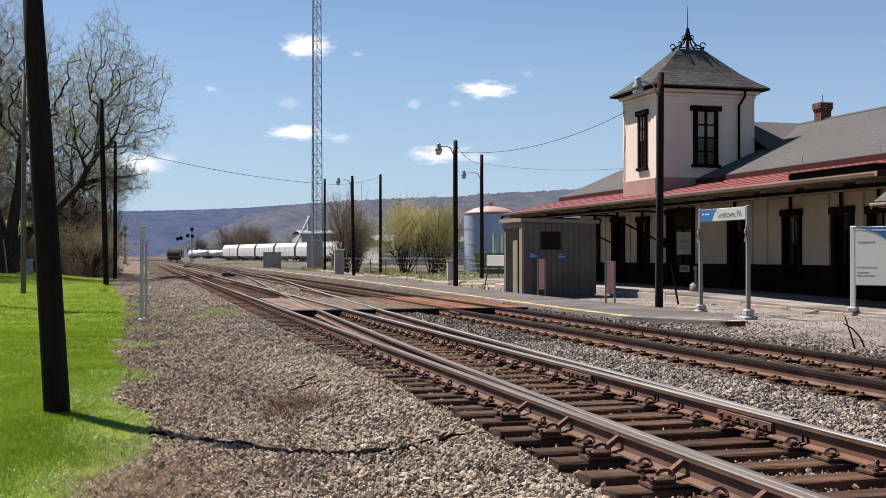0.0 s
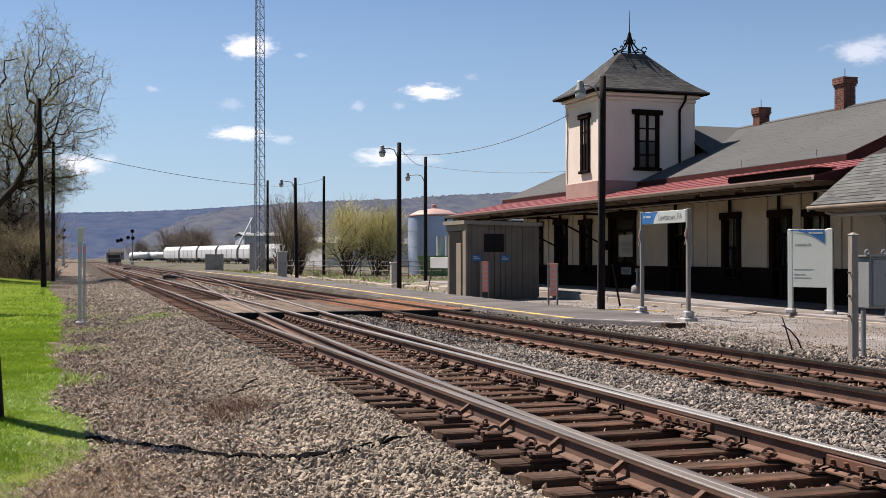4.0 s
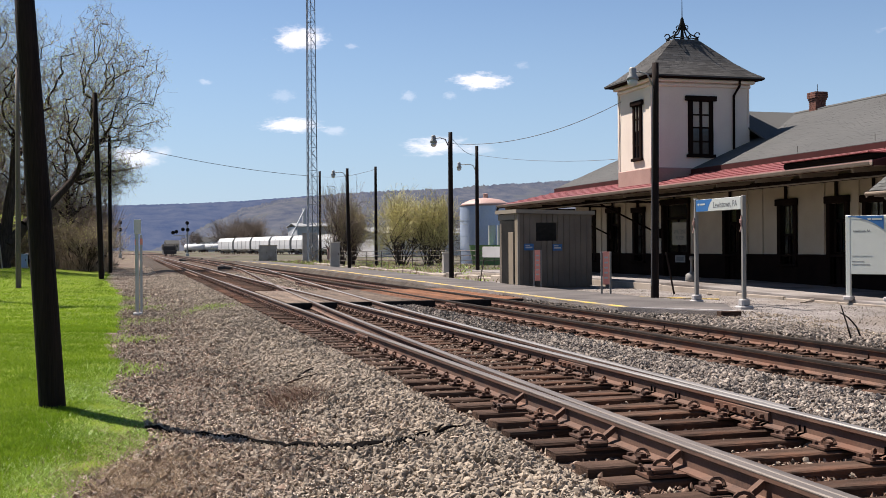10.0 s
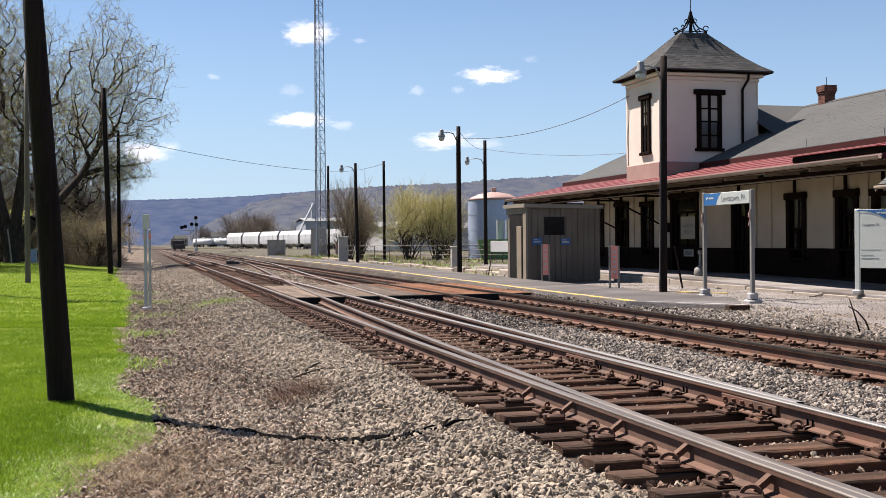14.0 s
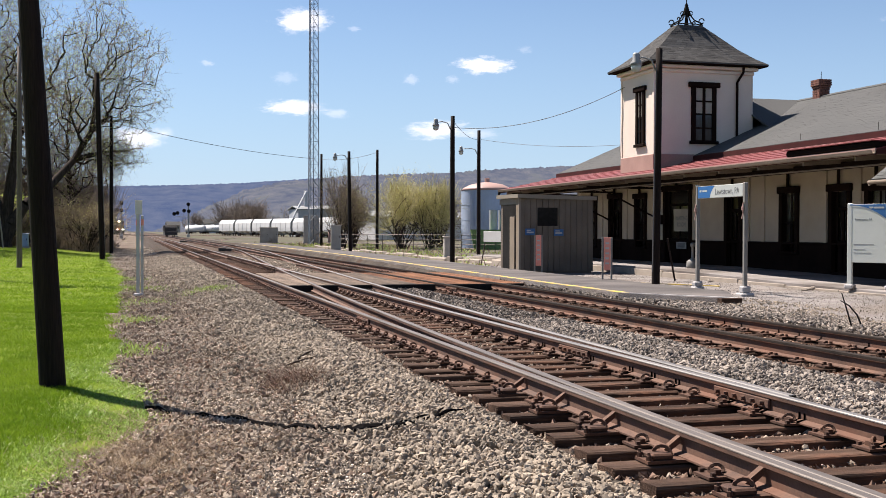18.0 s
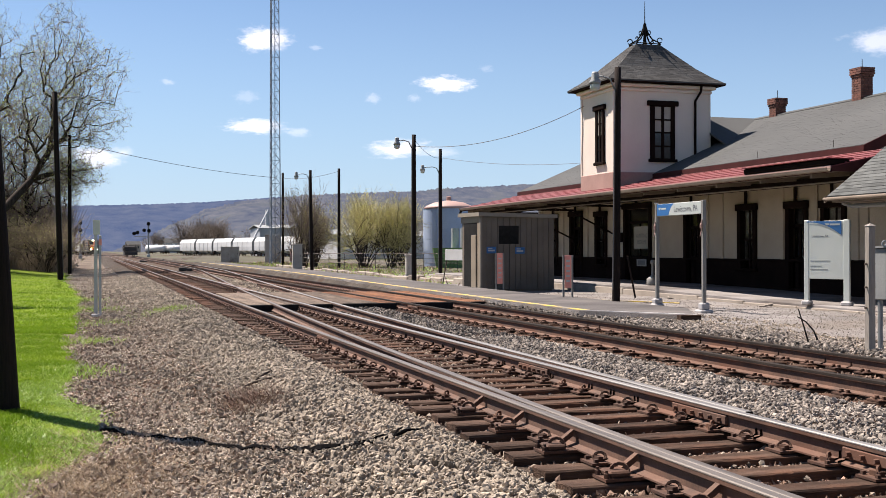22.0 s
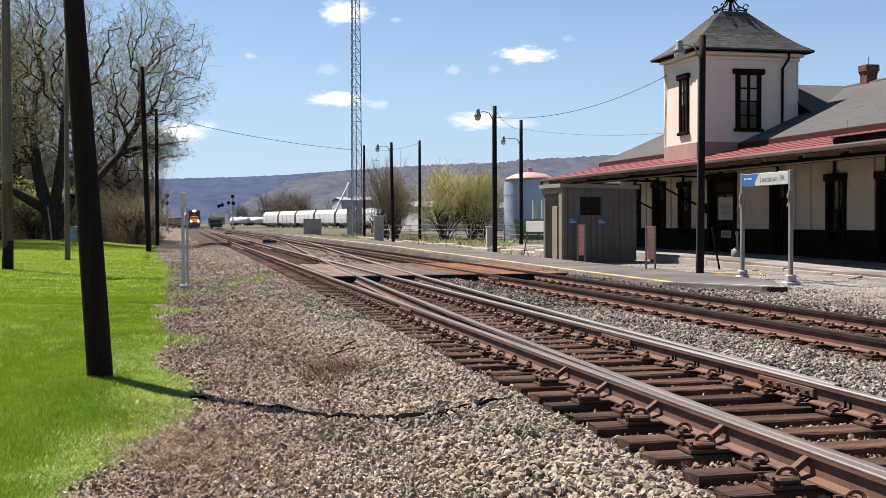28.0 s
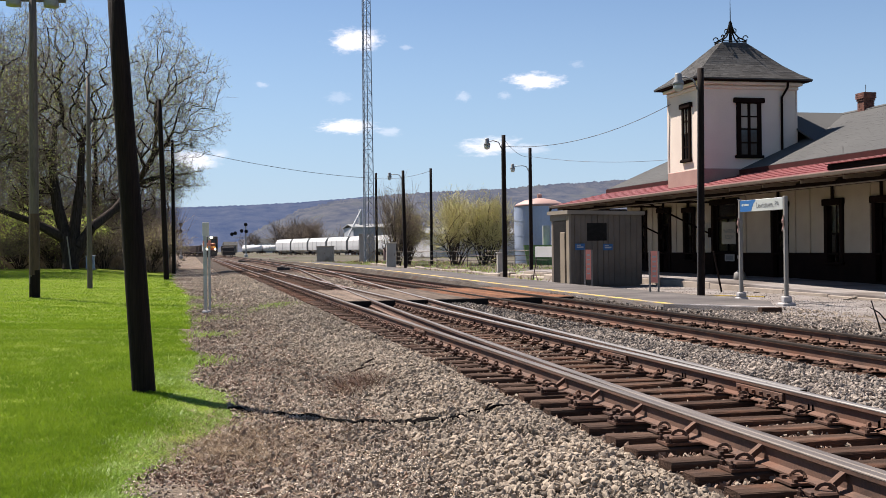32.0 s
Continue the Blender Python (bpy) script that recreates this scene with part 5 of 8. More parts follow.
def porch():
    p = thing("porch", "small porch with a pale grey shingle roof and white brackets", "porch")
    ya, yb = 21.42, 13.8
    shingled(p, "roof", (15.72, ya, 2.50), (15.72, yb, 2.50), (17.32, yb, 3.68), (17.32, ya, 3.68), 0.13, 0.26, "pale_shingle", 0.012, 5)
    part("roof", Geo().slab([(19.3, yb, 2.42), (19.3, ya, 2.42), (17.325, ya, 3.68), (17.325, yb, 3.68)], 0.08), ["pale_shingle"], p)
    part("gutter", Geo().box(15.62, yb, 2.40, 15.73, ya + 0.05, 2.48, bevel=0.03), ["soffit"], p)
    part("verge_board", Geo().add([(15.68, ya + 0.05, 2.47), (15.68, ya + 0.05, 2.36), (17.32, ya + 0.05, 3.56), (17.32, ya + 0.05, 3.66), (15.68, ya + 0.005, 2.47), (15.68, ya + 0.005, 2.36), (17.32, ya + 0.005, 3.56), (17.32, ya + 0.005, 3.66)],
                                   [(3, 2, 1, 0), (4, 5, 6, 7), (0, 1, 5, 4)]), ["soffit"], p)
    part("soffit", Geo().slab([(15.78, ya - 0.1, 2.40), (15.78, yb + 0.1, 2.40), (19.25, yb + 0.1, 2.36), (19.25, ya - 0.1, 2.36)], 0.03), ["soffit"], p)
    for y in (20.2, 17.2):
        part("post", Geo().box(16.78, y - 0.07, 0.0, 16.92, y + 0.07, 2.38, bevel=0.01), ["post_paint"], p)
        for sx, sy in ((-1, 0), (1, 0), (0, 1)):
            arc = [(16.85 + sx * 0.62 * (1 - math.cos(a)), y + sy * 0.75 * (1 - math.cos(a)), 1.70 + 0.68 * math.sin(a)) for a in np.linspace(0.0, 1.5, 8)]
            part("brace", Geo().tube(arc, 0.04, 6), ["post_paint"], p)
    part("pipe", Geo().tube([(15.95, ya - 0.25, 2.36), (16.05, ya - 0.45, 2.28), (16.3, 14.5, 2.26)], 0.05, 8), ["post_paint"], p, "pale pipe under the eave")
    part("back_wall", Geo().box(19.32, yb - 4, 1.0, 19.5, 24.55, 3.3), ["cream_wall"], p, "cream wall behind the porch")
    part("back_wall_base", Geo().box(19.29, yb - 4, 0.0, 19.52, 24.55, 1.0), ["dark_brown"], p, "dark brown lower wall")
    part("back_lintel", Geo().box(19.22, 21.2, 2.35, 19.31, 22.6, 2.55), ["dark_brown"], p)
    part("notice", Geo().box(19.28, 20.2, 1.45, 19.315, 21.0, 1.75), ["maroon"], p, "small dark red notice")
    return p


porch()
# ---- things beside the tracks ----
def shed():
    x0, y0, w, d, z0, h = 12.4, 35.4, 2.63, 2.05, -0.07, 2.60
    s = thing("metal_shed", "tan ribbed metal equipment shed standing on the platform", "shed")
    top = z0 + h
    part("core", Geo().box(x0 + 0.03, y0 + 0.03, z0, x0 + w - 0.03, y0 + d - 0.03, top - 0.05), ["shed_panel"], s)
    k, x = 0, x0
    while x < x0 + w - 0.05:
        if not (k in (3, 4, 5, 6)):
            part("panel", Geo().box(x + 0.01, y0 - 0.012, z0 + 0.06, x + 0.19, y0 + 0.03, top - 0.1, bevel=0.008), ["shed_panel"], s)
        else:
            part("panel", Geo().box(x + 0.01, y0 - 0.012, z0 + 0.06, x + 0.19, y0 + 0.03, z0 + 1.60, bevel=0.008).box(x + 0.01, y0 - 0.012, z0 + 2.20, x + 0.19, y0 + 0.03, top - 0.1, bevel=0.008), ["shed_panel"], s)
        if k not in (4, 5, 6):
            part("rib", Geo().box(x - 0.012, y0 - 0.028, z0 + 0.06, x + 0.018, y0 + 0.02, top - 0.1), ["shed_panel"], s)
        x += 0.205
        k += 1
    part("vent", Geo().box(x0 + 0.61, y0 - 0.01, z0 + 1.59, x0 + 1.36, y0 + 0.028, z0 + 2.21), ["signal_black"], s, "dark louvred vent")
    for i in range(5):
        part("slat", Geo().box(x0 + 0.64, y0 - 0.03, z0 + 1.64 + 0.115 * i, x0 + 1.34, y0 - 0.008, z0 + 1.66 + 0.115 * i), ["signal_black"], s)
    part("roof", Geo().slab([(x0 - 0.10, y0 - 0.12, top + 0.05), (x0 + w + 0.1, y0 - 0.12, top + 0.0), (x0 + w + 0.1, y0 + d + 0.1, top + 0.02), (x0 - 0.10, y0 + d + 0.1, top + 0.07)], 0.13), ["shed_trim"], s, "pale flat roof with a deep edge")
    part("corner_trim", Geo().box(x0 - 0.02, y0 - 0.035, z0, x0 + 0.05, y0 + 0.05, top - 0.06), ["shed_trim"], s)
    part("side_panel", Geo().box(x0 - 0.01, y0 + 0.05, z0, x0 + 0.03, y0 + 0.30, top - 0.08), ["shed_door"], s)
    # thin black sheet on the solid side stands for the unlit interior
    part("doorway", Geo().box(x0 - 0.006, y0 + 0.31, z0 + 0.02, x0 + 0.035, y0 + 1.72, top - 0.30), ["signal_black"], s, "black sheet standing for the shaded open doorway")
    part("door", Geo().box(x0 - 0.05, y0 + 0.36, z0 + 0.03, x0 - 0.008, y0 + 0.85, top - 0.70, bevel=0.01), ["shed_door"], s, "tan door standing ajar")
    part("door_head", Geo().box(x0 - 0.015, y0 + 0.31, top - 0.28, x0 + 0.03, y0 + d, top - 0.08), ["shed_trim"], s)
    for xx, zz in ((0.20, 1.38), (1.22, 1.36)):
        sg = part("notice", Geo().box(x0 + xx, y0 - 0.045, z0 + zz - 0.1, x0 + xx + 0.34, y0 - 0.03, z0 + zz + 0.12, bevel=0.004), ["sign_blue"], s, "small blue notice")
        part("text_bar", Geo().box(x0 + xx + 0.05, y0 - 0.049, z0 + zz - 0.03, x0 + xx + 0.29, y0 - 0.046, z0 + zz + 0.02), ["sign_white"], sg)
        part("text_bar", Geo().box(x0 + xx + 0.05, y0 - 0.049, z0 + zz + 0.05, x0 + xx + 0.2, y0 - 0.046, z0 + zz + 0.08), ["sign_white"], sg)
    return s


def name_sign():
    s = thing("station_sign", "station name board with a blue corner on two white posts", "sign")
    x, ya, yb = 12.9, 24.06, 21.92
    for y, z, k in ((ya, -0.06, 0.0), (yb, -0.10, 0.03)):
        part("post", Geo().box(x - 0.042, y - 0.042, z, x + 0.042, y + 0.042, 2.42, bevel=0.01), ["post_paint"], s)
        part("footing", Geo().box(x - 0.13 - k, y - 0.13 - k, z - 0.25, x + 0.13 + k, y + 0.13 + k, z + 0.10, bevel=0.03).box(x - 0.10, y - 0.10, z + 0.09, x + 0.10, y + 0.10, z + 0.22 + k, bevel=0.03), ["concrete"], s, "cast concrete footing in two blocks")
        part("hook", Geo().tube([(x - 0.05, y, 1.98), (x - 0.08, y - 0.01, 1.86), (x - 0.06, y - 0.01, 1.74), (x - 0.10, y - 0.02, 1.62)], 0.014, 6).box(x - 0.085, y - 0.035, 1.80, x - 0.045, y + 0.035, 1.90, bevel=0.01), ["rose_wood"], s, "faded pink hook and cord")
    part("cap", Geo().box(x - 0.05, ya + 0.02, 2.42, x + 0.05, ya + 0.05, 2.44), ["galvanised"], s)
    z0, z1 = 2.115, 2.40
    part("board", Geo().box(x - 0.035, yb + 0.056, z0, x + 0.035, ya - 0.056, z1, bevel=0.008), ["sign_white"], s, "pale name board")
    xf = x - 0.037
    zs = [z0 + 0.008, z1 - 0.005, z1 - 0.005, z0 + 0.20, z0 + 0.10, z0 + 0.008]
    us = [0.06, 0.06, 0.86, 0.74, 0.66, 0.62]
    part("blue_corner", Geo().add([(xf, ya - u, z) for u, z in zip(us, zs)], [(0, 1, 2, 3, 4, 5)]), ["sign_blue"], s)
    part("emblem", Geo().add([(xf - 0.002, ya - 0.13, 2.30), (xf - 0.002, ya - 0.17, 2.25), (xf - 0.002, ya - 0.25, 2.29), (xf - 0.002, ya - 0.23, 2.32)], [(0, 1, 2, 3)]).box(xf - 0.003, ya - 0.50, 2.265, xf - 0.001, ya - 0.28, 2.305), ["sign_white"], s)
    face = Matrix(((0, 0, -1, 0), (-1, 0, 0, 0), (0, 1, 0, 0), (0, 0, 0, 1)))
    words("lettering", "Lewistown, PA", 0.20, "ink", Matrix.Translation((xf - 0.001, (ya - 0.66 + yb) / 2, 2.25)) @ face, s, 0.88)
    return s


def info_board():
    a, b = Vector((15.93, 22.5, 0.03)), Vector((16.40, 21.55, 0.03))
    w = (b - a).length
    ang = math.degrees(math.atan2(b.y - a.y, b.x - a.x))
    s = thing("information_board", "white information board with a blue curved top on two legs", "sign", at=tuple(a), rz=ang)
    part("panel", Geo().box(-0.03, -0.03, 0.61, w + 0.03, 0.03, 1.95, bevel=0.01), ["board_white"], s)
    for x0, x1 in ((-0.03, 0.09), (w - 0.12, w + 0.03)):
        part("leg", Geo().box(x0, -0.035, 0.02, x1, 0.035, 1.97, bevel=0.012), ["board_white"], s)
        part("footing", Geo().box(x0 - 0.05, -0.10, 0.0, x1 + 0.05, 0.10, 0.11, bevel=0.03), ["concrete"], s)
    arc = [(0.04 + (w - 0.2) * t, -0.038, 1.92 - 0.30 * t ** 2.2) for t in np.linspace(0, 1, 9)]
    part("blue_top", Geo().add([(w - 0.16, -0.038, 1.945), (0.04, -0.038, 1.945)] + arc, [tuple(range(len(arc) + 2))]), ["sign_blue"], s)
    part("emblem", Geo().box(w - 0.44, -0.042, 1.845, w - 0.20, -0.039, 1.885).add([(w - 0.57, -0.040, 1.89), (w - 0.52, -0.040, 1.84), (w - 0.45, -0.040, 1.86), (w - 0.46, -0.040, 1.89)], [(0, 1, 2, 3)]), ["sign_white"], s)
    words("lettering", "Lewistown, PA", 0.075, "ink", Matrix.Translation((0.37, -0.0325, 1.60)) @ pose(0, 0, 0, 90, 0, 0), s, 0.9)
    for z, u0, u1 in ((1.02, 0.13, 0.62), (0.90, 0.13, 0.42), (0.825, 0.13, 0.56)):
        part("text_bar", Geo().box(u0, -0.0335, z, u1, -0.031, z + 0.014), ["grey_steel"], s)
    return s


def marker(x, y, z, h):
    s = thing("platform_marker", "red and white hazard marker board on two thin posts", "marker", "hazard markers on the platform", (x, y, z), -18)
    for dx in (-0.12, 0.12):
        part("post", Geo().box(dx - 0.025, -0.025, 0, dx + 0.025, 0.025, h, bevel=0.006), ["post_paint"], s)
    part("board", Geo().box(-0.09, -0.045, h * 0.22, 0.09, -0.026, h, bevel=0.004), ["sign_red"], s)
    for k in range(5):
        part("text_bar", Geo().box(-0.05, -0.049, h * 0.36 + k * h * 0.12, 0.05, -0.046, h * 0.36 + k * h * 0.12 + 0.05), ["sign_white"], s)
    return s


def lamp_pole(x, y, z, top, r, arm, lean=(0, 0), label="dark creosoted wooden lamp pole with a hooded lamp", to=-1, drop=0.40):
    s = thing("lamp_pole", label, "street lamp", "wooden lamp poles", (x, y, z))
    h = top - z
    pts = [(lean[0] * f, lean[1] * f, h * f) for f in (-0.05, 0.0, 0.3, 0.6, 0.85, 1.0)]
    part("pole", Geo().tube(pts, [r * 1.08, r * 1.06, r, r * 0.94, r * 0.88, r * 0.85], 10), ["pole_wood"], s, "", True)
    if arm:
        bx, bz = lean[0], h - drop
        curve_pts = [(bx + to * r, 0, bz - 0.15), (bx + to * (r + 0.12), 0, bz + 0.10), (bx + to * (r + 0.35), 0, bz + 0.16), (bx + to * (r + arm), 0, bz + 0.12)]
        part("arm", Geo().tube(curve_pts, 0.022, 6), ["grey_steel"], s, "", True)
        lx = bx + to * (r + arm)
        part("hood", Geo().lathe([(0.07, 0.26), (0.09, 0.22), (0.09, 0.10), (0.14, 0.02), (0.15, -0.04), (0.13, -0.04)], 12, 0, (lx, 0, bz)), ["grey_steel"], s, "grey lamp head", True)
        part("refractor", Geo().lathe([(0.13, -0.04), (0.12, -0.16), (0.06, -0.21)], 12, 0, (lx, 0, bz)), ["sign_white"], s, "", True)
        part("cable", Geo().tube([(bx + to * r * 1.02, -r * 0.4, bz), (bx * 0.6 + to * r * 1.08, -r * 0.4, bz * 0.6), (to * r * 1.12, -r * 0.4, 0.3)], 0.014, 5), ["wire"], s)
    return s


def plain_pole(x, y, z, top, r, mat, lean, label, box=False):
    s = thing("utility_pole", label, "utility pole", "", (x, y, z))
    h = top - z
    part("shaft", Geo().tube([(lean[0] * f, lean[1] * f, h * f) for f in (-0.06, 0, 0.25, 0.5, 0.75, 1.0)], [r * 1.05, r * 1.02, r * 0.97, r * 0.9, r * 0.80, r * 0.66], 14), [mat], s, "", True)
    if mat == "grey_pole" and box:
        part("stain", Geo().tube([(0, 0, -0.05), (lean[0] * 0.24, 0, h * 0.085)], [r * 1.045, r * 1.02], 14, caps=False), ["pole_wood"], s, "dark creosote stained foot", True)
        part("bare_wood", Geo().tube([(lean[0] * 0.02, 0, h * 0.07), (lean[0] * 0.3, 0, h * 0.26)], [r * 1.03, r * 0.985], 14, caps=False), ["brown_pole"], s, "red-brown stretch of weathered wood", True)
        for dx in (-0.62, 0.62):
            part("transformer", Geo().lathe([(0.05, 0.0), (0.25, 0.03), (0.26, 0.1), (0.26, 0.85), (0.22, 0.92), (0.05, 0.95)], 14, 0, (lean[0] * 0.9 + dx, 0, 10.1)), ["grey_steel"], s, "grey transformer can", True)
        part("crossarm", Geo().box(-1.1 + lean[0], -0.06, 10.3, 1.1 + lean[0], 0.06, 10.42), ["grey_pole"], s)
    return s


def cable(name, a, b, sag, r=0.012, label="thin black overhead cable"):
    a, b = Vector(a), Vector(b)
    pts = [a.lerp(b, t) - Vector((0, 0, sag * 4 * t * (1 - t))) for t in np.linspace(0, 1, 22)]
    return solid(name, Geo().tube(pts, r, 5), ["wire"], label, "cable", "overhead cables", smooth=True)


def cabinet(name, x, y, z, w, d, h, mat, label, rz=0.0, doors=2, category="cabinet"):
    s = thing(name, label, category, "lineside equipment cabinets", (x, y, z), rz)
    part("plinth", Geo().box(-w / 2 - 0.05, -d / 2 - 0.05, -0.3, w / 2 + 0.05, d / 2 + 0.05, 0.08), ["concrete"], s)
    part("body", Geo().box(-w / 2, -d / 2, 0.08, w / 2, d / 2, h - 0.06, bevel=0.02), [mat], s)
    part("lid", Geo().box(-w / 2 - 0.05, -d / 2 - 0.05, h - 0.06, w / 2 + 0.05, d / 2 + 0.05, h, bevel=0.02), [mat], s)
    for k in range(doors):
        u0, u1 = -w / 2 + w * k / doors + 0.03, -w / 2 + w * (k + 1) / doors - 0.03
        dr = part("door", Geo().box(u0, -d / 2 - 0.02, 0.16, u1, -d / 2 - 0.002, h - 0.14, bevel=0.006), [mat], s)
        part("handle", Geo().box(u1 - 0.09, -d / 2 - 0.05, h * 0.5, u1 - 0.05, -d / 2 - 0.021, h * 0.5 + 0.14), ["iron"], dr)
    return s


shed()
name_sign()
info_board()
marker(12.88, 34.85, -0.08, 1.30)
marker(12.40, 28.2, platform_z(28), 1.14)
lamp_pole(12.57, 25.6, platform_z(25), 5.90, 0.095, 0.53, (0.06, 0.0))
lamp_pole(12.65, 44.4, platform_z(44), 6.07, 0.10, 0.62)
lamp_pole(13.3, 70.3, 0.0, 6.4, 0.11, 0.78, (-0.1, 0))
lamp_pole(19.0, 61.2, 0.0, 7.1, 0.11, 0.95, drop=1.2)
lamp_pole(18.4, 86.0, 0.0, 7.7, 0.12, 0, label="tall dark wooden pole with no lamp")
lamp_pole(17.1, 105, 0.0, 8.6, 0.13, 0, label="tall dark wooden pole with no lamp")
lamp_pole(-1.72, 67.8, -0.45, 10.4, 0.15, 1.2, (-0.3, 0), to=1)
lamp_pole(-1.55, 86, -0.40, 9.75, 0.13, 1.3, (0.0, 0), to=1)
plain_pole(-0.845, 12.72, -0.42, 4.85, 0.138, "pole_wood", (-0.305, 0.03), "thick near-black creosoted pole leaning over the grass edge")
plain_pole(-5.6, 40.0, -0.22, 11.0, 0.18, "grey_pole", (0.05, 0), "weathered grey-brown utility pole with a dark foot", True)
plain_pole(-4.6, 50.0, -0.25, 9.0, 0.115, "grey_pole", (0.02, 0), "plain weathered grey pole on the lawn")
cable("overhead_cable", (12.65, 44.4, 5.6), (17.1, 37.4, 6.55), 0.5)
cable("overhead_cable", (12.65, 44.4, 5.9), (19.0, 61.2, 6.6), 0.25, 0.01)
cable("overhead_cable", (19.0, 61.2, 6.6), (24.0, 47.5, 5.6), 0.35, 0.01)
cable("overhead_cable", (-1.55, 86, 9.3), (17.1, 105, 8.1), 0.4, 0.02)
cable("overhead_cable", (17.1, 105, 8.1), (18.4, 86, 7.5), 0.25, 0.015)
cabinet("relay_cabinet", 14.4, 124, 0.0, 1.9, 1.3, 1.75, "cabinet_paint", "weathered grey relay cabinet beside the tracks", -10)
cabinet("signal_hut", 19.7, 128, 0.0, 1.8, 1.5, 3.1, "cabinet_paint", "grey steel signal hut beside the yard", -8)
cabinet("relay_cabinet", 21.6, 126, 0.0, 0.55, 0.5, 1.5, "rose_wood", "small brownish box on a post", 0, 1)
cabinet("relay_cabinet", 12.75, 72.5, 0.02, 0.62, 0.5, 1.72, "cabinet_paint", "tall narrow grey cabinet on the platform", -6, 1)
cabinet("relay_cabinet", 16.0, 57.0, -0.06, 0.42, 0.4, 1.15, "cabinet_paint", "grey cabinet behind the platform", -6, 1)
cabinet("utility_box", -7.5, 85.0, 0.1, 0.6, 0.5, 1.0, "tank_blue", "pale blue utility box at the edge of the lawn", 0, 1)


def white_board():
    s = thing("easel_board", "blank white board on a slanted metal stand", "sign", "", (12.9, 39.6, -0.08), -75)
    part("board", Geo().box(-0.72, -0.02, 1.02, 0.72, 0.02, 1.42, bevel=0.006), ["white_paint"], s)
    for dx, k in ((-0.62, -0.18), (0.62, 0.1)):
        part("leg", Geo().tube([(dx + k, -0.1, 0), (dx, 0.03, 1.2)], 0.022, 6), ["iron"], s)
    return s


def junction_post():
    s = thing("cable_post", "weathered square timber post with bolts", "post", "", (10.2, 12.95, -0.10))
    part("post", Geo().box(-0.052, -0.052, -0.1, 0.052, 0.052, 1.74, bevel=0.010), ["weathered_post"], s)
    part("cap", Geo().add([(-0.058, -0.058, 1.74), (0.058, -0.058, 1.74), (0.058, 0.058, 1.74), (-0.058, 0.058, 1.74), (0, 0, 1.78)], [(0, 1, 4), (1, 2, 4), (2, 3, 4), (3, 0, 4), (3, 2, 1, 0)]), ["weathered_post"], s)
    for z in (0.62, 1.22, 0.9):
        part("bolt", Geo().tube([(-0.09, 0.0, z), (0.08, 0.0, z)], 0.014, 6), ["iron"], s)
    b = thing("junction_box", "grey steel junction box with lifting eyes on two legs", "box", "", (10.35, 13.0, -0.10))
    part("body", Geo().box(0.03, -0.16, 0.72, 0.56, 0.22, 1.44, bevel=0.015), ["grey_steel"], b)
    part("door", Geo().box(0.07, -0.185, 0.76, 0.52, -0.163, 1.40, bevel=0.008), ["grey_steel"], b)
    part("text_bar", Geo().box(0.27, -0.190, 1.16, 0.36, -0.187, 1.20), ["ink"], b)
    part("lid", Geo().box(0.0, -0.20, 1.44, 0.59, 0.25, 1.465), ["grey_steel"], b)
    for x in (0.12, 0.40):
        ring = [(x + 0.034 * math.cos(a), 0, 1.50 + 0.034 * math.sin(a)) for a in np.linspace(-1.2, 4.4, 10)]
        part("lifting_eye", Geo().tube(ring, 0.012, 6), ["grey_steel"], b)
    for x in (0.08, 0.50):
        part("leg", Geo().tube([(x, 0.03, -0.1), (x, 0.03, 0.73)], 0.035, 8), ["grey_steel"], b)


def dead_stalks():
    s = thing("dead_stalks", "two crossed black dead stalks standing in the gravel", "dead plant", "", (10.2, 14.4, -0.12))
    part("stalk", Geo().tube([(0.06, 0, 0), (-0.03, 0, 0.27), (-0.13, 0, 0.55)], [0.014, 0.012, 0.008], 6), ["signal_black"], s)
    part("stalk", Geo().tube([(0.24, 0, 0), (0.15, 0.02, 0.22), (0.0, 0, 0.36), (-0.15, 0, 0.44)], [0.014, 0.013, 0.011, 0.007], 6), ["signal_black"], s)


def mile_posts():
    s = thing("marker_post", "pair of galvanised posts with small white and red plates", "marker post", "", (0.1, 30.65, -0.38))
    for dx, dy, h in ((0.02, 0.0, 2.44), (0.0, 1.4, 2.46), (0.12, 0.1, 2.1)):
        part("post", Geo().box(dx - 0.033, dy - 0.033, 0, dx + 0.033, dy + 0.033, h, bevel=0.006), ["galvanised"], s)
    part("plate", Geo().box(-0.06, -0.055, 2.12, 0.12, -0.035, 2.50, bevel=0.004), ["white_paint"], s, "small white plate")
    part("plate", Geo().box(-0.04, 1.34, 1.84, 0.04, 1.366, 2.0), ["sign_red"], s, "faded red and white plate")
    part("plate", Geo().box(0.09, 0.045, 1.84, 0.16, 0.065, 2.0), ["sign_red"], s)
    part("footing", Geo().box(-0.1, -0.12, -0.1, 0.14, 0.1, 0.05, bevel=0.02), ["concrete"], s)


def ashtray():
    s = thing("smoking_post", "white plastic smokers' post on the station platform", "ash bin", "", (17.1, 32.2, FLOOR))
    part("body", Geo().lathe([(0.19, 0.0), (0.20, 0.04), (0.19, 0.20), (0.10, 0.27), (0.045, 0.31), (0.04, 0.66), (0.075, 0.68), (0.075, 0.77), (0.03, 0.80)], 16), ["post_paint"], s, "", True)


def leaning_pole():
    p = thing("leaning_prop", "thin dark prop leaning beside the station platform", "prop", "", (0, 0, 0))
    part("prop", Geo().tube([(15.1, 29.5, -0.08), (14.8, 29.4, 1.14)], 0.028, 6), ["pole_wood"], p)


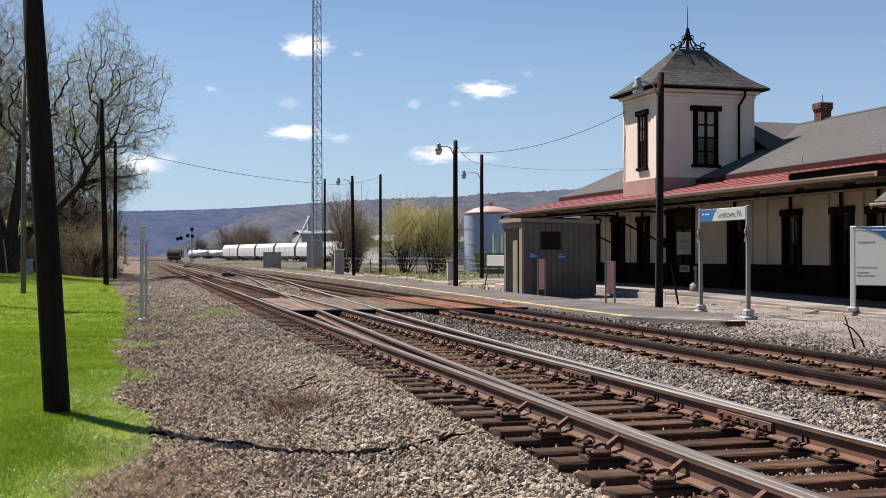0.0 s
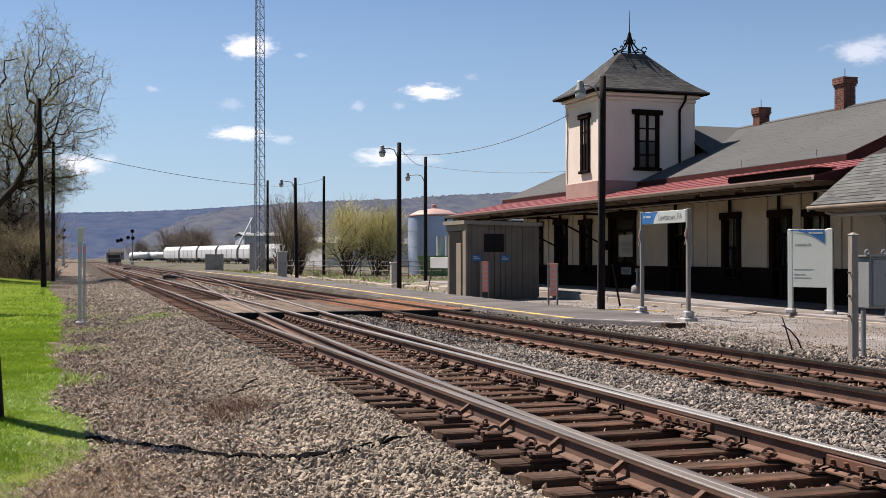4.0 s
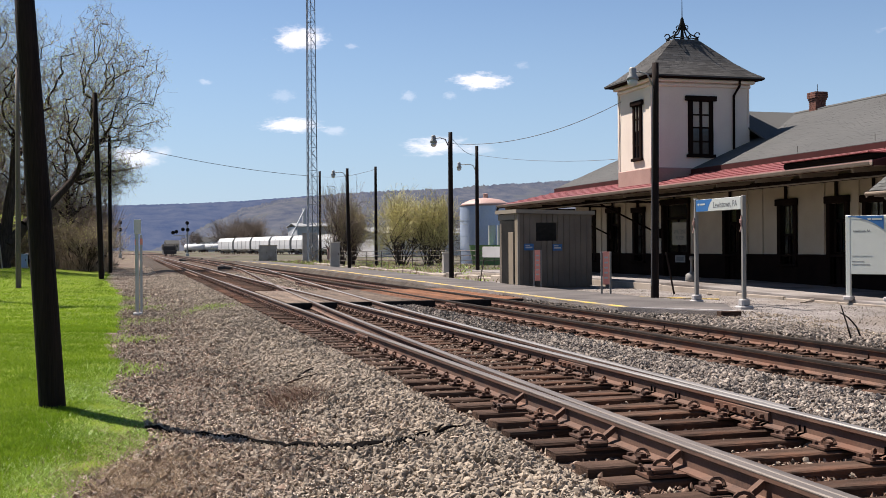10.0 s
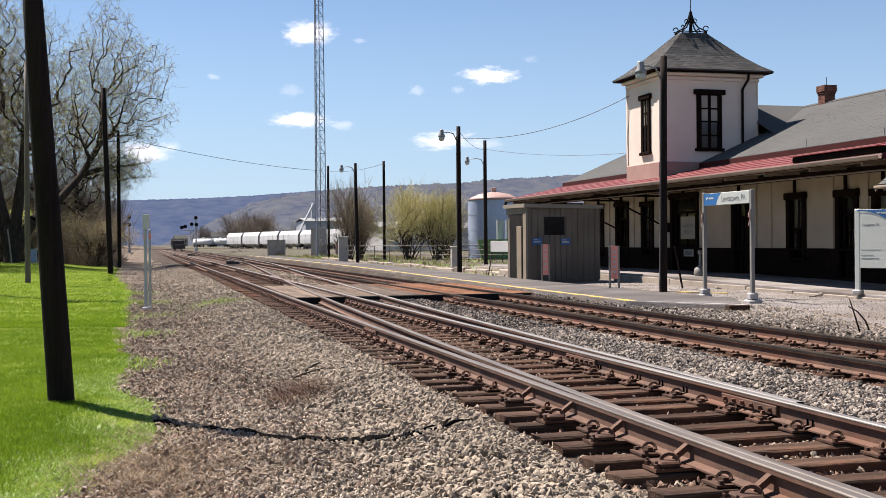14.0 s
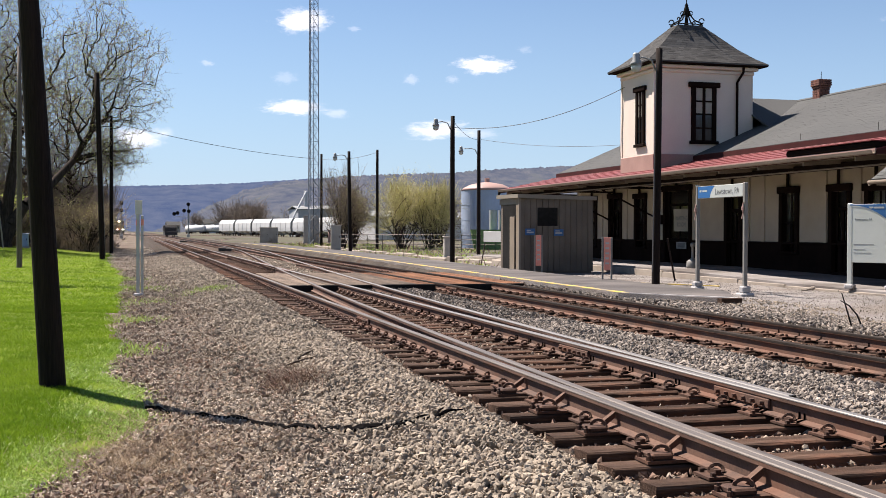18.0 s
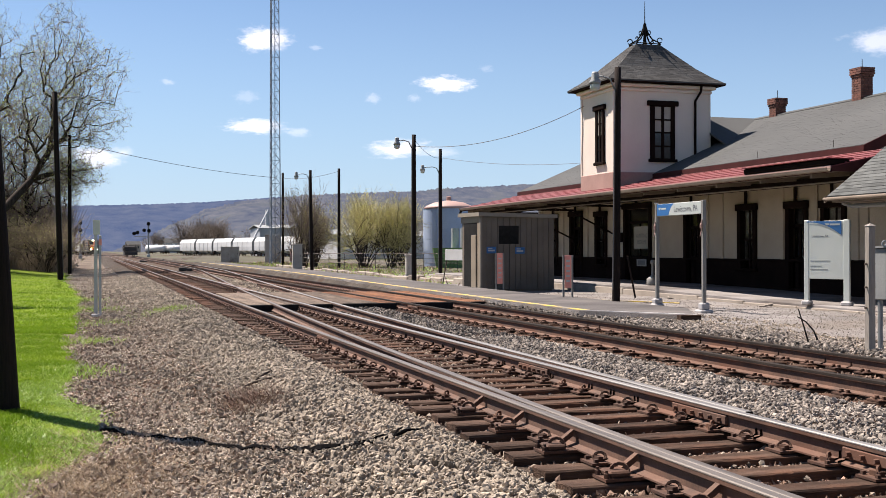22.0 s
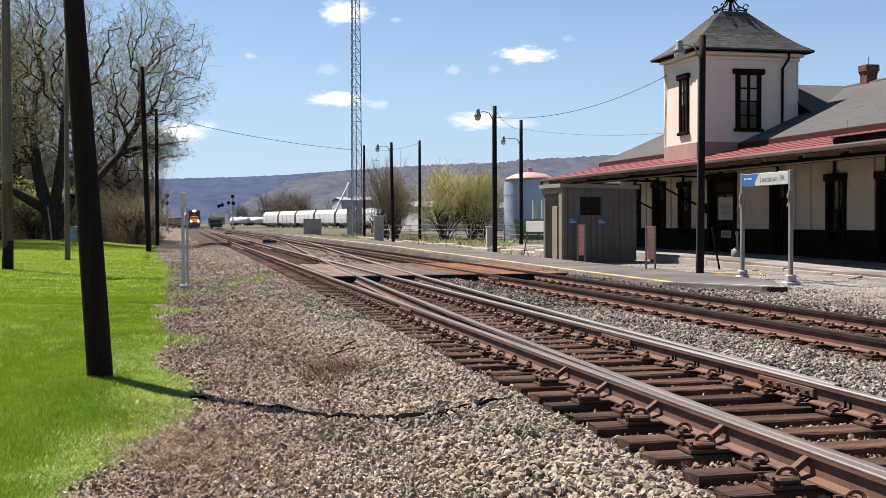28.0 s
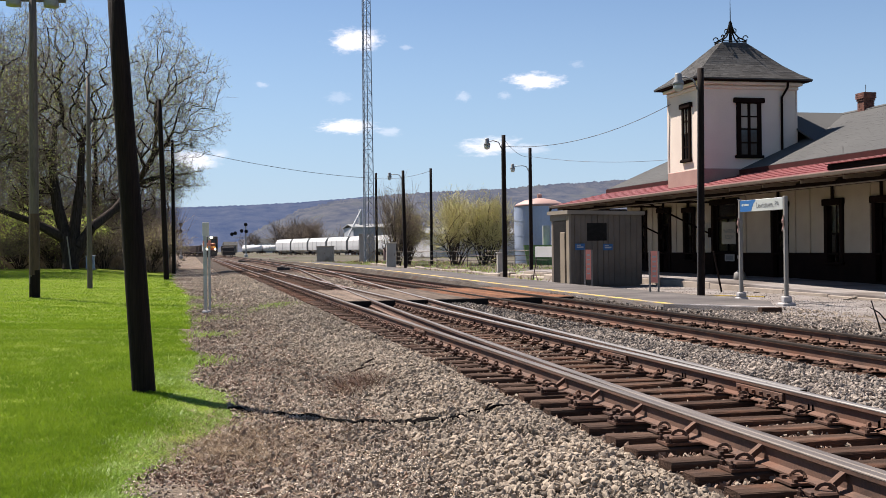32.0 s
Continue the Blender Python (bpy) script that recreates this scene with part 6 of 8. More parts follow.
def railing():
    s = thing("pipe_railing", "grey pipe railing behind the platform", "railing")
    a, b = Vector((14.2, 80, 0)), Vector((27, 68, 0))
    for k in range(15):
        q = a.lerp(b, k / 14)
        part("post", Geo().tube([q + Vector((0, 0, -0.2)), q + Vector((0, 0, 1.1))], 0.022, 6), ["iron"], s)
    for z in (0.45, 0.78, 1.1):
        part("rail", Geo().tube([a + Vector((0, 0, z)), b + Vector((0, 0, z))], 0.018, 6), ["iron"], s)


def low_wall():
    s = thing("edging_wall", "low crumbling concrete edging behind the platform", "low wall")
    r = random.Random(5)
    for k in range(30):
        y = 39 + k * 1.75
        part("block", Geo().box(14.3 + r.uniform(-0.03, 0.03), y, -0.3, 14.6 + r.uniform(-0.03, 0.03), y + 1.70, 0.14 + r.uniform(-0.09, 0.05), bevel=0.04), ["tan_concrete"], s)


def rubble():
    r = random.Random(2)
    for x, y, z, k in ((15.75, 23.7, -0.03, 0.09), (15.6, 23.75, -0.06, 0.06), (15.8, 28.6, -0.06, 0.08)):
        g = Geo()
        for i in range(4):
            g.box(-k * r.uniform(0.4, 1), -k * r.uniform(0.4, 0.8), 0, k * r.uniform(0.4, 1), k * r.uniform(0.4, 0.8), k * r.uniform(0.4, 0.9), m=Matrix.Translation((r.uniform(-k, k), r.uniform(-k, k), -0.02)) @ Matrix.Rotation(r.uniform(0, 3), 4, 'Z'), bevel=0.02)
        ob = solid("concrete_lump", g, ["tan_concrete"], "broken lump of concrete lying on the gravel", "rubble")
        ob.location = (x, y, z)


def leaning_stake():
    s = thing("leaning_stake", "thin pale stake leaning beside the old tree", "stake", "", (-8.35, 80.0, 0.05))
    part("stake", Geo().tube([(0, 0, -0.2), (-0.12, 0, 1.2), (-0.26, 0, 2.4)], [0.055, 0.05, 0.045], 7), ["weathered_post"], s)


leaning_stake()
white_board()
junction_post()
dead_stalks()
mile_posts()
ashtray()
leaning_pole()
railing()
low_wall()
rubble()



def shadow_line():
    """A black cable shape carrying on the pole's shadow across the path and up the ballast, frayed at its end."""
    line = [(0.10, 11.06), (0.49, 10.64), (0.86, 10.30), (1.20, 9.66), (1.45, 9.19), (1.53, 9.0), (1.68, 8.78), (1.84, 8.62), (2.02, 8.55), (2.15, 8.55), (2.45, 8.69)]
    girth = [0.026, 0.021, 0.021, 0.023, 0.026, 0.032, 0.040, 0.043, 0.034, 0.020, 0.006]
    r = random.Random(8)
    pts, thick = [], []
    for k in range(4 * (len(line) - 1) + 1):
        i, f = min(len(line) - 2, k // 4), k / 4 - min(len(line) - 2, k // 4)
        x, y = (line[i][j] + (line[i + 1][j] - line[i][j]) * f + r.gauss(0, 0.012) for j in (0, 1))
        pts.append((x, y, ground_z(x, y) + 0.016 + r.gauss(0, 0.007)))
        thick.append((girth[i] + (girth[i + 1] - girth[i]) * f) * r.uniform(0.65, 1.35))
    ob = thing("discarded_cable", "black cable shape laid along the pole's cast shadow, frayed at the end", "cable")
    part("cable", Geo().tube(pts, thick, 7), ["shadow_black"], ob)
    for k in range(7):
        a = Vector(pts[-3 - 4 * (k % 3)])
        b = a + Vector((r.uniform(0.0, 0.28), r.uniform(-0.02, 0.16), r.uniform(0.01, 0.05)))
        part("strand", Geo().tube([a, a.lerp(b, 0.5) + Vector((0, 0, 0.02)), b], [0.012, 0.010, 0.005], 5), ["shadow_black"], ob)


shadow_line()


def fallen_sticks():
    r = random.Random(31)
    for x, y, ln, a in ((1.74, 13.1, 0.5, 0.5), (1.88, 13.35, 0.42, 0.9), (1.66, 13.0, 0.3, 0.2)):
        ob = thing("fallen_stick", "broken grey-brown stick lying on the ballast", "stick", "fallen sticks", (x, y, ground_z(x, y) + 0.025))
        end = Vector((math.cos(a) * ln, math.sin(a) * ln, 0.05))
        part("branch", Geo().tube([(0, 0, 0), end * 0.5 + Vector((0, 0.02, 0.03)), end], [0.016, 0.013, 0.006], 6), ["bark"], ob, "", True)
        part("twig", Geo().tube([end * 0.5 + Vector((0, 0.02, 0.03)), end * 0.7 + Vector((0.04, -0.06, 0.06))], [0.008, 0.004], 5), ["bark"], ob)


fallen_sticks()
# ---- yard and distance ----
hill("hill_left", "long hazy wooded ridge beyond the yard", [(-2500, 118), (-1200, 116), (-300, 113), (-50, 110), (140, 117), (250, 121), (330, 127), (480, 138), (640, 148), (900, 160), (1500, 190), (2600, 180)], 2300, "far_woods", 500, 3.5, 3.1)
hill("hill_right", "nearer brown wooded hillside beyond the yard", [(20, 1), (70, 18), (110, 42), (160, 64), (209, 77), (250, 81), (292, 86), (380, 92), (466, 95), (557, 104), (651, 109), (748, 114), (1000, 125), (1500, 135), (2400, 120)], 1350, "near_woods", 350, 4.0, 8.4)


def lattice_tower(x, y, h, w0, w1):
    t = thing("lattice_mast", "tall slender grey steel lattice radio mast", "radio mast", "", (x, y, 0))
    n = int(h / 1.15)
    def ring(f):
        w = w0 + (w1 - w0) * f
        return [Vector((w * math.cos(a) * 0.577, w * math.sin(a) * 0.577, h * f)) for a in (math.pi / 2 + 0.5, math.pi * 7 / 6 + 0.5, math.pi * 11 / 6 + 0.5)]
    lo, hi = ring(0), ring(1)
    for k in range(3):
        part("leg", Geo().tube([lo[k], hi[k]], [0.05, 0.04], 6), ["lattice"], t)
    for i in range(n):
        a, b = ring(i / n), ring((i + 1) / n)
        for k in range(3):
            j = (k + 1) % 3
            g = Geo().beam(a[k], b[j], 0.03, 0.03).beam(a[j], b[k], 0.03, 0.03).beam(b[k], b[j], 0.03, 0.03)
            part("brace", g, ["lattice"], t)
    part("feeder", Geo().tube([(0.1, -0.1, 0), (0.1, -0.1, h)], 0.04, 5), ["wire"], t)
    return t


lattice_tower(17.5, 113, 52, 1.18, 0.62)


def hopper_car(mat):
    c = thing("hopper_wagon", "white covered hopper wagon with curved ribbed sides", "railway wagon", "white hopper wagons in the yard")
    L, W = 14.5, 3.1
    body = Geo()
    prof = [(-W / 2, 1.3), (-W / 2 - 0.05, 2.2), (-W / 2, 3.4), (-W / 2 + 0.4, 4.1), (-0.9, 4.35), (0.9, 4.35), (W / 2 - 0.4, 4.1), (W / 2, 3.4), (W / 2 + 0.05, 2.2), (W / 2, 1.3)]
    body.sweep(prof, [(0, -L / 2, 0), (0, L / 2, 0)])
    part("body", body, [mat], c)
    for k in range(5):
        y = -L / 2 + L * k / 4
        part("rib", Geo().sweep([(a * 1.02, b * 1.005) for a, b in prof], [(0, y - 0.07, 0), (0, y + 0.07, 0)]), ["grey_steel"], c)
    for k in range(3):
        y = -L / 3.1 + k * L / 3.1
        part("outlet", Geo().add([(-1.4, y - 1.9, 1.3), (1.4, y - 1.9, 1.3), (1.4, y + 1.9, 1.3), (-1.4, y + 1.9, 1.3), (-0.4, y - 0.4, 0.5), (0.4, y - 0.4, 0.5), (0.4, y + 0.4, 0.5), (-0.4, y + 0.4, 0.5)],
                                 [(0, 4, 5, 1), (1, 5, 6, 2), (2, 6, 7, 3), (3, 7, 4, 0), (7, 6, 5, 4)]), [mat], c)
    part("roof_walk", Geo().box(-0.35, -L / 2, 4.38, 0.35, L / 2, 4.45), ["grey_steel"], c)
    for y in (-L / 2 - 0.6, L / 2):
        part("end_sill", Geo().box(-1.4, y, 0.95, 1.4, y + 0.6, 1.3), ["car_dark"], c)
    bogies(c, L * 0.38)
    return c


def bogies(c, at, r=0.46):
    for s in (-1, 1):
        b = part("bogie", Geo().box(-1.05, s * at - 1.3, 0.42, -0.85, s * at + 1.3, 0.75).box(0.85, s * at - 1.3, 0.42, 1.05, s * at + 1.3, 0.75).box(-0.9, s * at - 0.2, 0.4, 0.9, s * at + 0.2, 0.9), ["car_dark"], c)
        for dy in (-0.88, 0.88):
            part("wheelset", Geo().tube([(-0.80, s * at + dy, r), (-0.68, s * at + dy, r)], r, 12).tube([(0.68, s * at + dy, r), (0.80, s * at + dy, r)], r, 12).tube([(-0.7, s * at + dy, r), (0.7, s * at + dy, r)], 0.08, 6), ["rail_side"], b)


first = hopper_car("hopper")
p0, p1 = Vector((25.2, 325, 0)), Vector((38.5, 258, 0))
step_v = (p1 - p0).normalized()
turn = math.degrees(math.atan2(-step_v.x, step_v.y))
first.matrix_basis = pose(*(p0 + step_v * 7), 0, 0, turn)
for k in range(1, 13):
    copy_thing(first, pose(*(p0 + step_v * (7 + 15.9 * k)), 0, 0, turn))
siding = thing("siding_track", "overgrown yard siding under the hopper wagons", "railway track")
for s in (-0.75, 0.75):
    a, b = p0 - step_v * 60, p0 + step_v * 230
    part("rail", Geo().beam(a + Vector((s, 0, -0.09)), b + Vector((s, 0, -0.09)), 0.07, 0.18), ["rail_side"], siding)


def tank_wagon(x, y, rz):
    c = thing("tank_wagon", "white tank wagon standing in the yard", "railway wagon", "white tank wagons", (x, y, 0), rz)
    part("tank", Geo().tube([(0, -7.0, 2.3), (0, -6.6, 2.3), (0, 6.6, 2.3), (0, 7.0, 2.3)], [0.8, 1.45, 1.45, 0.8], 20), ["tank_car"], c, "", True)
    part("dome", Geo().lathe([(0.6, 3.6), (0.6, 4.1), (0.3, 4.2)], 12), ["tank_car"], c)
    part("frame", Geo().box(-1.2, -7.4, 0.85, 1.2, 7.4, 1.05), ["car_dark"], c)
    bogies(c, 5.3)


tank_wagon(26.5, 500, 30)
tank_wagon(33.0, 492, 30)


def parked_wagon():
    c = thing("maintenance_wagon", "dark loaded maintenance wagon parked on the platform track", "railway wagon", "", (T2[0] + 0.75, 268, 0))
    part("deck", Geo().box(-1.5, -7, 0.95, 1.5, 7, 1.25, bevel=0.04), ["car_dark"], c)
    part("underframe", Geo().box(-1.4, -7.0, 0.30, 1.4, 7.0, 0.95, bevel=0.05), ["car_dark"], c)
    r = random.Random(3)
    for k in range(9):
        y = -6 + k * 1.4
        part("load", Geo().box(-1.6 + r.uniform(0, 0.4), y, 1.25, 1.6 - r.uniform(0, 0.6), y + 1.2, 1.9 + r.uniform(0, 0.8), bevel=0.08), ["car_dark"], c)
    for s in (-1, 1):
        part("stake", Geo().box(s * 1.45 - 0.05, -7, 1.25, s * 1.45 + 0.05, -6.9, 2.5), ["iron"], c)
    bogies(c, 5)


parked_wagon()


def signal_mast(x, y, h, heads, label):
    s = thing("signal_mast", label, "railway signal", "railway signals", (x, y, 0))
    part("mast", Geo().tube([(0, 0, -0.3), (0, 0, h)], 0.13, 8), ["grey_steel"], s)
    part("base", Geo().box(-0.35, -0.35, -0.3, 0.35, 0.35, 0.5, bevel=0.03), ["galvanised"], s)
    part("ladder", Geo().beam((-0.2, 0.25, 0.2), (-0.2, 0.15, h), 0.03, 0.03).beam((0.2, 0.25, 0.2), (0.2, 0.15, h), 0.03, 0.03), ["galvanised"], s)
    for dx, z in heads:
        hd = part("head", Geo().tube([(dx, -0.16, z), (dx, -0.10, z)], 0.40, 18), ["signal_black"], s, "round black signal head")
        for k in range(3):
            a = math.pi / 2 + k * math.pi * 2 / 3
            part("visor", Geo().tube([(dx + 0.2 * math.cos(a), -0.45, z + 0.2 * math.sin(a)), (dx + 0.2 * math.cos(a), -0.16, z + 0.2 * math.sin(a))], 0.10, 8), ["signal_black"], hd)
    if any(abs(dx) > 1 for dx, z in heads):
        part("bracket", Geo().box(min(d for d, z in heads), -0.06, heads[-1][1] - 0.7, 0.2, 0.06, heads[-1][1] - 0.58), ["galvanised"], s)
    return s


signal_mast(-2.3, 240, 7.3, [(0, 7.0), (0.0, 5.5), (-0.8, 5.6)], "lineside signal mast with round black heads")
signal_mast(11.6, 250, 7.4, [(0, 7.1), (0.1, 5.6), (-0.9, 5.7), (-2.3, 5.2), (-3.0, 5.0)], "bracket signal with several round black heads")


def storage_tank(x, y, r, h, dome, mat, label, n=28):
    t = thing("storage_tank", label, "storage tank", "storage tanks", (x, y, -0.3))
    part("shell", Geo().lathe([(r, 0), (r, h)], 2 * n), [mat], t)
    if dome:
        part("dome", Geo().lathe([(r * 1.015, h), (r * 0.9, h + dome * 0.35), (r * 0.6, h + dome * 0.75), (r * 0.12, h + dome)], n), ["tank_dome"], t, "faded pinkish dome", True)
        part("vent", Geo().lathe([(r * 0.1, h + dome), (r * 0.1, h + dome + 0.35), (0.02, h + dome + 0.4)], 10), ["tank_dome"], t)
    for k in range(1, 4):
        part("hoop", Geo().lathe([(r * 1.008, h * k / 4), (r * 1.008, h * k / 4 + 0.06)], n), [mat], t)
    return t


storage_tank(29.8, 93.5, 2.25, 5.2, 0.75, "tank_blue", "pale blue storage tank with a faded pink dome")
storage_tank(33.2, 88, 1.35, 4.3, 0, "tank_blue", "smaller pale blue storage tank")
for dx in (0, 0.75):
    storage_tank(27.45 + dx, 84.5, 0.30, 3.35, 0, "tin", "slim pale upright vessel beside the tank", 12)
dump = thing("refuse_skip", "faded green steel refuse skip", "skip", "", (28.3, 83.5, -0.25), -15)
part("body", Geo().add([(-2.6, -0.9, 0.1), (2.6, -0.9, 0.1), (2.6, 0.9, 0.1), (-2.6, 0.9, 0.1), (-2.9, -1.05, 1.75), (2.9, -1.05, 1.75), (2.9, 1.05, 1.75), (-2.9, 1.05, 1.75)], [(3, 2, 1, 0), (0, 1, 5, 4), (1, 2, 6, 5), (2, 3, 7, 6), (3, 0, 4, 7), (4, 5, 6, 7)]), ["green_paint"], dump)
for k in range(6):
    part("rib", Geo().box(-2.5 + k, -1.08, 0.1, -2.4 + k, -0.92, 1.75), ["green_paint"], dump)


def feed_mill():
    b = thing("mill_building", "pale metal mill building behind the hopper wagons", "industrial building", "", (45, 290, 0), 4)
    part("wall", Geo().box(-5, -6, 0, 12, 6, 7.0), ["tin"], b)
    part("roof", Geo().slab([(-5.4, -6.4, 7.0), (12.4, -6.4, 7.0), (12.4, 0, 7.9), (-5.4, 0, 7.9)], 0.2).slab([(-5.4, 0, 7.9), (12.4, 0, 7.9), (12.4, 6.4, 7.0), (-5.4, 6.4, 7.0)], 0.2), ["grey_steel"], b)
    for k in range(7):
        part("panel_rib", Geo().box(-5 + k * 2.8, -6.1, 0, -4.85 + k * 2.8, -5.98, 6.9), ["tin"], b)
    part("leg_tower", Geo().box(-2.4, -1, 7.0, -1.6, -0.2, 11.8), ["tin"], b, "narrow elevator tower")
    part("chute", Geo().tube([(-2, -1.5, 11.6), (-6.6, -6.5, 4.6)], 0.24, 8), ["tin"], b, "slanting metal chute")
    w = thing("warehouse", "long pale warehouse with a white front beyond the shrubs", "industrial building", "", (44, 175, 0), 12)
    part("wall", Geo().box(-10, -6, 0, 20, 6, 3.6), ["white_paint"], w)
    part("roof", Geo().slab([(-10.3, -6.3, 3.6), (20.3, -6.3, 3.6), (20.3, 0, 4.6), (-10.3, 0, 4.6)], 0.15).slab([(-10.3, 0, 4.6), (20.3, 0, 4.6), (20.3, 6.3, 3.6), (-10.3, 6.3, 3.6)], 0.15), ["grey_steel"], w)
    for k in range(6):
        part("door", Geo().box(-8 + k * 4.4, -6.06, 0, -5.4 + k * 4.4, -5.98, 2.8), ["galvanised"], w)


feed_mill()


def house(x, y, w, h, mat, rz):
    b = thing("house", "small pale far-off house with a grey gable roof", "house", "houses across the valley", (x, y, 0), rz)
    part("wall", Geo().box(-w / 2, -4, 0, w / 2, 4, h), [mat], b)
    part("roof", Geo().add([(-w / 2 - 0.4, -4.4, h), (w / 2 + 0.4, -4.4, h), (w / 2 + 0.4, 4.4, h), (-w / 2 - 0.4, 4.4, h), (-w / 2 - 0.4, 0, h + 2.6), (w / 2 + 0.4, 0, h + 2.6)], [(0, 1, 5, 4), (2, 3, 4, 5), (3, 0, 4), (1, 2, 5), (3, 2, 1, 0)]), ["shingle"], b)
    for k in range(3):
        part("window", Geo().box(-w / 2 + w * (k + 0.3) / 3, -4.05, h * 0.5, -w / 2 + w * (k + 0.62) / 3, -3.98, h * 0.8), ["loco_glass"], b)


for x, y, w, h, mt, rz in ((44, 690, 9, 6, "white_paint", 20), (58, 720, 12, 7, "tin", 5), (30, 900, 10, 6, "cream_wall", 10)):
    house(x, y, w, h, mt, rz)


def switch_gear(x, y):
    s = thing("switch_stand", "low dark switch machine between the tracks", "switch machine", "switch machines", (x, y, -0.2))
    part("motor", Geo().box(-0.35, -0.3, 0.02, 0.20, 0.3, 0.30, bevel=0.05), ["car_dark"], s)
    part("gearbox", Geo().box(0.20, -0.22, 0.02, 0.60, 0.22, 0.24, bevel=0.04), ["car_dark"], s)
    part("rod", Geo().tube([(0.58, 0, 0.10), (1.8, 0, 0.1)], 0.03, 6), ["iron"], s)


for x, y in ((6.4, 84), (10.3, 118), (11.4, 92), (6.2, 150), (9.9, 165)):
    switch_gear(x, y)



def yard_track(points):
    t = thing("yard_track", "rusty yard siding on dark ties beside the platform", "railway track", "yard sidings")
    pts = [Vector(p) for p in points]
    for s in (-0.75, 0.75):
        part("rail", Geo().sweep(RAIL, [(p.x + s, p.y, -0.02) for p in pts]), ["rail_side"], t)
    row, r = Geo(), random.Random(6)
    for a, b in zip(pts, pts[1:]):
        n = int((b - a).length / 0.6)
        for k in range(n):
            q = a.lerp(b, k / n)
            row.box(q.x - 1.3 + r.uniform(-0.06, 0.06), q.y - 0.11, -0.33, q.x + 1.3 + r.uniform(-0.06, 0.06), q.y + 0.11, -0.16)
    tagged(part("tie_row", row, ["tie"], t), kind="stuff")


yard_track([(8.4, 118, 0), (9.6, 140, 0), (11.6, 165, 0), (14.0, 200, 0), (17.0, 250, 0), (19.5, 300, 0), (21.0, 360, 0)])
yard_track([(11.6, 165, 0), (13.2, 180, 0), (17.4, 210, 0), (22.0, 250, 0), (24.5, 290, 0), (25.2, 325, 0)])
# ---- clouds ----
def cloud_material():
    m = bpy.data.materials.new("cloud")
    m.use_nodes = True
    n, l = m.node_tree.nodes, m.node_tree.links
    n.remove(n["Principled BSDF"])
    out = n["Material Output"]
    tc, info = n.new("ShaderNodeTexCoord"), n.new("ShaderNodeObjectInfo")
    mp = n.new("ShaderNodeMapping")
    mp.inputs["Location"].default_value = (-1, -1, 0)
    mp.inputs["Scale"].default_value = (2, 2, 0)
    l.new(tc.outputs["Generated"], mp.inputs[0])
    ln = n.new("ShaderNodeVectorMath")
    ln.operation = 'LENGTH'
    l.new(mp.outputs[0], ln.inputs[0])
    nz = n.new("ShaderNodeTexNoise")
    nz.noise_dimensions = '4D'
    nz.inputs["Scale"].default_value, nz.inputs["Detail"].default_value, nz.inputs["Roughness"].default_value = 2.2, 10, 0.66
    l.new(mp.outputs[0], nz.inputs["Vector"])
    w = n.new("ShaderNodeMath")
    w.operation = 'MULTIPLY'
    w.inputs[1].default_value = 37
    l.new(info.outputs["Random"], w.inputs[0])
    l.new(w.outputs[0], nz.inputs["W"])
    sub = n.new("ShaderNodeMath")
    sub.operation = 'MULTIPLY_ADD'
    l.new(ln.outputs["Value"], sub.inputs[0])
    sub.inputs[1].default_value = -0.62
    l.new(nz.outputs[0], sub.inputs[2])
    edge = n.new("ShaderNodeMapRange")
    edge.interpolation_type = 'SMOOTHSTEP'
    edge.inputs[1].default_value, edge.inputs[2].default_value = -0.02, 0.42
    l.new(sub.outputs[0], edge.inputs[0])
    em, tr, mix = n.new("ShaderNodeEmission"), n.new("ShaderNodeBsdfTransparent"), n.new("ShaderNodeMixShader")
    em.inputs["Color"].default_value = (1.0, 0.97, 0.98, 1)
    em.inputs["Strength"].default_value = 0.64
    thin = n.new("ShaderNodeMath")
    thin.operation = 'MULTIPLY'
    l.new(edge.outputs[0], thin.inputs[0])
    l.new(info.outputs["Alpha"], thin.inputs[1])
    l.new(thin.outputs[0], mix.inputs[0])
    l.new(tr.outputs[0], mix.inputs[1])
    l.new(em.outputs[0], mix.inputs[2])
    l.new(mix.outputs[0], out.inputs["Surface"])
    return m


M["cloud"] = cloud_material()
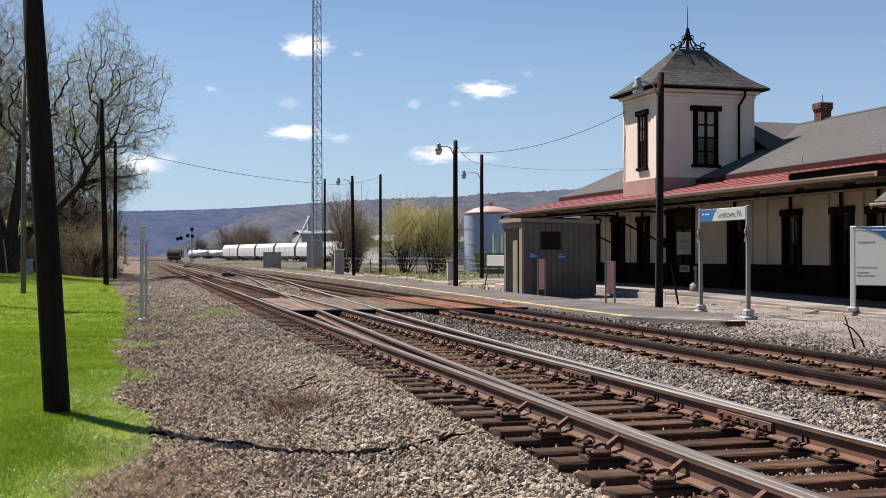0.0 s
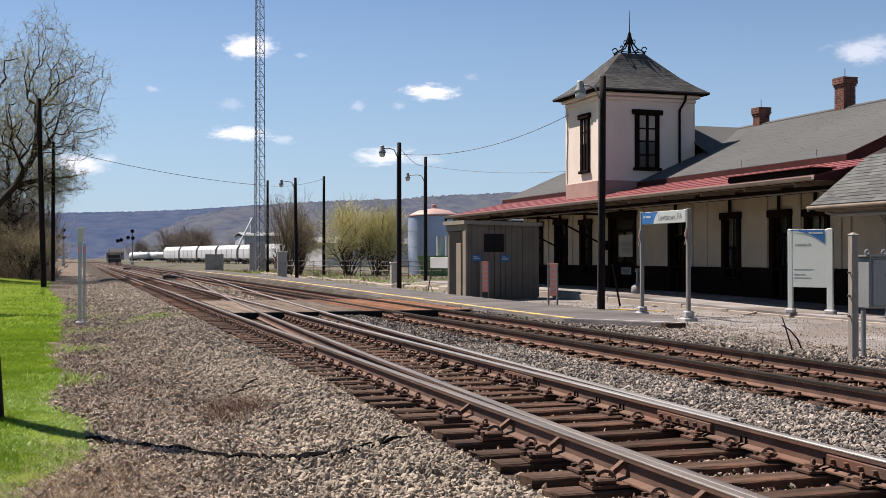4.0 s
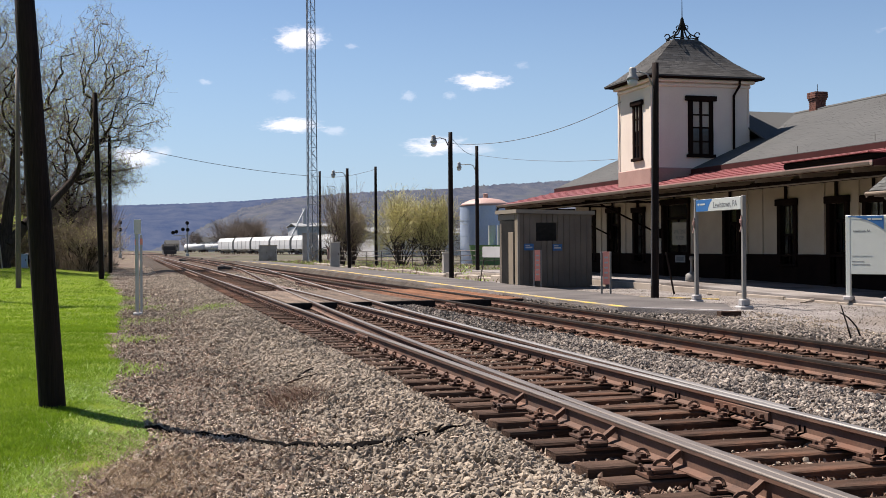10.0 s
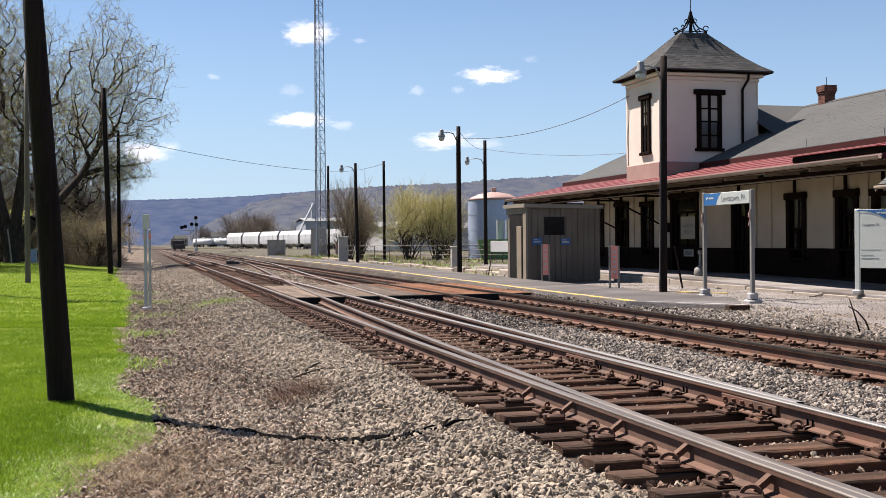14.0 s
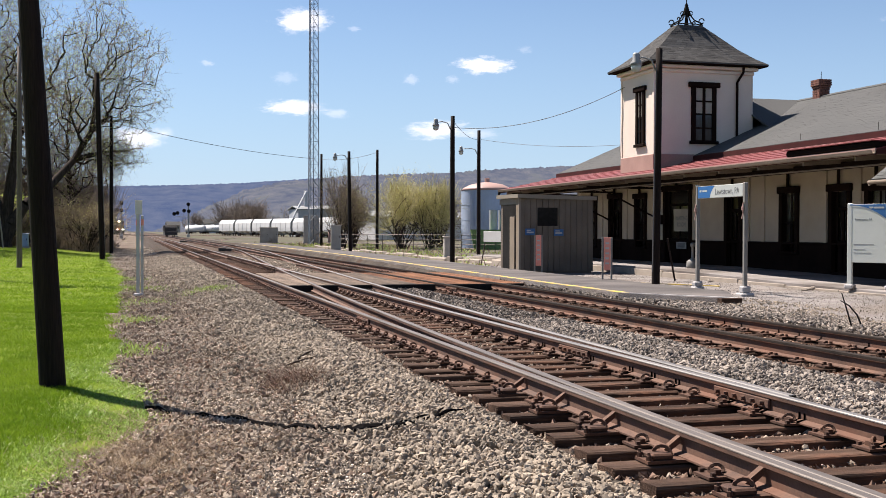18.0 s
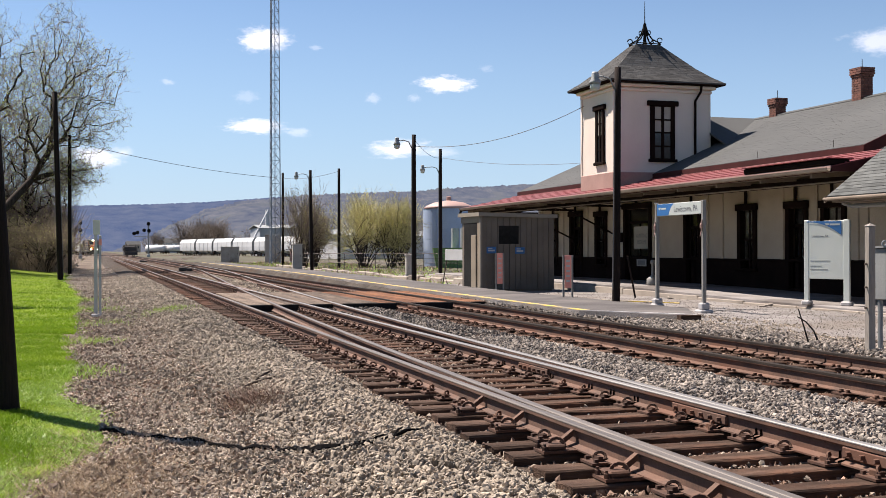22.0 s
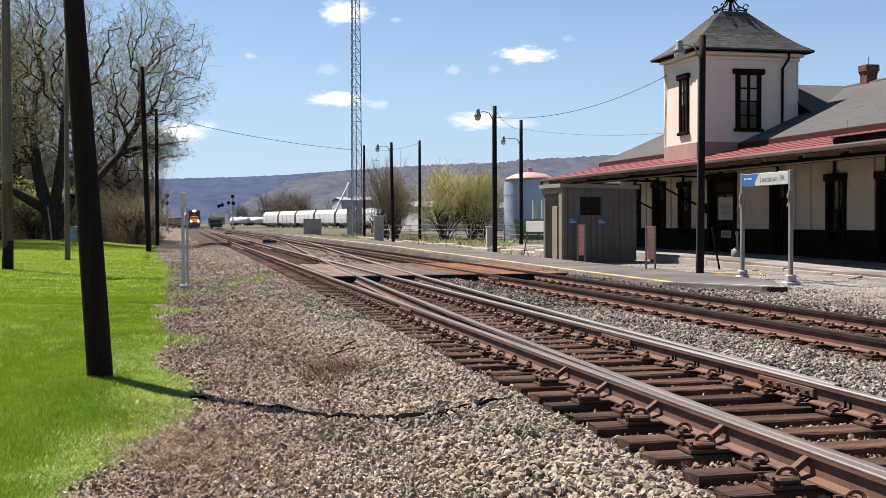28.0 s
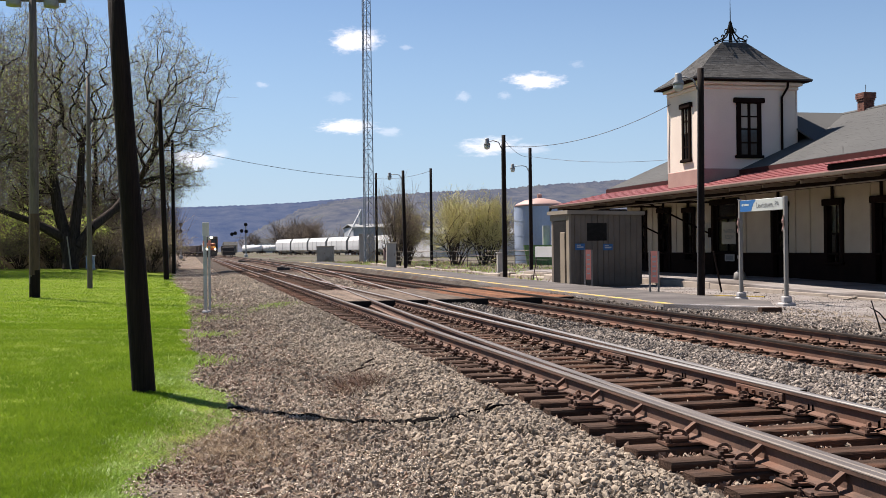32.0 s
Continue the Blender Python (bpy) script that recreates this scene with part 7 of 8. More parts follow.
# bearing and elevation in degrees, width and height in metres at 3 km, thickness
for bearing, up, w, h, a in ((8.35, 10.55, 165, 85, 1.0), (7.9, 6.3, 170, 52, 0.9), (10.0, 6.0, 110, 45, 0.7), (3.55, 8.35, 55, 32, 0.6), (7.45, 7.7, 100, 60, 0.4), (13.8, 7.75, 60, 50, 0.6),
                             (17.5, 8.45, 150, 58, 1.0), (15.9, 7.75, 60, 38, 0.5), (15.2, 5.2, 190, 60, 0.75), (17.4, 5.0, 140, 50, 0.6), (38.8, 9.9, 190, 95, 0.5), (0.2, 4.6, 150, 80, 0.7), (1.6, 4.9, 60, 40, 0.5), (10.9, 10.2, 50, 26, 0.5), (19.6, 9.2, 60, 34, 0.35)):
    b, e = radians(bearing), radians(up)
    c = Vector((math.sin(b) * math.cos(e), math.cos(b) * math.cos(e), math.sin(e))) * 3000
    w, h, a = (w * 0.92, h * 0.80, a * 0.9) if w > 140 else (w * 0.7, h * 0.6, a * 0.36)
    g = Geo().quad((-w * 0.7, 0, -h * 0.7), (w * 0.7, 0, -h * 0.7), (w * 0.7, 0, h * 0.7), (-w * 0.7, 0, h * 0.7))
    g.v = [(p[0], p[2], 0.0) for p in g.v]
    ob = solid("cloud", g, ["cloud"], "small white fair-weather cloud in a blue sky", "cloud", "clouds", "structure")
    ob.matrix_basis = Matrix.Translation(c) @ pose(0, 0, 0, 90, 0, -bearing)
    ob.color = (1, 1, 1, a)

# ---- trees, shrubs, grass, stones ----
def grow(wood, twigs, buds, start, way, length, radius, depth, r, up=0.25, fork=3, wander=0.22, keep=0.72, bud=0.0, thin=0.014):
    """One limb with its branches; the last orders go to the twigs, with buds along them."""
    n = 4 if depth > 1 else 3
    pts, d = [Vector(start)], Vector(way).normalized()
    for i in range(n):
        d = (d + Vector((r.gauss(0, wander), r.gauss(0, wander), r.gauss(0, wander) + up * 0.3))).normalized()
        pts.append(pts[-1] + d * length / n)
    end = max(thin * 0.6, radius * 0.55)
    radii = [radius + (end - radius) * i / n for i in range(n + 1)]
    (wood if depth > 1 else twigs).tube(pts, radii, 7 if radius > 0.12 else 4 if depth > 1 else 3, caps=False)
    if depth <= 1 and bud:
        for i in range(1, n + 1):
            for _ in range(int(bud) + (r.random() < bud % 1)):
                c = pts[i] + Vector((r.gauss(0, 0.12), r.gauss(0, 0.12), r.gauss(0, 0.12)))
                s, a = r.uniform(0.02, 0.045), Vector((r.gauss(0, 1), r.gauss(0, 1), r.gauss(0, 1))).normalized()
                b = a.orthogonal().normalized()
                buds.add([c - a * s, c + b * s * 0.6, c + a * s, c - b * s * 0.6], [(0, 1, 2, 3)])
    if depth == 0:
        return
    kids = fork + (r.random() < 0.5)
    for k in range(kids):
        f = 0.35 + 0.65 * (k + r.random() * 0.8) / kids
        i = min(n - 1, int(f * n))
        base = pts[i].lerp(pts[i + 1], f * n - i)
        side = Vector((r.gauss(0, 1), r.gauss(0, 1), r.gauss(0, 0.7)))
        side = (side - d * side.dot(d)).normalized()
        ang = r.uniform(0.45, 1.0)
        way2 = d * math.cos(ang) + side * math.sin(ang) + Vector((0, 0, up * 0.35))
        grow(wood, twigs, buds, base, way2, length * keep * r.uniform(0.75, 1.15), max(thin, radius * (1 - 0.45 * f) * 0.62), depth - 1, r, up, fork, wander, keep, bud, thin)


def tree(label, seed, limbs, trunk_to, radius, bud, bud_mat="bud", twig_mat="twig", depth=4, at=(0, 0, 0), rz=0.0, group="bare trees by the lawn", name="tree", category="tree", fork=3, thin=0.014):
    r = random.Random(seed)
    wood, twigs, buds = Geo(), Geo(), Geo()
    if trunk_to:
        a, b = Vector((0, 0, -0.4)), Vector(trunk_to)
        wood.tube([a, a.lerp(b, 0.12) + Vector((0.03, 0, 0)), a.lerp(b, 0.5) + Vector((-0.06, 0.05, 0)), b], [radius * 1.45, radius * 1.08, radius * 0.95, radius * 0.85], 12, caps=False)
    for start, way, ln, rad in limbs:
        grow(wood, twigs, buds, start, way, ln, rad, depth, r, bud=bud, fork=fork, thin=thin)
    t = thing(name, label, category, group, at, rz)
    part("trunk", wood, ["bark"], t, "", True)
    part("crown", twigs, [twig_mat], t, "bare twigs with the first spring buds")
    if buds.v:
        tagged(part("budding", buds, [bud_mat], t), kind="stuff")
    return t


def crown_tree(label, seed, trunks, lobes, n, at, bud=2, bud_mat="bud", tip=0.013, twig_len=0.6):
    """A tree grown towards points spread through its crown: trunks are lines of (x, y, z, radius), lobes are (centre, radii, share)."""
    r = np.random.default_rng(seed)
    pts, parent, fixed = [], [], {}
    for line in trunks:
        for i, (x, y, z, rad) in enumerate(line):
            j = [k for k, q in enumerate(pts) if abs(q[0] - x) + abs(q[1] - y) + abs(q[2] - z) < 1e-6]
            if j:
                last = j[0]
                continue
            parent.append(last if i else -1)
            pts.append((x, y, z))
            last = len(pts) - 1
            fixed[last] = rad
    goal = []
    for c, rad, share in lobes:
        k = int(n * share)
        d = r.normal(size=(k, 3))
        d /= np.linalg.norm(d, axis=1, keepdims=True)
        goal.append(np.array(c) + d * (r.random((k, 1)) ** 0.42) * (1 + 0.10 * np.sin(5 * d[:, :1] + seed) + 0.08 * np.sin(9 * d[:, 2:] + 2 * seed)) * np.array(rad))
    goal = np.concatenate(goal)
    home = np.array([c for c, _, _ in lobes]).mean(0) - np.array((0, 0, 4))
    goal = goal[np.argsort(np.linalg.norm(goal - home, axis=1) + r.normal(0, 0.7, len(goal)))]
    total = len(pts) + len(goal)
    P, far = np.zeros((total, 3)), np.zeros(total)
    P[:len(pts)] = pts
    for i, p in enumerate(parent):
        far[i] = 0 if p < 0 else far[p] + np.linalg.norm(P[i] - P[p])
    m = len(pts)
    start = min(2, m - 1)
    for g in goal:
        dist = np.linalg.norm(P[start:m] - g, axis=1)
        k = int(np.argmin(dist + 0.16 * far[start:m])) + start
        P[m], far[m] = g, far[k] + dist[k - start]
        parent.append(k)
        m += 1
    load, kids = np.zeros(total), np.zeros(total, int)
    for i in range(total - 1, -1, -1):
        load[i] += 1 if kids[i] == 0 else 0
        if parent[i] >= 0:
            load[parent[i]] += load[i]
            kids[parent[i]] += 1
    wide = tip * np.maximum(1, load) ** 0.475
    for i, rad in fixed.items():
        wide[i] = rad
    wood, twigs, buds = Geo(), Geo(), Geo()
    for i in range(total):
        p = parent[i]
        if p < 0:
            continue
        a, b = Vector(P[p]), Vector(P[i])
        ln = (b - a).length
        ra = wide[i] * 1.15 if p not in fixed or i not in fixed else wide[p]
        ra = min(ra, wide[p])
        bow = Vector(r.normal(0, 0.05, 3)) * ln
        mid = [a, a.lerp(b, 0.35) + bow + Vector((0, 0, -0.04 * ln)), a.lerp(b, 0.7) + bow * 0.8, b] if i not in fixed else [a, b]
        thick = [ra + (wide[i] - ra) * k / (len(mid) - 1) for k in range(len(mid))]
        (wood if wide[i] > 0.035 else twigs).tube(mid, thick, 9 if wide[i] > 0.12 else 4 if wide[i] > 0.035 else 3, caps=False)
        if i in fixed:
            continue
        for _ in range(3 if kids[i] == 0 else 1):
            d = (b - a).normalized() * 0.6 + Vector(r.normal(0, 0.55, 3))
            d.z += 0.15
            q = b + d * twig_len * float(r.uniform(0.5, 1.1))
            h = b.lerp(q, 0.5) + Vector(r.normal(0, 0.08, 3))
            twigs.tube([b, h, q], [tip * 0.8, tip * 0.65, tip * 0.4], 3, caps=False)
            for _ in range(bud):
                c = h.lerp(q, float(r.random())) + Vector(r.normal(0, 0.14, 3))
                s = float(r.uniform(0.022, 0.05))
                u = Vector(r.normal(0, 1, 3)).normalized()
                v = u.orthogonal().normalized()
                buds.add([c - u * s, c + v * s * 0.6, c + u * s, c - v * s * 0.6], [(0, 1, 2, 3)])
    t = thing("tree", label, "tree", "bare trees by the lawn", at)
    part("trunk", wood, ["bark"], t, "", True)
    part("crown", twigs, ["twig"], t, "bare twigs with the first spring buds")
    if buds.v:
        tagged(part("budding", buds, [bud_mat], t), kind="stuff")
    return t


# the old tree on the lawn's edge: a forked dark trunk, a high crown, and a long limb that carries a rounded crown over the path
old = crown_tree("large old twin-trunked tree, bare limbs with first green buds", 21,
                 [[(0.0, 0, -0.5, 0.70), (0, 0, 0.4, 0.55), (-0.3, 0.1, 2.2, 0.46), (-0.9, 0.2, 4.6, 0.40), (-1.2, 0.3, 7.5, 0.28), (-1.0, 0.2, 10.5, 0.18)],
                  [(0, 0, 0.4, 0.62), (0.6, -0.1, 1.6, 0.46), (1.5, 0, 3.0, 0.36), (3.0, 1.2, 4.3, 0.29), (4.7, 2.4, 6.4, 0.24), (5.9, 3.0, 8.6, 0.20), (6.2, 3.0, 10.9, 0.15)],
                  [(4.7, 2.4, 6.4, 0.24), (6.6, 2.6, 7.0, 0.14), (8.6, 2.8, 7.2, 0.09)],
                  [(-0.3, 0.1, 2.2, 0.50), (-2.4, -0.4, 3.4, 0.27), (-5.0, -0.8, 4.4, 0.18), (-7.4, -1.0, 5.0, 0.10)],
                  [(0, 0, 0.4, 0.62), (0.3, 0.3, 3.2, 0.42), (0.7, 0.5, 6.2, 0.30), (0.9, 0.4, 9.4, 0.2)]],
                 [((6.9, 3.0, 12.6), (4.5, 3.9, 6.6), 0.42), ((-1.0, 0.2, 14.0), (5.2, 4.5, 7.0), 0.42), ((-4.8, -0.6, 6.5), (3.5, 3.0, 2.6), 0.10), ((7.6, 2.8, 6.8), (2.2, 2.0, 1.6), 0.08)], 6800, (-8.9, 85, 0.15), 2, tip=0.0105)
leaning = crown_tree("leaning bare tree with a dark trunk", 35,
                     [[(0.0, 0, -0.5, 0.50), (0.2, 0, 0.6, 0.40), (0.9, 0, 3.5, 0.34), (1.9, 0, 6.6, 0.27), (2.6, 0.2, 9.5, 0.2), (2.9, 0.2, 12.0, 0.14)],
                      [(0.9, 0, 3.5, 0.34), (-0.3, 0.3, 6.0, 0.22), (-1.4, 0.5, 9.0, 0.15)],
                      [(1.9, 0, 6.6, 0.27), (4.2, -0.3, 7.6, 0.16), (6.2, -0.5, 7.9, 0.09)]],
                     [((2.4, 0.1, 12.0), (4.2, 4.0, 5.5), 0.55), ((-1.6, 0.4, 9.5), (3.4, 3.2, 4.0), 0.25), ((5.0, -0.4, 7.6), (2.6, 2.2, 2.0), 0.20)], 3200, (-15.6, 76, 0.15), 1, tip=0.0115)
behind = crown_tree("bare brown woodland tree behind the lawn", 48,
                    [[(0.0, 0, -0.5, 0.34), (0, 0, 0.6, 0.28), (0.3, 0, 3.5, 0.22), (0.2, 0.2, 7.0, 0.16), (0.0, 0.2, 9.5, 0.10)]],
                    [((0.1, 0.1, 8.6), (3.6, 3.4, 5.8), 0.8), ((0.0, 0.0, 4.4), (3.2, 3.0, 2.6), 0.2)], 2000, (-5.4, 99, 0.0), 1, tip=0.013)
for src, x, y, z, rz, s in ((behind, -12.5, 97, 0.9, 120, 1.25), (behind, -18.5, 93, 1.0, 200, 1.3), (behind, -9.0, 106, 0.6, 290, 1.3), (behind, -15.5, 108, 1.0, 40, 1.5), (leaning, -22, 84, 1.0, 170, 1.1), (behind, -3.6, 112, 0.0, 75, 0.8), (behind, -24, 102, 1.0, 10, 1.4), (leaning, -13.2, 70, 0.1, 150, 1.05), (leaning, -19, 88, 0.1, 260, 1.25)):
    ob = copy_thing(src, pose(x, y, min(z, 0.2), 0, 0, rz))
    ob.scale = (s, s, s)


def shrub(label, seed, at, h, bud, bud_mat, twig_mat, stems):
    r = random.Random(seed)
    limbs = []
    for k in range(stems):
        a = r.uniform(0, 6.28)
        limbs.append(((0.55 * math.cos(a) * r.random(), 0.55 * math.sin(a) * r.random(), -0.1), (0.42 * math.cos(a), 0.42 * math.sin(a), 1), h * r.uniform(0.42, 0.6), r.uniform(0.05, 0.10)))
    return tree(label, seed, limbs, None, 0.1, bud, bud_mat, twig_mat, 3, at, group="budding shrubs behind the platform", name="shrub", category="shrub", fork=4, thin=0.013)


yellow = shrub("tall many-stemmed shrub in yellow-green bud", 4, (20.9, 88, 0), 6.2, 1.8, "pale_bud", "yellow_twig", 20)
brown = shrub("tall many-stemmed shrub, brown and nearly bare", 9, (16.0, 88, 0), 6.3, 0.6, "pale_bud", "twig", 22)
yellow.scale, brown.scale = (0.84, 0.84, 0.98), (0.50, 0.50, 1.0)
for src, x, y, rz, s in ((yellow, 22.9, 87, 220, 0.68), (brown, 17.5, 91, 130, 0.36), (brown, 26.5, 97, 40, 0.6), (brown, 18.9, 99, 250, 0.5)):
    ob = copy_thing(src, pose(x, y, 0, 0, 0, rz))
    ob.scale = (s, s, min(0.92, s * 1.9))
bare = tree("brown bare trees beyond the yard", 14, [((0.5 * math.cos(k), 0.5 * math.sin(k), -0.1), (0.5 * math.cos(k * 1.7), 0.5 * math.sin(k * 1.7), 1), 2.9, 0.07) for k in range(11)],
            None, 0.1, 0, "bud", "twig", 3, (30.5, 380, 0), 0, "far trees", "tree", "tree", 4, 0.016)
bare.scale = (2.1, 2.1, 2.1)
for x, y, rz, s in ((38, 372, 120, 2.2), (36, 392, 60, 2.3), (45, 430, 200, 2.2), (76, 520, 90, 2.6), (-40, 470, 30, 2.6), (64, 640, 15, 2.6), (33, 640, 75, 2.2)):
    ob = copy_thing(bare, pose(x, y, 0, 0, 0, rz))
    ob.scale = (s, s, s)


def raw_mesh(name, verts, tris, mat, label, category, smooth=False):
    me = bpy.data.meshes.new(name)
    me.vertices.add(len(verts))
    me.vertices.foreach_set("co", np.asarray(verts, dtype=np.float32).ravel())
    me.loops.add(len(tris) * 3)
    me.loops.foreach_set("vertex_index", np.asarray(tris, dtype=np.int32).ravel())
    me.polygons.add(len(tris))
    me.polygons.foreach_set("loop_start", np.arange(0, len(tris) * 3, 3, dtype=np.int32))
    me.polygons.foreach_set("use_smooth", np.full(len(tris), smooth))
    me.materials.append(M[mat])
    me.update(calc_edges=True)
    return tagged(new(name, me), label, category, kind="stuff")


def turns(n):
    q = rng.normal(size=(n, 4))
    q /= np.linalg.norm(q, axis=1, keepdims=True)
    w, x, y, z = q.T
    return np.stack([np.stack([1 - 2 * (y * y + z * z), 2 * (x * y - z * w), 2 * (x * z + y * w)], 1),
                     np.stack([2 * (x * y + z * w), 1 - 2 * (x * x + z * z), 2 * (y * z - x * w)], 1),
                     np.stack([2 * (x * z - y * w), 2 * (y * z + x * w), 1 - 2 * (x * x + y * y)], 1)], 1)


GOLD = (1 + 5 ** 0.5) / 2
ICO_V = np.array([(-1, GOLD, 0), (1, GOLD, 0), (-1, -GOLD, 0), (1, -GOLD, 0), (0, -1, GOLD), (0, 1, GOLD), (0, -1, -GOLD), (0, 1, -GOLD), (GOLD, 0, -1), (GOLD, 0, 1), (-GOLD, 0, -1), (-GOLD, 0, 1)]) / 1.9
ICO_F = np.array([(0, 11, 5), (0, 5, 1), (0, 1, 7), (0, 7, 10), (0, 10, 11), (1, 5, 9), (5, 11, 4), (11, 10, 2), (10, 7, 6), (7, 1, 8), (3, 9, 4), (3, 4, 2), (3, 2, 6), (3, 6, 8), (3, 8, 9), (4, 9, 5), (2, 4, 11), (6, 2, 10), (8, 6, 7), (9, 8, 1)])
OCT_V = np.array([(1, 0, 0), (-1, 0, 0), (0, 1, 0), (0, -1, 0), (0, 0, 1), (0, 0, -1)], dtype=float)
OCT_F = np.array([(0, 2, 4), (2, 1, 4), (1, 3, 4), (3, 0, 4), (2, 0, 5), (1, 2, 5), (3, 1, 5), (0, 3, 5)])


def stones(name, places, sizes, mat, label, fine):
    n = len(places)
    bv, bf = (ICO_V, ICO_F) if fine else (OCT_V, OCT_F)
    shape = bv[None] * (1 + rng.uniform(-0.26, 0.24, (n, len(bv), 1))) * rng.uniform((0.85, 0.6, 0.26), (1.45, 1.05, 0.58), (n, 3))[:, None, :]
    v = np.einsum("nij,nkj->nki", turns(n), shape) * sizes[:, None, None] + places[:, None, :]
    f = bf[None] + (np.arange(n) * len(bv))[:, None, None]
    return raw_mesh(name, v.reshape(-1, 3), f.reshape(-1, 3), mat, label, "gravel")


GZ = np.vectorize(ground_z)


def strew(x0, x1, y0, y1, per_m2):
    n = int((x1 - x0) * (y1 - y0) * per_m2)
    return np.stack([rng.uniform(x0, x1, n), rng.uniform(y0, y1, n)], 1)


def bed(areas, lift, name, mat, label, fine, lo, hi):
    p = np.concatenate([strew(*a) for a in areas])
    p = p[p[:, 0] > np.array([grass_edge(v) - 0.06 for v in p[:, 1]])]
    z = GZ(p[:, 0], p[:, 1])
    s = rng.uniform(lo, hi, len(p)) * (1 + 0.010 * np.maximum(0, p[:, 1] - 14))
    return stones(name, np.column_stack([p, z + lift + rng.uniform(-0.012, 0.020, len(p))]), s, mat, label, fine)


# ballast: a loose shoulder, the strip between the tracks, and the cribs between the ties
bed([(1.5, 2.95, 3.5, 17, 1250)], 0.010, "ballast_stones", "stone", "loose tan-grey angular ballast stones", True, 0.012, 0.033)
bed([(5.35, 7.2, 4, 18, 850), (9.65, 10.9, 8, 20, 600)], 0.010, "ballast_stones", "grey_stone", "loose grey angular ballast stones between the tracks", True, 0.013, 0.034)
bed([(0.9, 1.6, 3.5, 17, 800), (0.3, 1.0, 3.5, 17, 420), (-0.2, 0.4, 3.5, 15, 160)], 0.004, "shoulder_stones", "stone", "small tan-grey stones at the foot of the ballast", False, 0.009, 0.028)
bed([(3.0, 5.3, 3.5, 20, 110)], 0.030, "crib_stones", "stone", "pale ballast stones lying between the ties", True, 0.012, 0.030)
bed([(2.95, 5.4, 3.5, 18, 400), (7.2, 9.65, 5, 20, 360)], 0.008, "crib_stones", "dark_stone", "dark oily ballast between the ties", True, 0.014, 0.034)
bed([(3.0, 5.4, 3.5, 24, 240), (7.2, 9.65, 6, 24, 160)], 0.028, "rusty_stones", "rusty_stone", "rust-stained ballast under the rails", False, 0.014, 0.034)
bed([(1.3, 2.95, 17, 34, 560), (0.2, 1.3, 17, 34, 230)], 0.010, "ballast_stones", "stone", "loose grey angular ballast stones", False, 0.017, 0.034)
bed([(5.45, 7.25, 18, 32, 420), (9.6, 10.6, 20, 30, 240)], 0.010, "ballast_stones", "grey_stone", "loose grey angular ballast stones between the tracks", False, 0.017, 0.036)
bed([(3.0, 5.55, 18, 40, 80), (7.25, 9.65, 20, 40, 80)], -0.005, "crib_stones", "dark_stone", "dark oily ballast between the ties", False, 0.026, 0.05)
bed([(1.2, 3.0, 34, 70, 190), (-0.2, 1.2, 34, 70, 80), (5.55, 7.25, 37, 70, 120)], 0.012, "ballast_stones", "stone", "loose grey angular ballast stones", False, 0.02, 0.034)
bed([(-0.3, 1.6, 4, 13, 1500), (-1.1, -0.3, 4.5, 9.2, 1300)], 0.0, "path_gravel", "path_stone", "fine brown-grey gravel of the lineside path", False, 0.006, 0.017)
bed([(-0.3, 1.6, 13, 24, 1100)], -0.002, "path_gravel", "path_stone", "fine brown-grey gravel of the lineside path", False, 0.007, 0.016)
bed([(-0.4, 1.6, 24, 48, 430)], -0.002, "path_gravel", "path_stone", "fine brown-grey gravel of the lineside path", False, 0.008, 0.018)
bed([(-1.6, 1.6, 48, 110, 120)], 0.0, "path_gravel", "path_stone", "fine brown-grey gravel of the lineside path", False, 0.010, 0.02)
bed([(-0.25, 1.4, 4, 24, 110), (-0.3, 1.4, 24, 50, 55)], 0.004, "path_gravel", "stone", "scattered pale stones on the lineside path", False, 0.014, 0.038)
bed([(-0.25, 1.5, 4, 24, 55), (-0.3, 1.5, 24, 50, 22)], 0.004, "path_gravel", "dark_stone", "scattered dark stones on the lineside path", False, 0.018, 0.048)
# bare damp soil and ash showing through the gravel in ragged patches
soil = np.concatenate([np.column_stack([rng.normal(cx, sx, k), rng.normal(cy, sy, k)]) for cx, cy, sx, sy, k in
                       ((-0.1, 7.6, 0.35, 0.5, 1500), (0.35, 9.6, 0.3, 0.5, 700), (0.2, 13.2, 0.3, 0.9, 900), (0.75, 15.5, 0.25, 1.3, 900), (0.1, 19.0, 0.3, 1.6, 900), (0.5, 25.0, 0.4, 2.5, 900), (1.5, 13.4, 0.25, 0.5, 350), (0.2, 34.0, 0.5, 4.0, 700))])
soil = soil[soil[:, 0] > np.array([grass_edge(v) for v in soil[:, 1]])]
stones("path_litter", np.column_stack([soil, GZ(soil[:, 0], soil[:, 1]) + 0.008]), rng.uniform(0.010, 0.026, len(soil)) * (1 + 0.012 * np.maximum(0, soil[:, 1] - 12)), "rusty_stone", "dark damp crumbs of soil and ash on the path", False)
bed([(10.6, 15.85, 10, 24, 260), (12.7, 15.85, 24, 34, 120)], -0.004, "lot_stones", "grey_stone", "scattered pale stones on the gravel lot", False, 0.004, 0.012)
bed([(10.4, 11.4, 9, 21.5, 200), (11.4, 12.6, 17, 21.0, 90)], 0.004, "lot_stones", "stone", "loose ballast spilled on the gravel lot", False, 0.012, 0.030)


bed([(1.5, 2.95, -9, 3.5, 480), (5.35, 7.2, -9, 4, 300)], 0.010, "ballast_stones", "stone", "loose tan-grey angular ballast stones", False, 0.016, 0.036)
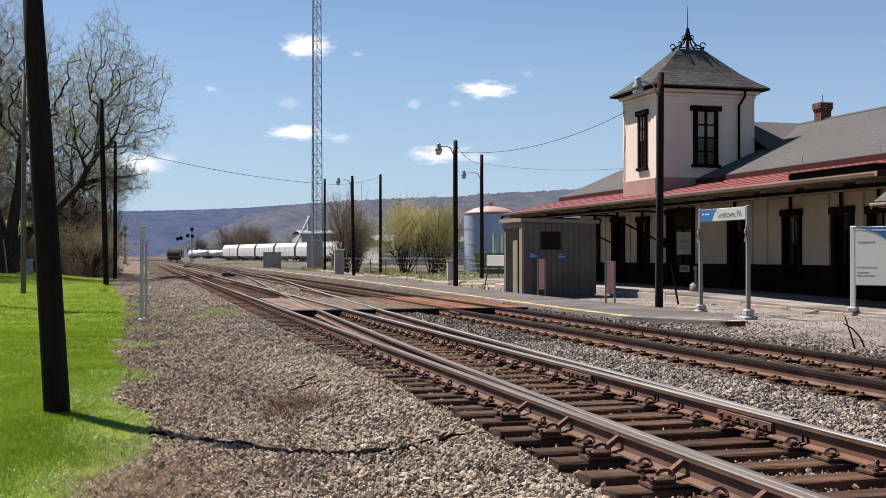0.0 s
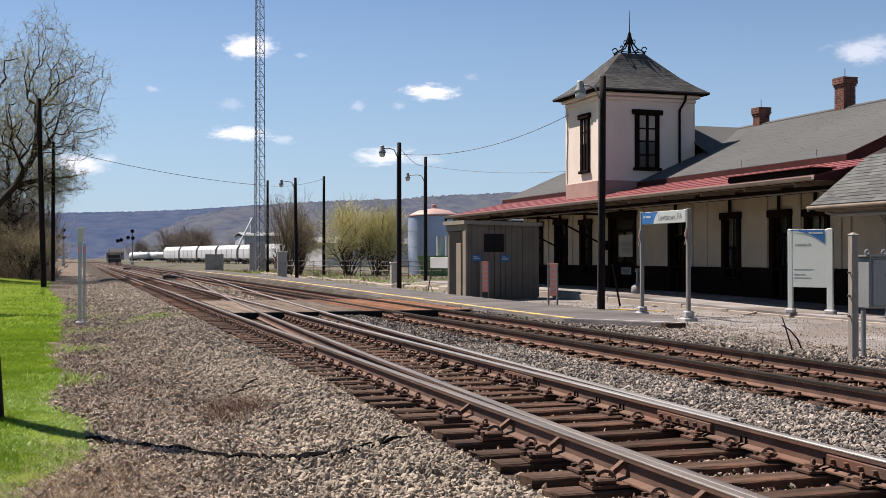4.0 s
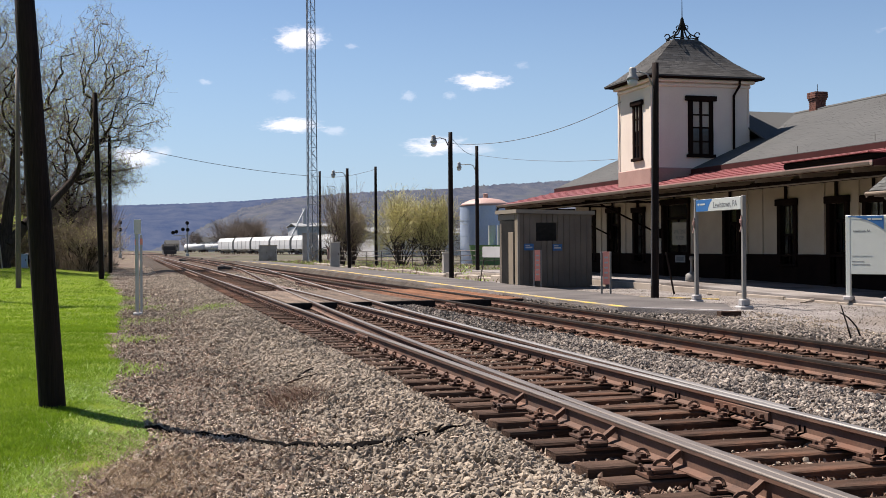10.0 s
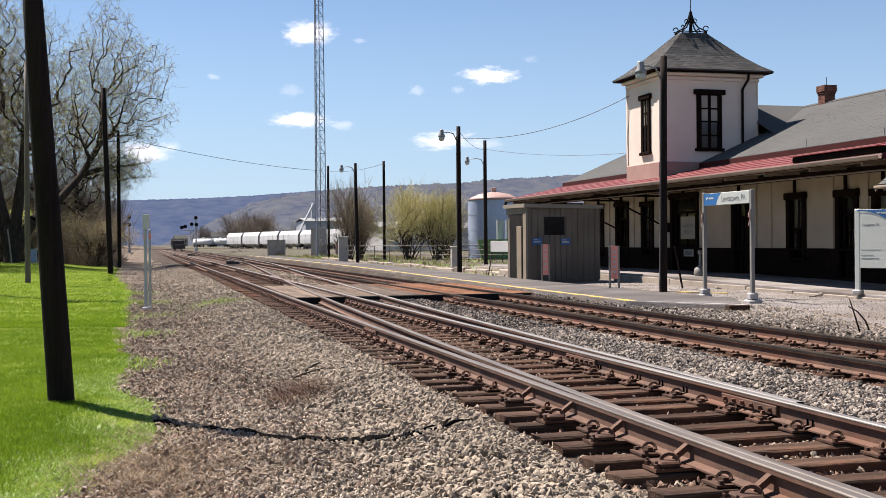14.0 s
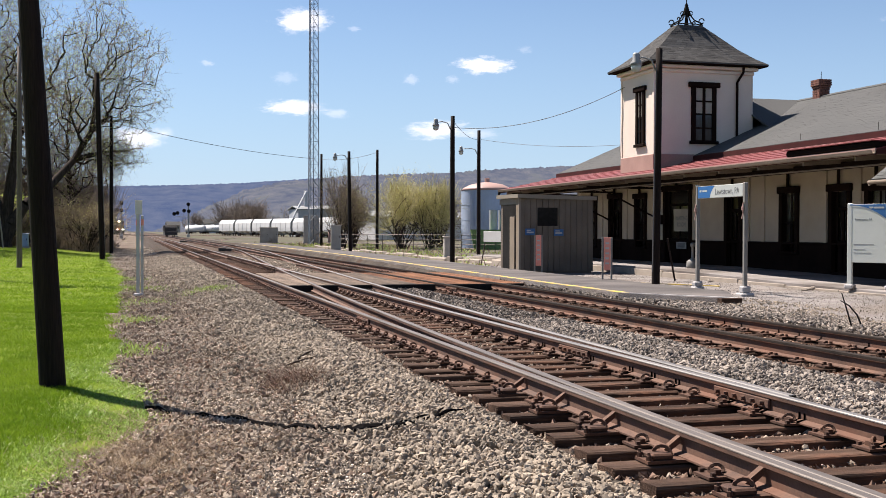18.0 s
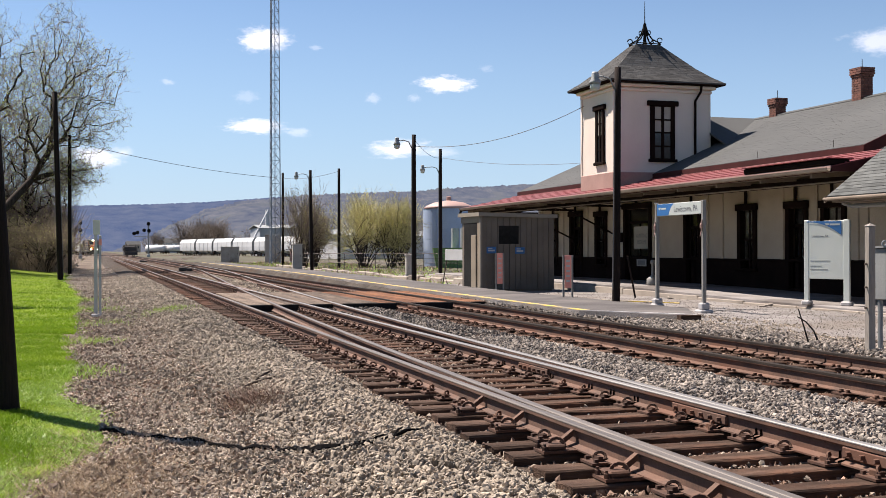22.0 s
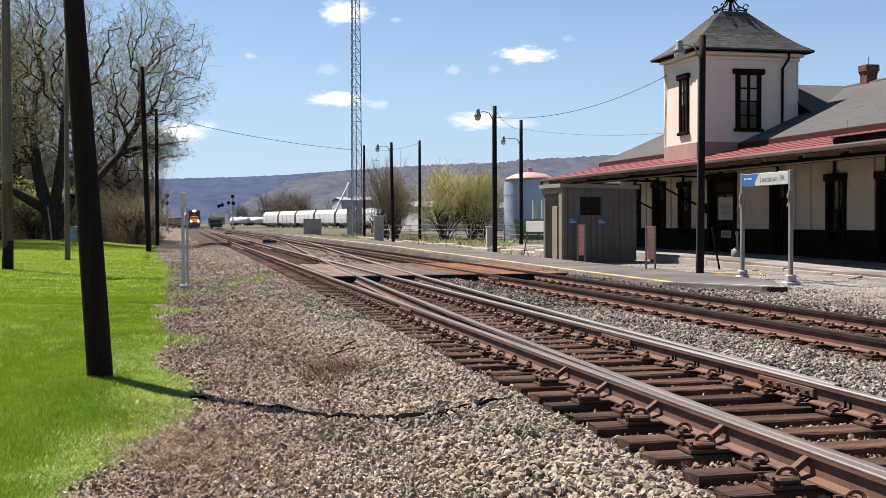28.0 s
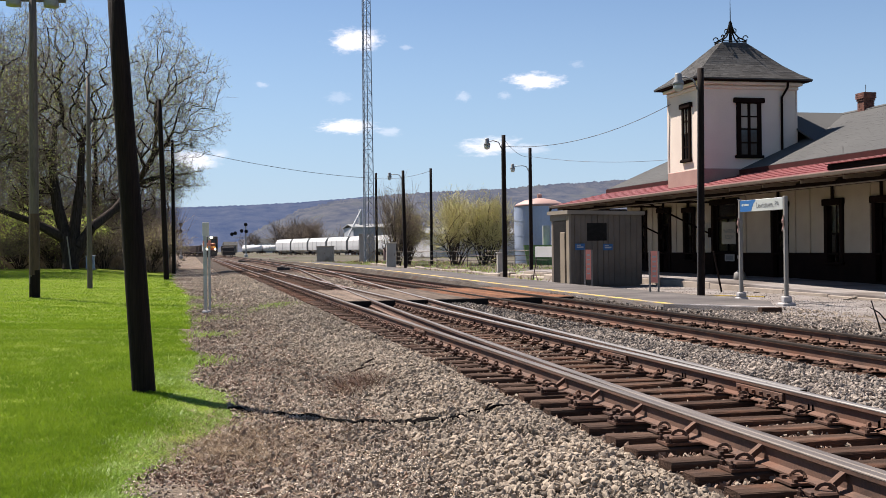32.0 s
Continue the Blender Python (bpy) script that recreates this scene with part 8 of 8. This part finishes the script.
bed([(2.95, 5.4, -9, 3.5, 200), (7.2, 9.65, -9, 5, 160)], 0.010, "crib_stones", "dark_stone", "dark oily ballast between the ties", False, 0.016, 0.034)
bed([(-0.3, 1.6, -7, 4, 380)], 0.0, "path_gravel", "path_stone", "fine brown-grey gravel of the lineside path", False, 0.008, 0.02)


def blades(name, p, height, width, mat, label, tilt=0.35):
    n = len(p)
    z = GZ(p[:, 0], p[:, 1]) - 0.004
    a = rng.uniform(0, 2 * np.pi, n)
    h = rng.uniform(0.5, 1.0, n) * height
    w = rng.uniform(0.6, 1.2, n) * width
    base = np.column_stack([p, z])
    side = np.column_stack([np.cos(a), np.sin(a), np.zeros(n)]) * w[:, None]
    lean_v = rng.normal(size=(n, 2)) * tilt * h[:, None]
    tip = base + np.column_stack([lean_v, h])
    v = np.stack([base - side, base + side, tip], 1).reshape(-1, 3)
    return raw_mesh(name, v, np.arange(3 * n).reshape(-1, 3), mat, label, "grass")


def wedge(n, y0, y1, edge_soft=0.12):
    """Places on the lawn, left of its ragged edge, denser close by."""
    y = y0 + (y1 - y0) * rng.random(n) ** 1.6
    e = np.array([grass_edge(v) for v in y])
    x = e + rng.normal(0, edge_soft, n) * 0.6 - (0.22 * y + 0.4) * rng.random(n)
    return np.column_stack([x, y])


patch = np.vectorize(lambda x, y: noise.noise((x * 0.9, y * 0.9, 9.0)))
lawn = wedge(270000, 5.5, 26)
mask = patch(lawn[:, 0], lawn[:, 1])
near_edge = lawn[:, 0] - np.array([grass_edge(v) for v in lawn[:, 1]])
pale = (near_edge + rng.normal(0, 0.16, len(mask)) > -0.55 + 0.7 * mask) & (lawn[:, 1] + rng.normal(0, 1.5, len(mask)) < 16)
blades("lawn_grass", lawn[~pale], 0.052, 0.0048, "grass", "fresh green spring lawn", 0.7)
blades("edge_weeds", lawn[pale], 0.030, 0.0115, "pale_weed", "pale green low weeds at the lawn's edge", 0.9)
blades("lawn_grass", wedge(90000, 24, 80, 0.25), 0.06, 0.013, "grass", "fresh green spring lawn", 0.7)
behind = np.column_stack([rng.uniform(-5, -0.35, 45000), rng.uniform(-7, 6.5, 45000)])
blades("lawn_grass", behind[behind[:, 0] < np.array([grass_edge(v) for v in behind[:, 1]])], 0.085, 0.006, "grass", "fresh green spring lawn")
tufts = []
for cx, cy, s, k in ((1.86, 29.9, 0.35, 500), (0.1, 34, 0.5, 400), (-0.35, 40, 0.5, 500), (0.3, 27.5, 0.3, 150), (0.0, 22, 0.25, 250), (15.5, 55, 1.2, 700), (16, 66, 2, 900), (15, 47, 0.8, 400), (-0.1, 16.5, 0.2, 250)):
    tufts.append(np.column_stack([rng.normal(cx, s, k), rng.normal(cy, s * 1.8, k)]))
blades("weed_tufts", np.concatenate(tufts), 0.12, 0.010, "pale_weed", "scattered green weeds in the gravel", 0.7)
dry = [np.column_stack([rng.normal(1.62, 0.16, 900), rng.normal(11.9, 0.35, 900)]), np.column_stack([rng.normal(0.15, 0.35, 2600), rng.normal(9.0, 1.4, 2600)]), np.column_stack([rng.normal(0.02, 0.3, 3500), rng.normal(8.6, 0.55, 3500)]), np.column_stack([rng.uniform(-0.2, 1.6, 5000), rng.uniform(5, 30, 5000)]), np.column_stack([rng.normal(15.2, 0.4, 1500), rng.uniform(40, 85, 1500)])]
rough = np.column_stack([rng.uniform(13.2, 25, 9000), 42 + 88 * rng.random(9000) ** 0.8])
rough = rough[patch(rough[:, 0] * 0.3, rough[:, 1] * 0.2) > -0.05]
blades("dry_grass", np.concatenate(dry), 0.085, 0.0035, "dry_grass", "withered brown grass and litter", 1.6)

blades("rough_grass", rough[::2], 0.34, 0.030, "dry_grass", "tufts of withered grass on the waste ground behind the platform", 0.7)
blades("rough_grass", rough[1::2], 0.20, 0.035, "pale_weed", "tufts of green weed on the waste ground behind the platform", 0.8)
weed = np.column_stack([rng.normal(1.62, 0.16, 1100), rng.normal(11.9, 0.40, 1100)])
blades("dead_weeds", weed, 0.14, 0.006, "dead_weed", "clump of reddish-brown dead weed on the ballast", 1.3)


def thicket():
    """Brown scrub at the far edge of the lawn: thin stems leaning every way, low in front and tall behind."""
    for name, n, y0, dy, h0, h1, mat, label in (("scrub_thicket", 9000, 88, 10, 0.5, 1.3, "scrub", "dense brown leafless scrub behind the lawn"),
                                                ("woodland_edge", 9000, 101, 16, 4.5, 6.5, "twig", "tall leafless brown woodland edge")):
        x = -1.7 - (y0 - 88) * 0.06 - 44 * rng.random(n) ** 1.25
        y = y0 + dy * rng.random(n) + 0.1 * np.abs(x)
        z0 = np.array([0.1 + lawn_rise(a, 80) * 0.8 for a in x]) - 0.4
        h = h0 + (h1 * rng.random(n) ** 1.6) * np.clip((-x - 1.0) / 4.5, 0.35, 1)
        base = np.column_stack([x, y, z0])
        lean_v = np.column_stack([rng.normal(0, 0.22, n) * h, rng.normal(0, 0.22, n) * h, h])
        w = rng.uniform(0.010, 0.026, n)
        a = np.column_stack([w, np.zeros(n), np.zeros(n)])
        mid = base + lean_v * 0.5 + rng.normal(0, 0.15, (n, 3))
        side = rng.normal(0, 0.5, (n, 3))
        v = np.stack([base - a, base + a, mid + a * 0.7, mid - a * 0.7, base + lean_v, mid + side + np.array([0, 0, 0.7])], 1).reshape(-1, 3)
        k = (np.arange(n) * 6)[:, None]
        f = np.concatenate([k + np.array([[0, 1, 2]]), k + np.array([[0, 2, 3]]), k + np.array([[3, 2, 4]]), k + np.array([[3, 2, 5]])])
        raw_mesh(name, v, f, mat, label, "scrub")
    m = 60000
    c = np.column_stack([-6.5 - 34 * rng.random(m) ** 1.2, 86.5 + 18 * rng.random(m), rng.uniform(0, 1, m) ** 1.5 * 5.0 + 0.1])
    c[:, 2] *= np.clip((-c[:, 0] - 1.0) / 9, 0.3, 1)
    keep = np.array([noise.noise((q[0] * 0.30, q[2] * 0.45, q[1] * 0.12)) > 0.16 for q in c])
    c = c[keep]
    d1, d2 = rng.normal(0, 0.075, (len(c), 3)), rng.normal(0, 0.075, (len(c), 3))
    v = np.stack([c - d1, c + d1, c + d2], 1).reshape(-1, 3)
    raw_mesh("scrub_leaves", v, np.arange(len(v)).reshape(-1, 3), "bud", "first green leaves in the scrub", "leaves")


thicket()
for k in range(13):
    x, y = -3.4 - 2.6 * k + 0.9 * math.sin(5 * k), 89.5 + 3.5 * math.sin(3.1 * k)
    s = 0.52 + 0.16 * math.sin(2.3 * k + 1) + 0.012 * k
    ob = tagged(copy_thing(brown, pose(x, y, ground_z(x, 80), 0, 0, 47 * k)), "tangled brown leafless shrub at the lawn's far edge", "shrub", "shrubs behind the lawn")
    ob.scale = (s * 1.2, s * 1.2, s)

# ---- the arriving freight train ----
def locomotive():
    c = thing("locomotive", "dark diesel locomotive with an orange nose and lit headlights", "locomotive")
    part("frame", Geo().box(-1.5, -10.5, 1.0, 1.5, 10.5, 1.55, bevel=0.05), ["car_dark"], c)
    part("fuel_tank", Geo().box(-1.35, -3, 0.35, 1.35, 3, 1.0, bevel=0.15), ["car_dark"], c)
    part("nose", Geo().add([(-1.0, -10.0, 1.55), (1.0, -10.0, 1.55), (1.1, -8.4, 1.55), (-1.1, -8.4, 1.55), (-0.9, -9.7, 3.0), (0.9, -9.7, 3.0), (1.05, -8.4, 3.2), (-1.05, -8.4, 3.2)], [(3, 2, 1, 0), (4, 5, 6, 7), (0, 1, 5, 4), (1, 2, 6, 5), (2, 3, 7, 6), (3, 0, 4, 7)]), ["loco_orange"], c, "orange nose")
    part("cab", Geo().box(-1.55, -8.4, 1.55, 1.55, -6.2, 3.3, bevel=0.05).box(-1.55, -8.4, 4.05, 1.55, -6.2, 4.75, bevel=0.12), ["car_dark"], c, "dark cab")
    part("windscreen", Geo().box(-1.5, -8.36, 3.3, 1.5, -6.3, 4.05), ["loco_glass"], c, "dark cab windows")
    for x in (-1.5, 0, 1.5):
        part("cab_pillar", Geo().box(x - 0.07, -8.42, 3.28, x + 0.07, -8.3, 4.07), ["loco_orange"], c)
    part("stripe", Geo().box(-1.02, -10.04, 2.15, 1.02, -9.93, 2.45), ["loco_yellow"], c)
    part("hood", Geo().box(-0.95, -6.2, 1.55, 0.95, 9.8, 4.35, bevel=0.12), ["car_dark"], c, "long dark hood")
    part("radiator", Geo().box(-1.45, 6.2, 3.3, 1.45, 9.6, 4.65, bevel=0.1), ["car_dark"], c)
    part("plough", Geo().add([(-1.4, -10.6, 1.1), (1.4, -10.6, 1.1), (1.3, -10.9, 0.25), (-1.3, -10.9, 0.25), (-1.4, -10.45, 1.1), (1.4, -10.45, 1.1), (1.3, -10.6, 0.25), (-1.3, -10.6, 0.25)], [(3, 2, 1, 0), (4, 5, 6, 7), (0, 4, 7, 3), (1, 2, 6, 5)]), ["car_dark"], c)
    for x, z in ((-0.16, 4.5), (0.16, 4.5)):
        part("headlight", Geo().tube([(x, -8.5, z), (x, -8.38, z)], 0.15, 12), ["headlight"], c, "lit headlight")
    for x in (-0.95, 0.95):
        part("ditch_light", Geo().tube([(x, -10.62, 1.75), (x, -10.5, 1.75)], 0.10, 10), ["headlight"], c, "lit ditch light")
    for s in (-1, 1):
        part("handrail", Geo().tube([(s * 1.4, -8.4, 2.6), (s * 1.4, 10.3, 2.6)], 0.03, 5), ["loco_yellow"], c)
    bogies(c, 7.2, 0.52)
    return c


def box_wagon(name, mat, label, L=15.5, H=4.4, low=False):
    c = thing(name, label, "railway wagon", "wagons of the arriving train")
    part("body", Geo().box(-1.5, -L / 2, 1.1, 1.5, L / 2, 2.6 if low else H, bevel=0.06), [mat], c)
    for k in range(9):
        y = -L / 2 + 0.2 + (L - 0.5) * k / 8
        for s in (-1.58, 1.5):
            part("rib", Geo().box(s, y, 1.1, s + 0.08, y + 0.12, 2.6 if low else H - 0.1), [mat], c)
    part("sill", Geo().box(-1.3, -L / 2 - 0.5, 0.85, 1.3, L / 2 + 0.5, 1.1), ["car_dark"], c)
    bogies(c, L * 0.36)
    return c


def along(s):
    """Pose on the near track, s metres north of the camera, where the line turns left beyond 285 m."""
    x = (T1[0] + T1[1]) / 2
    if s <= 285:
        return pose(x, s, 0)
    a = (s - 285) / 800
    return pose(x - 800 * (1 - math.cos(a)), 285 + 800 * math.sin(a), 0, 0, 0, math.degrees(a))


TRAIN = [(locomotive(), 11.0)]
white = hopper_car("hopper")
tagged(white, "white covered hopper wagon behind the locomotive", "railway wagon", "wagons of the arriving train")
white["group"] = "wagons of the arriving train"
TRAIN.append((white, 30.5))
TRAIN.append((box_wagon("gondola_wagon", "red_box", "dark low-sided gondola wagon", low=True), 47.0))
red = box_wagon("gondola_wagon", "red_box", "dark low-sided wagon loaded level", H=3.0)
TRAIN.append((red, 64.0))
for k in range(1, 5):
    TRAIN.append((copy_thing(red, pose(0, 0, 0)), 64.0 + 17 * k))


def motions():
    for ob, back in TRAIN:
        walk(ob, [(t, along(262 + 10.0 * (32 - t) + back)) for t in range(0, 33, 2)])


motions()
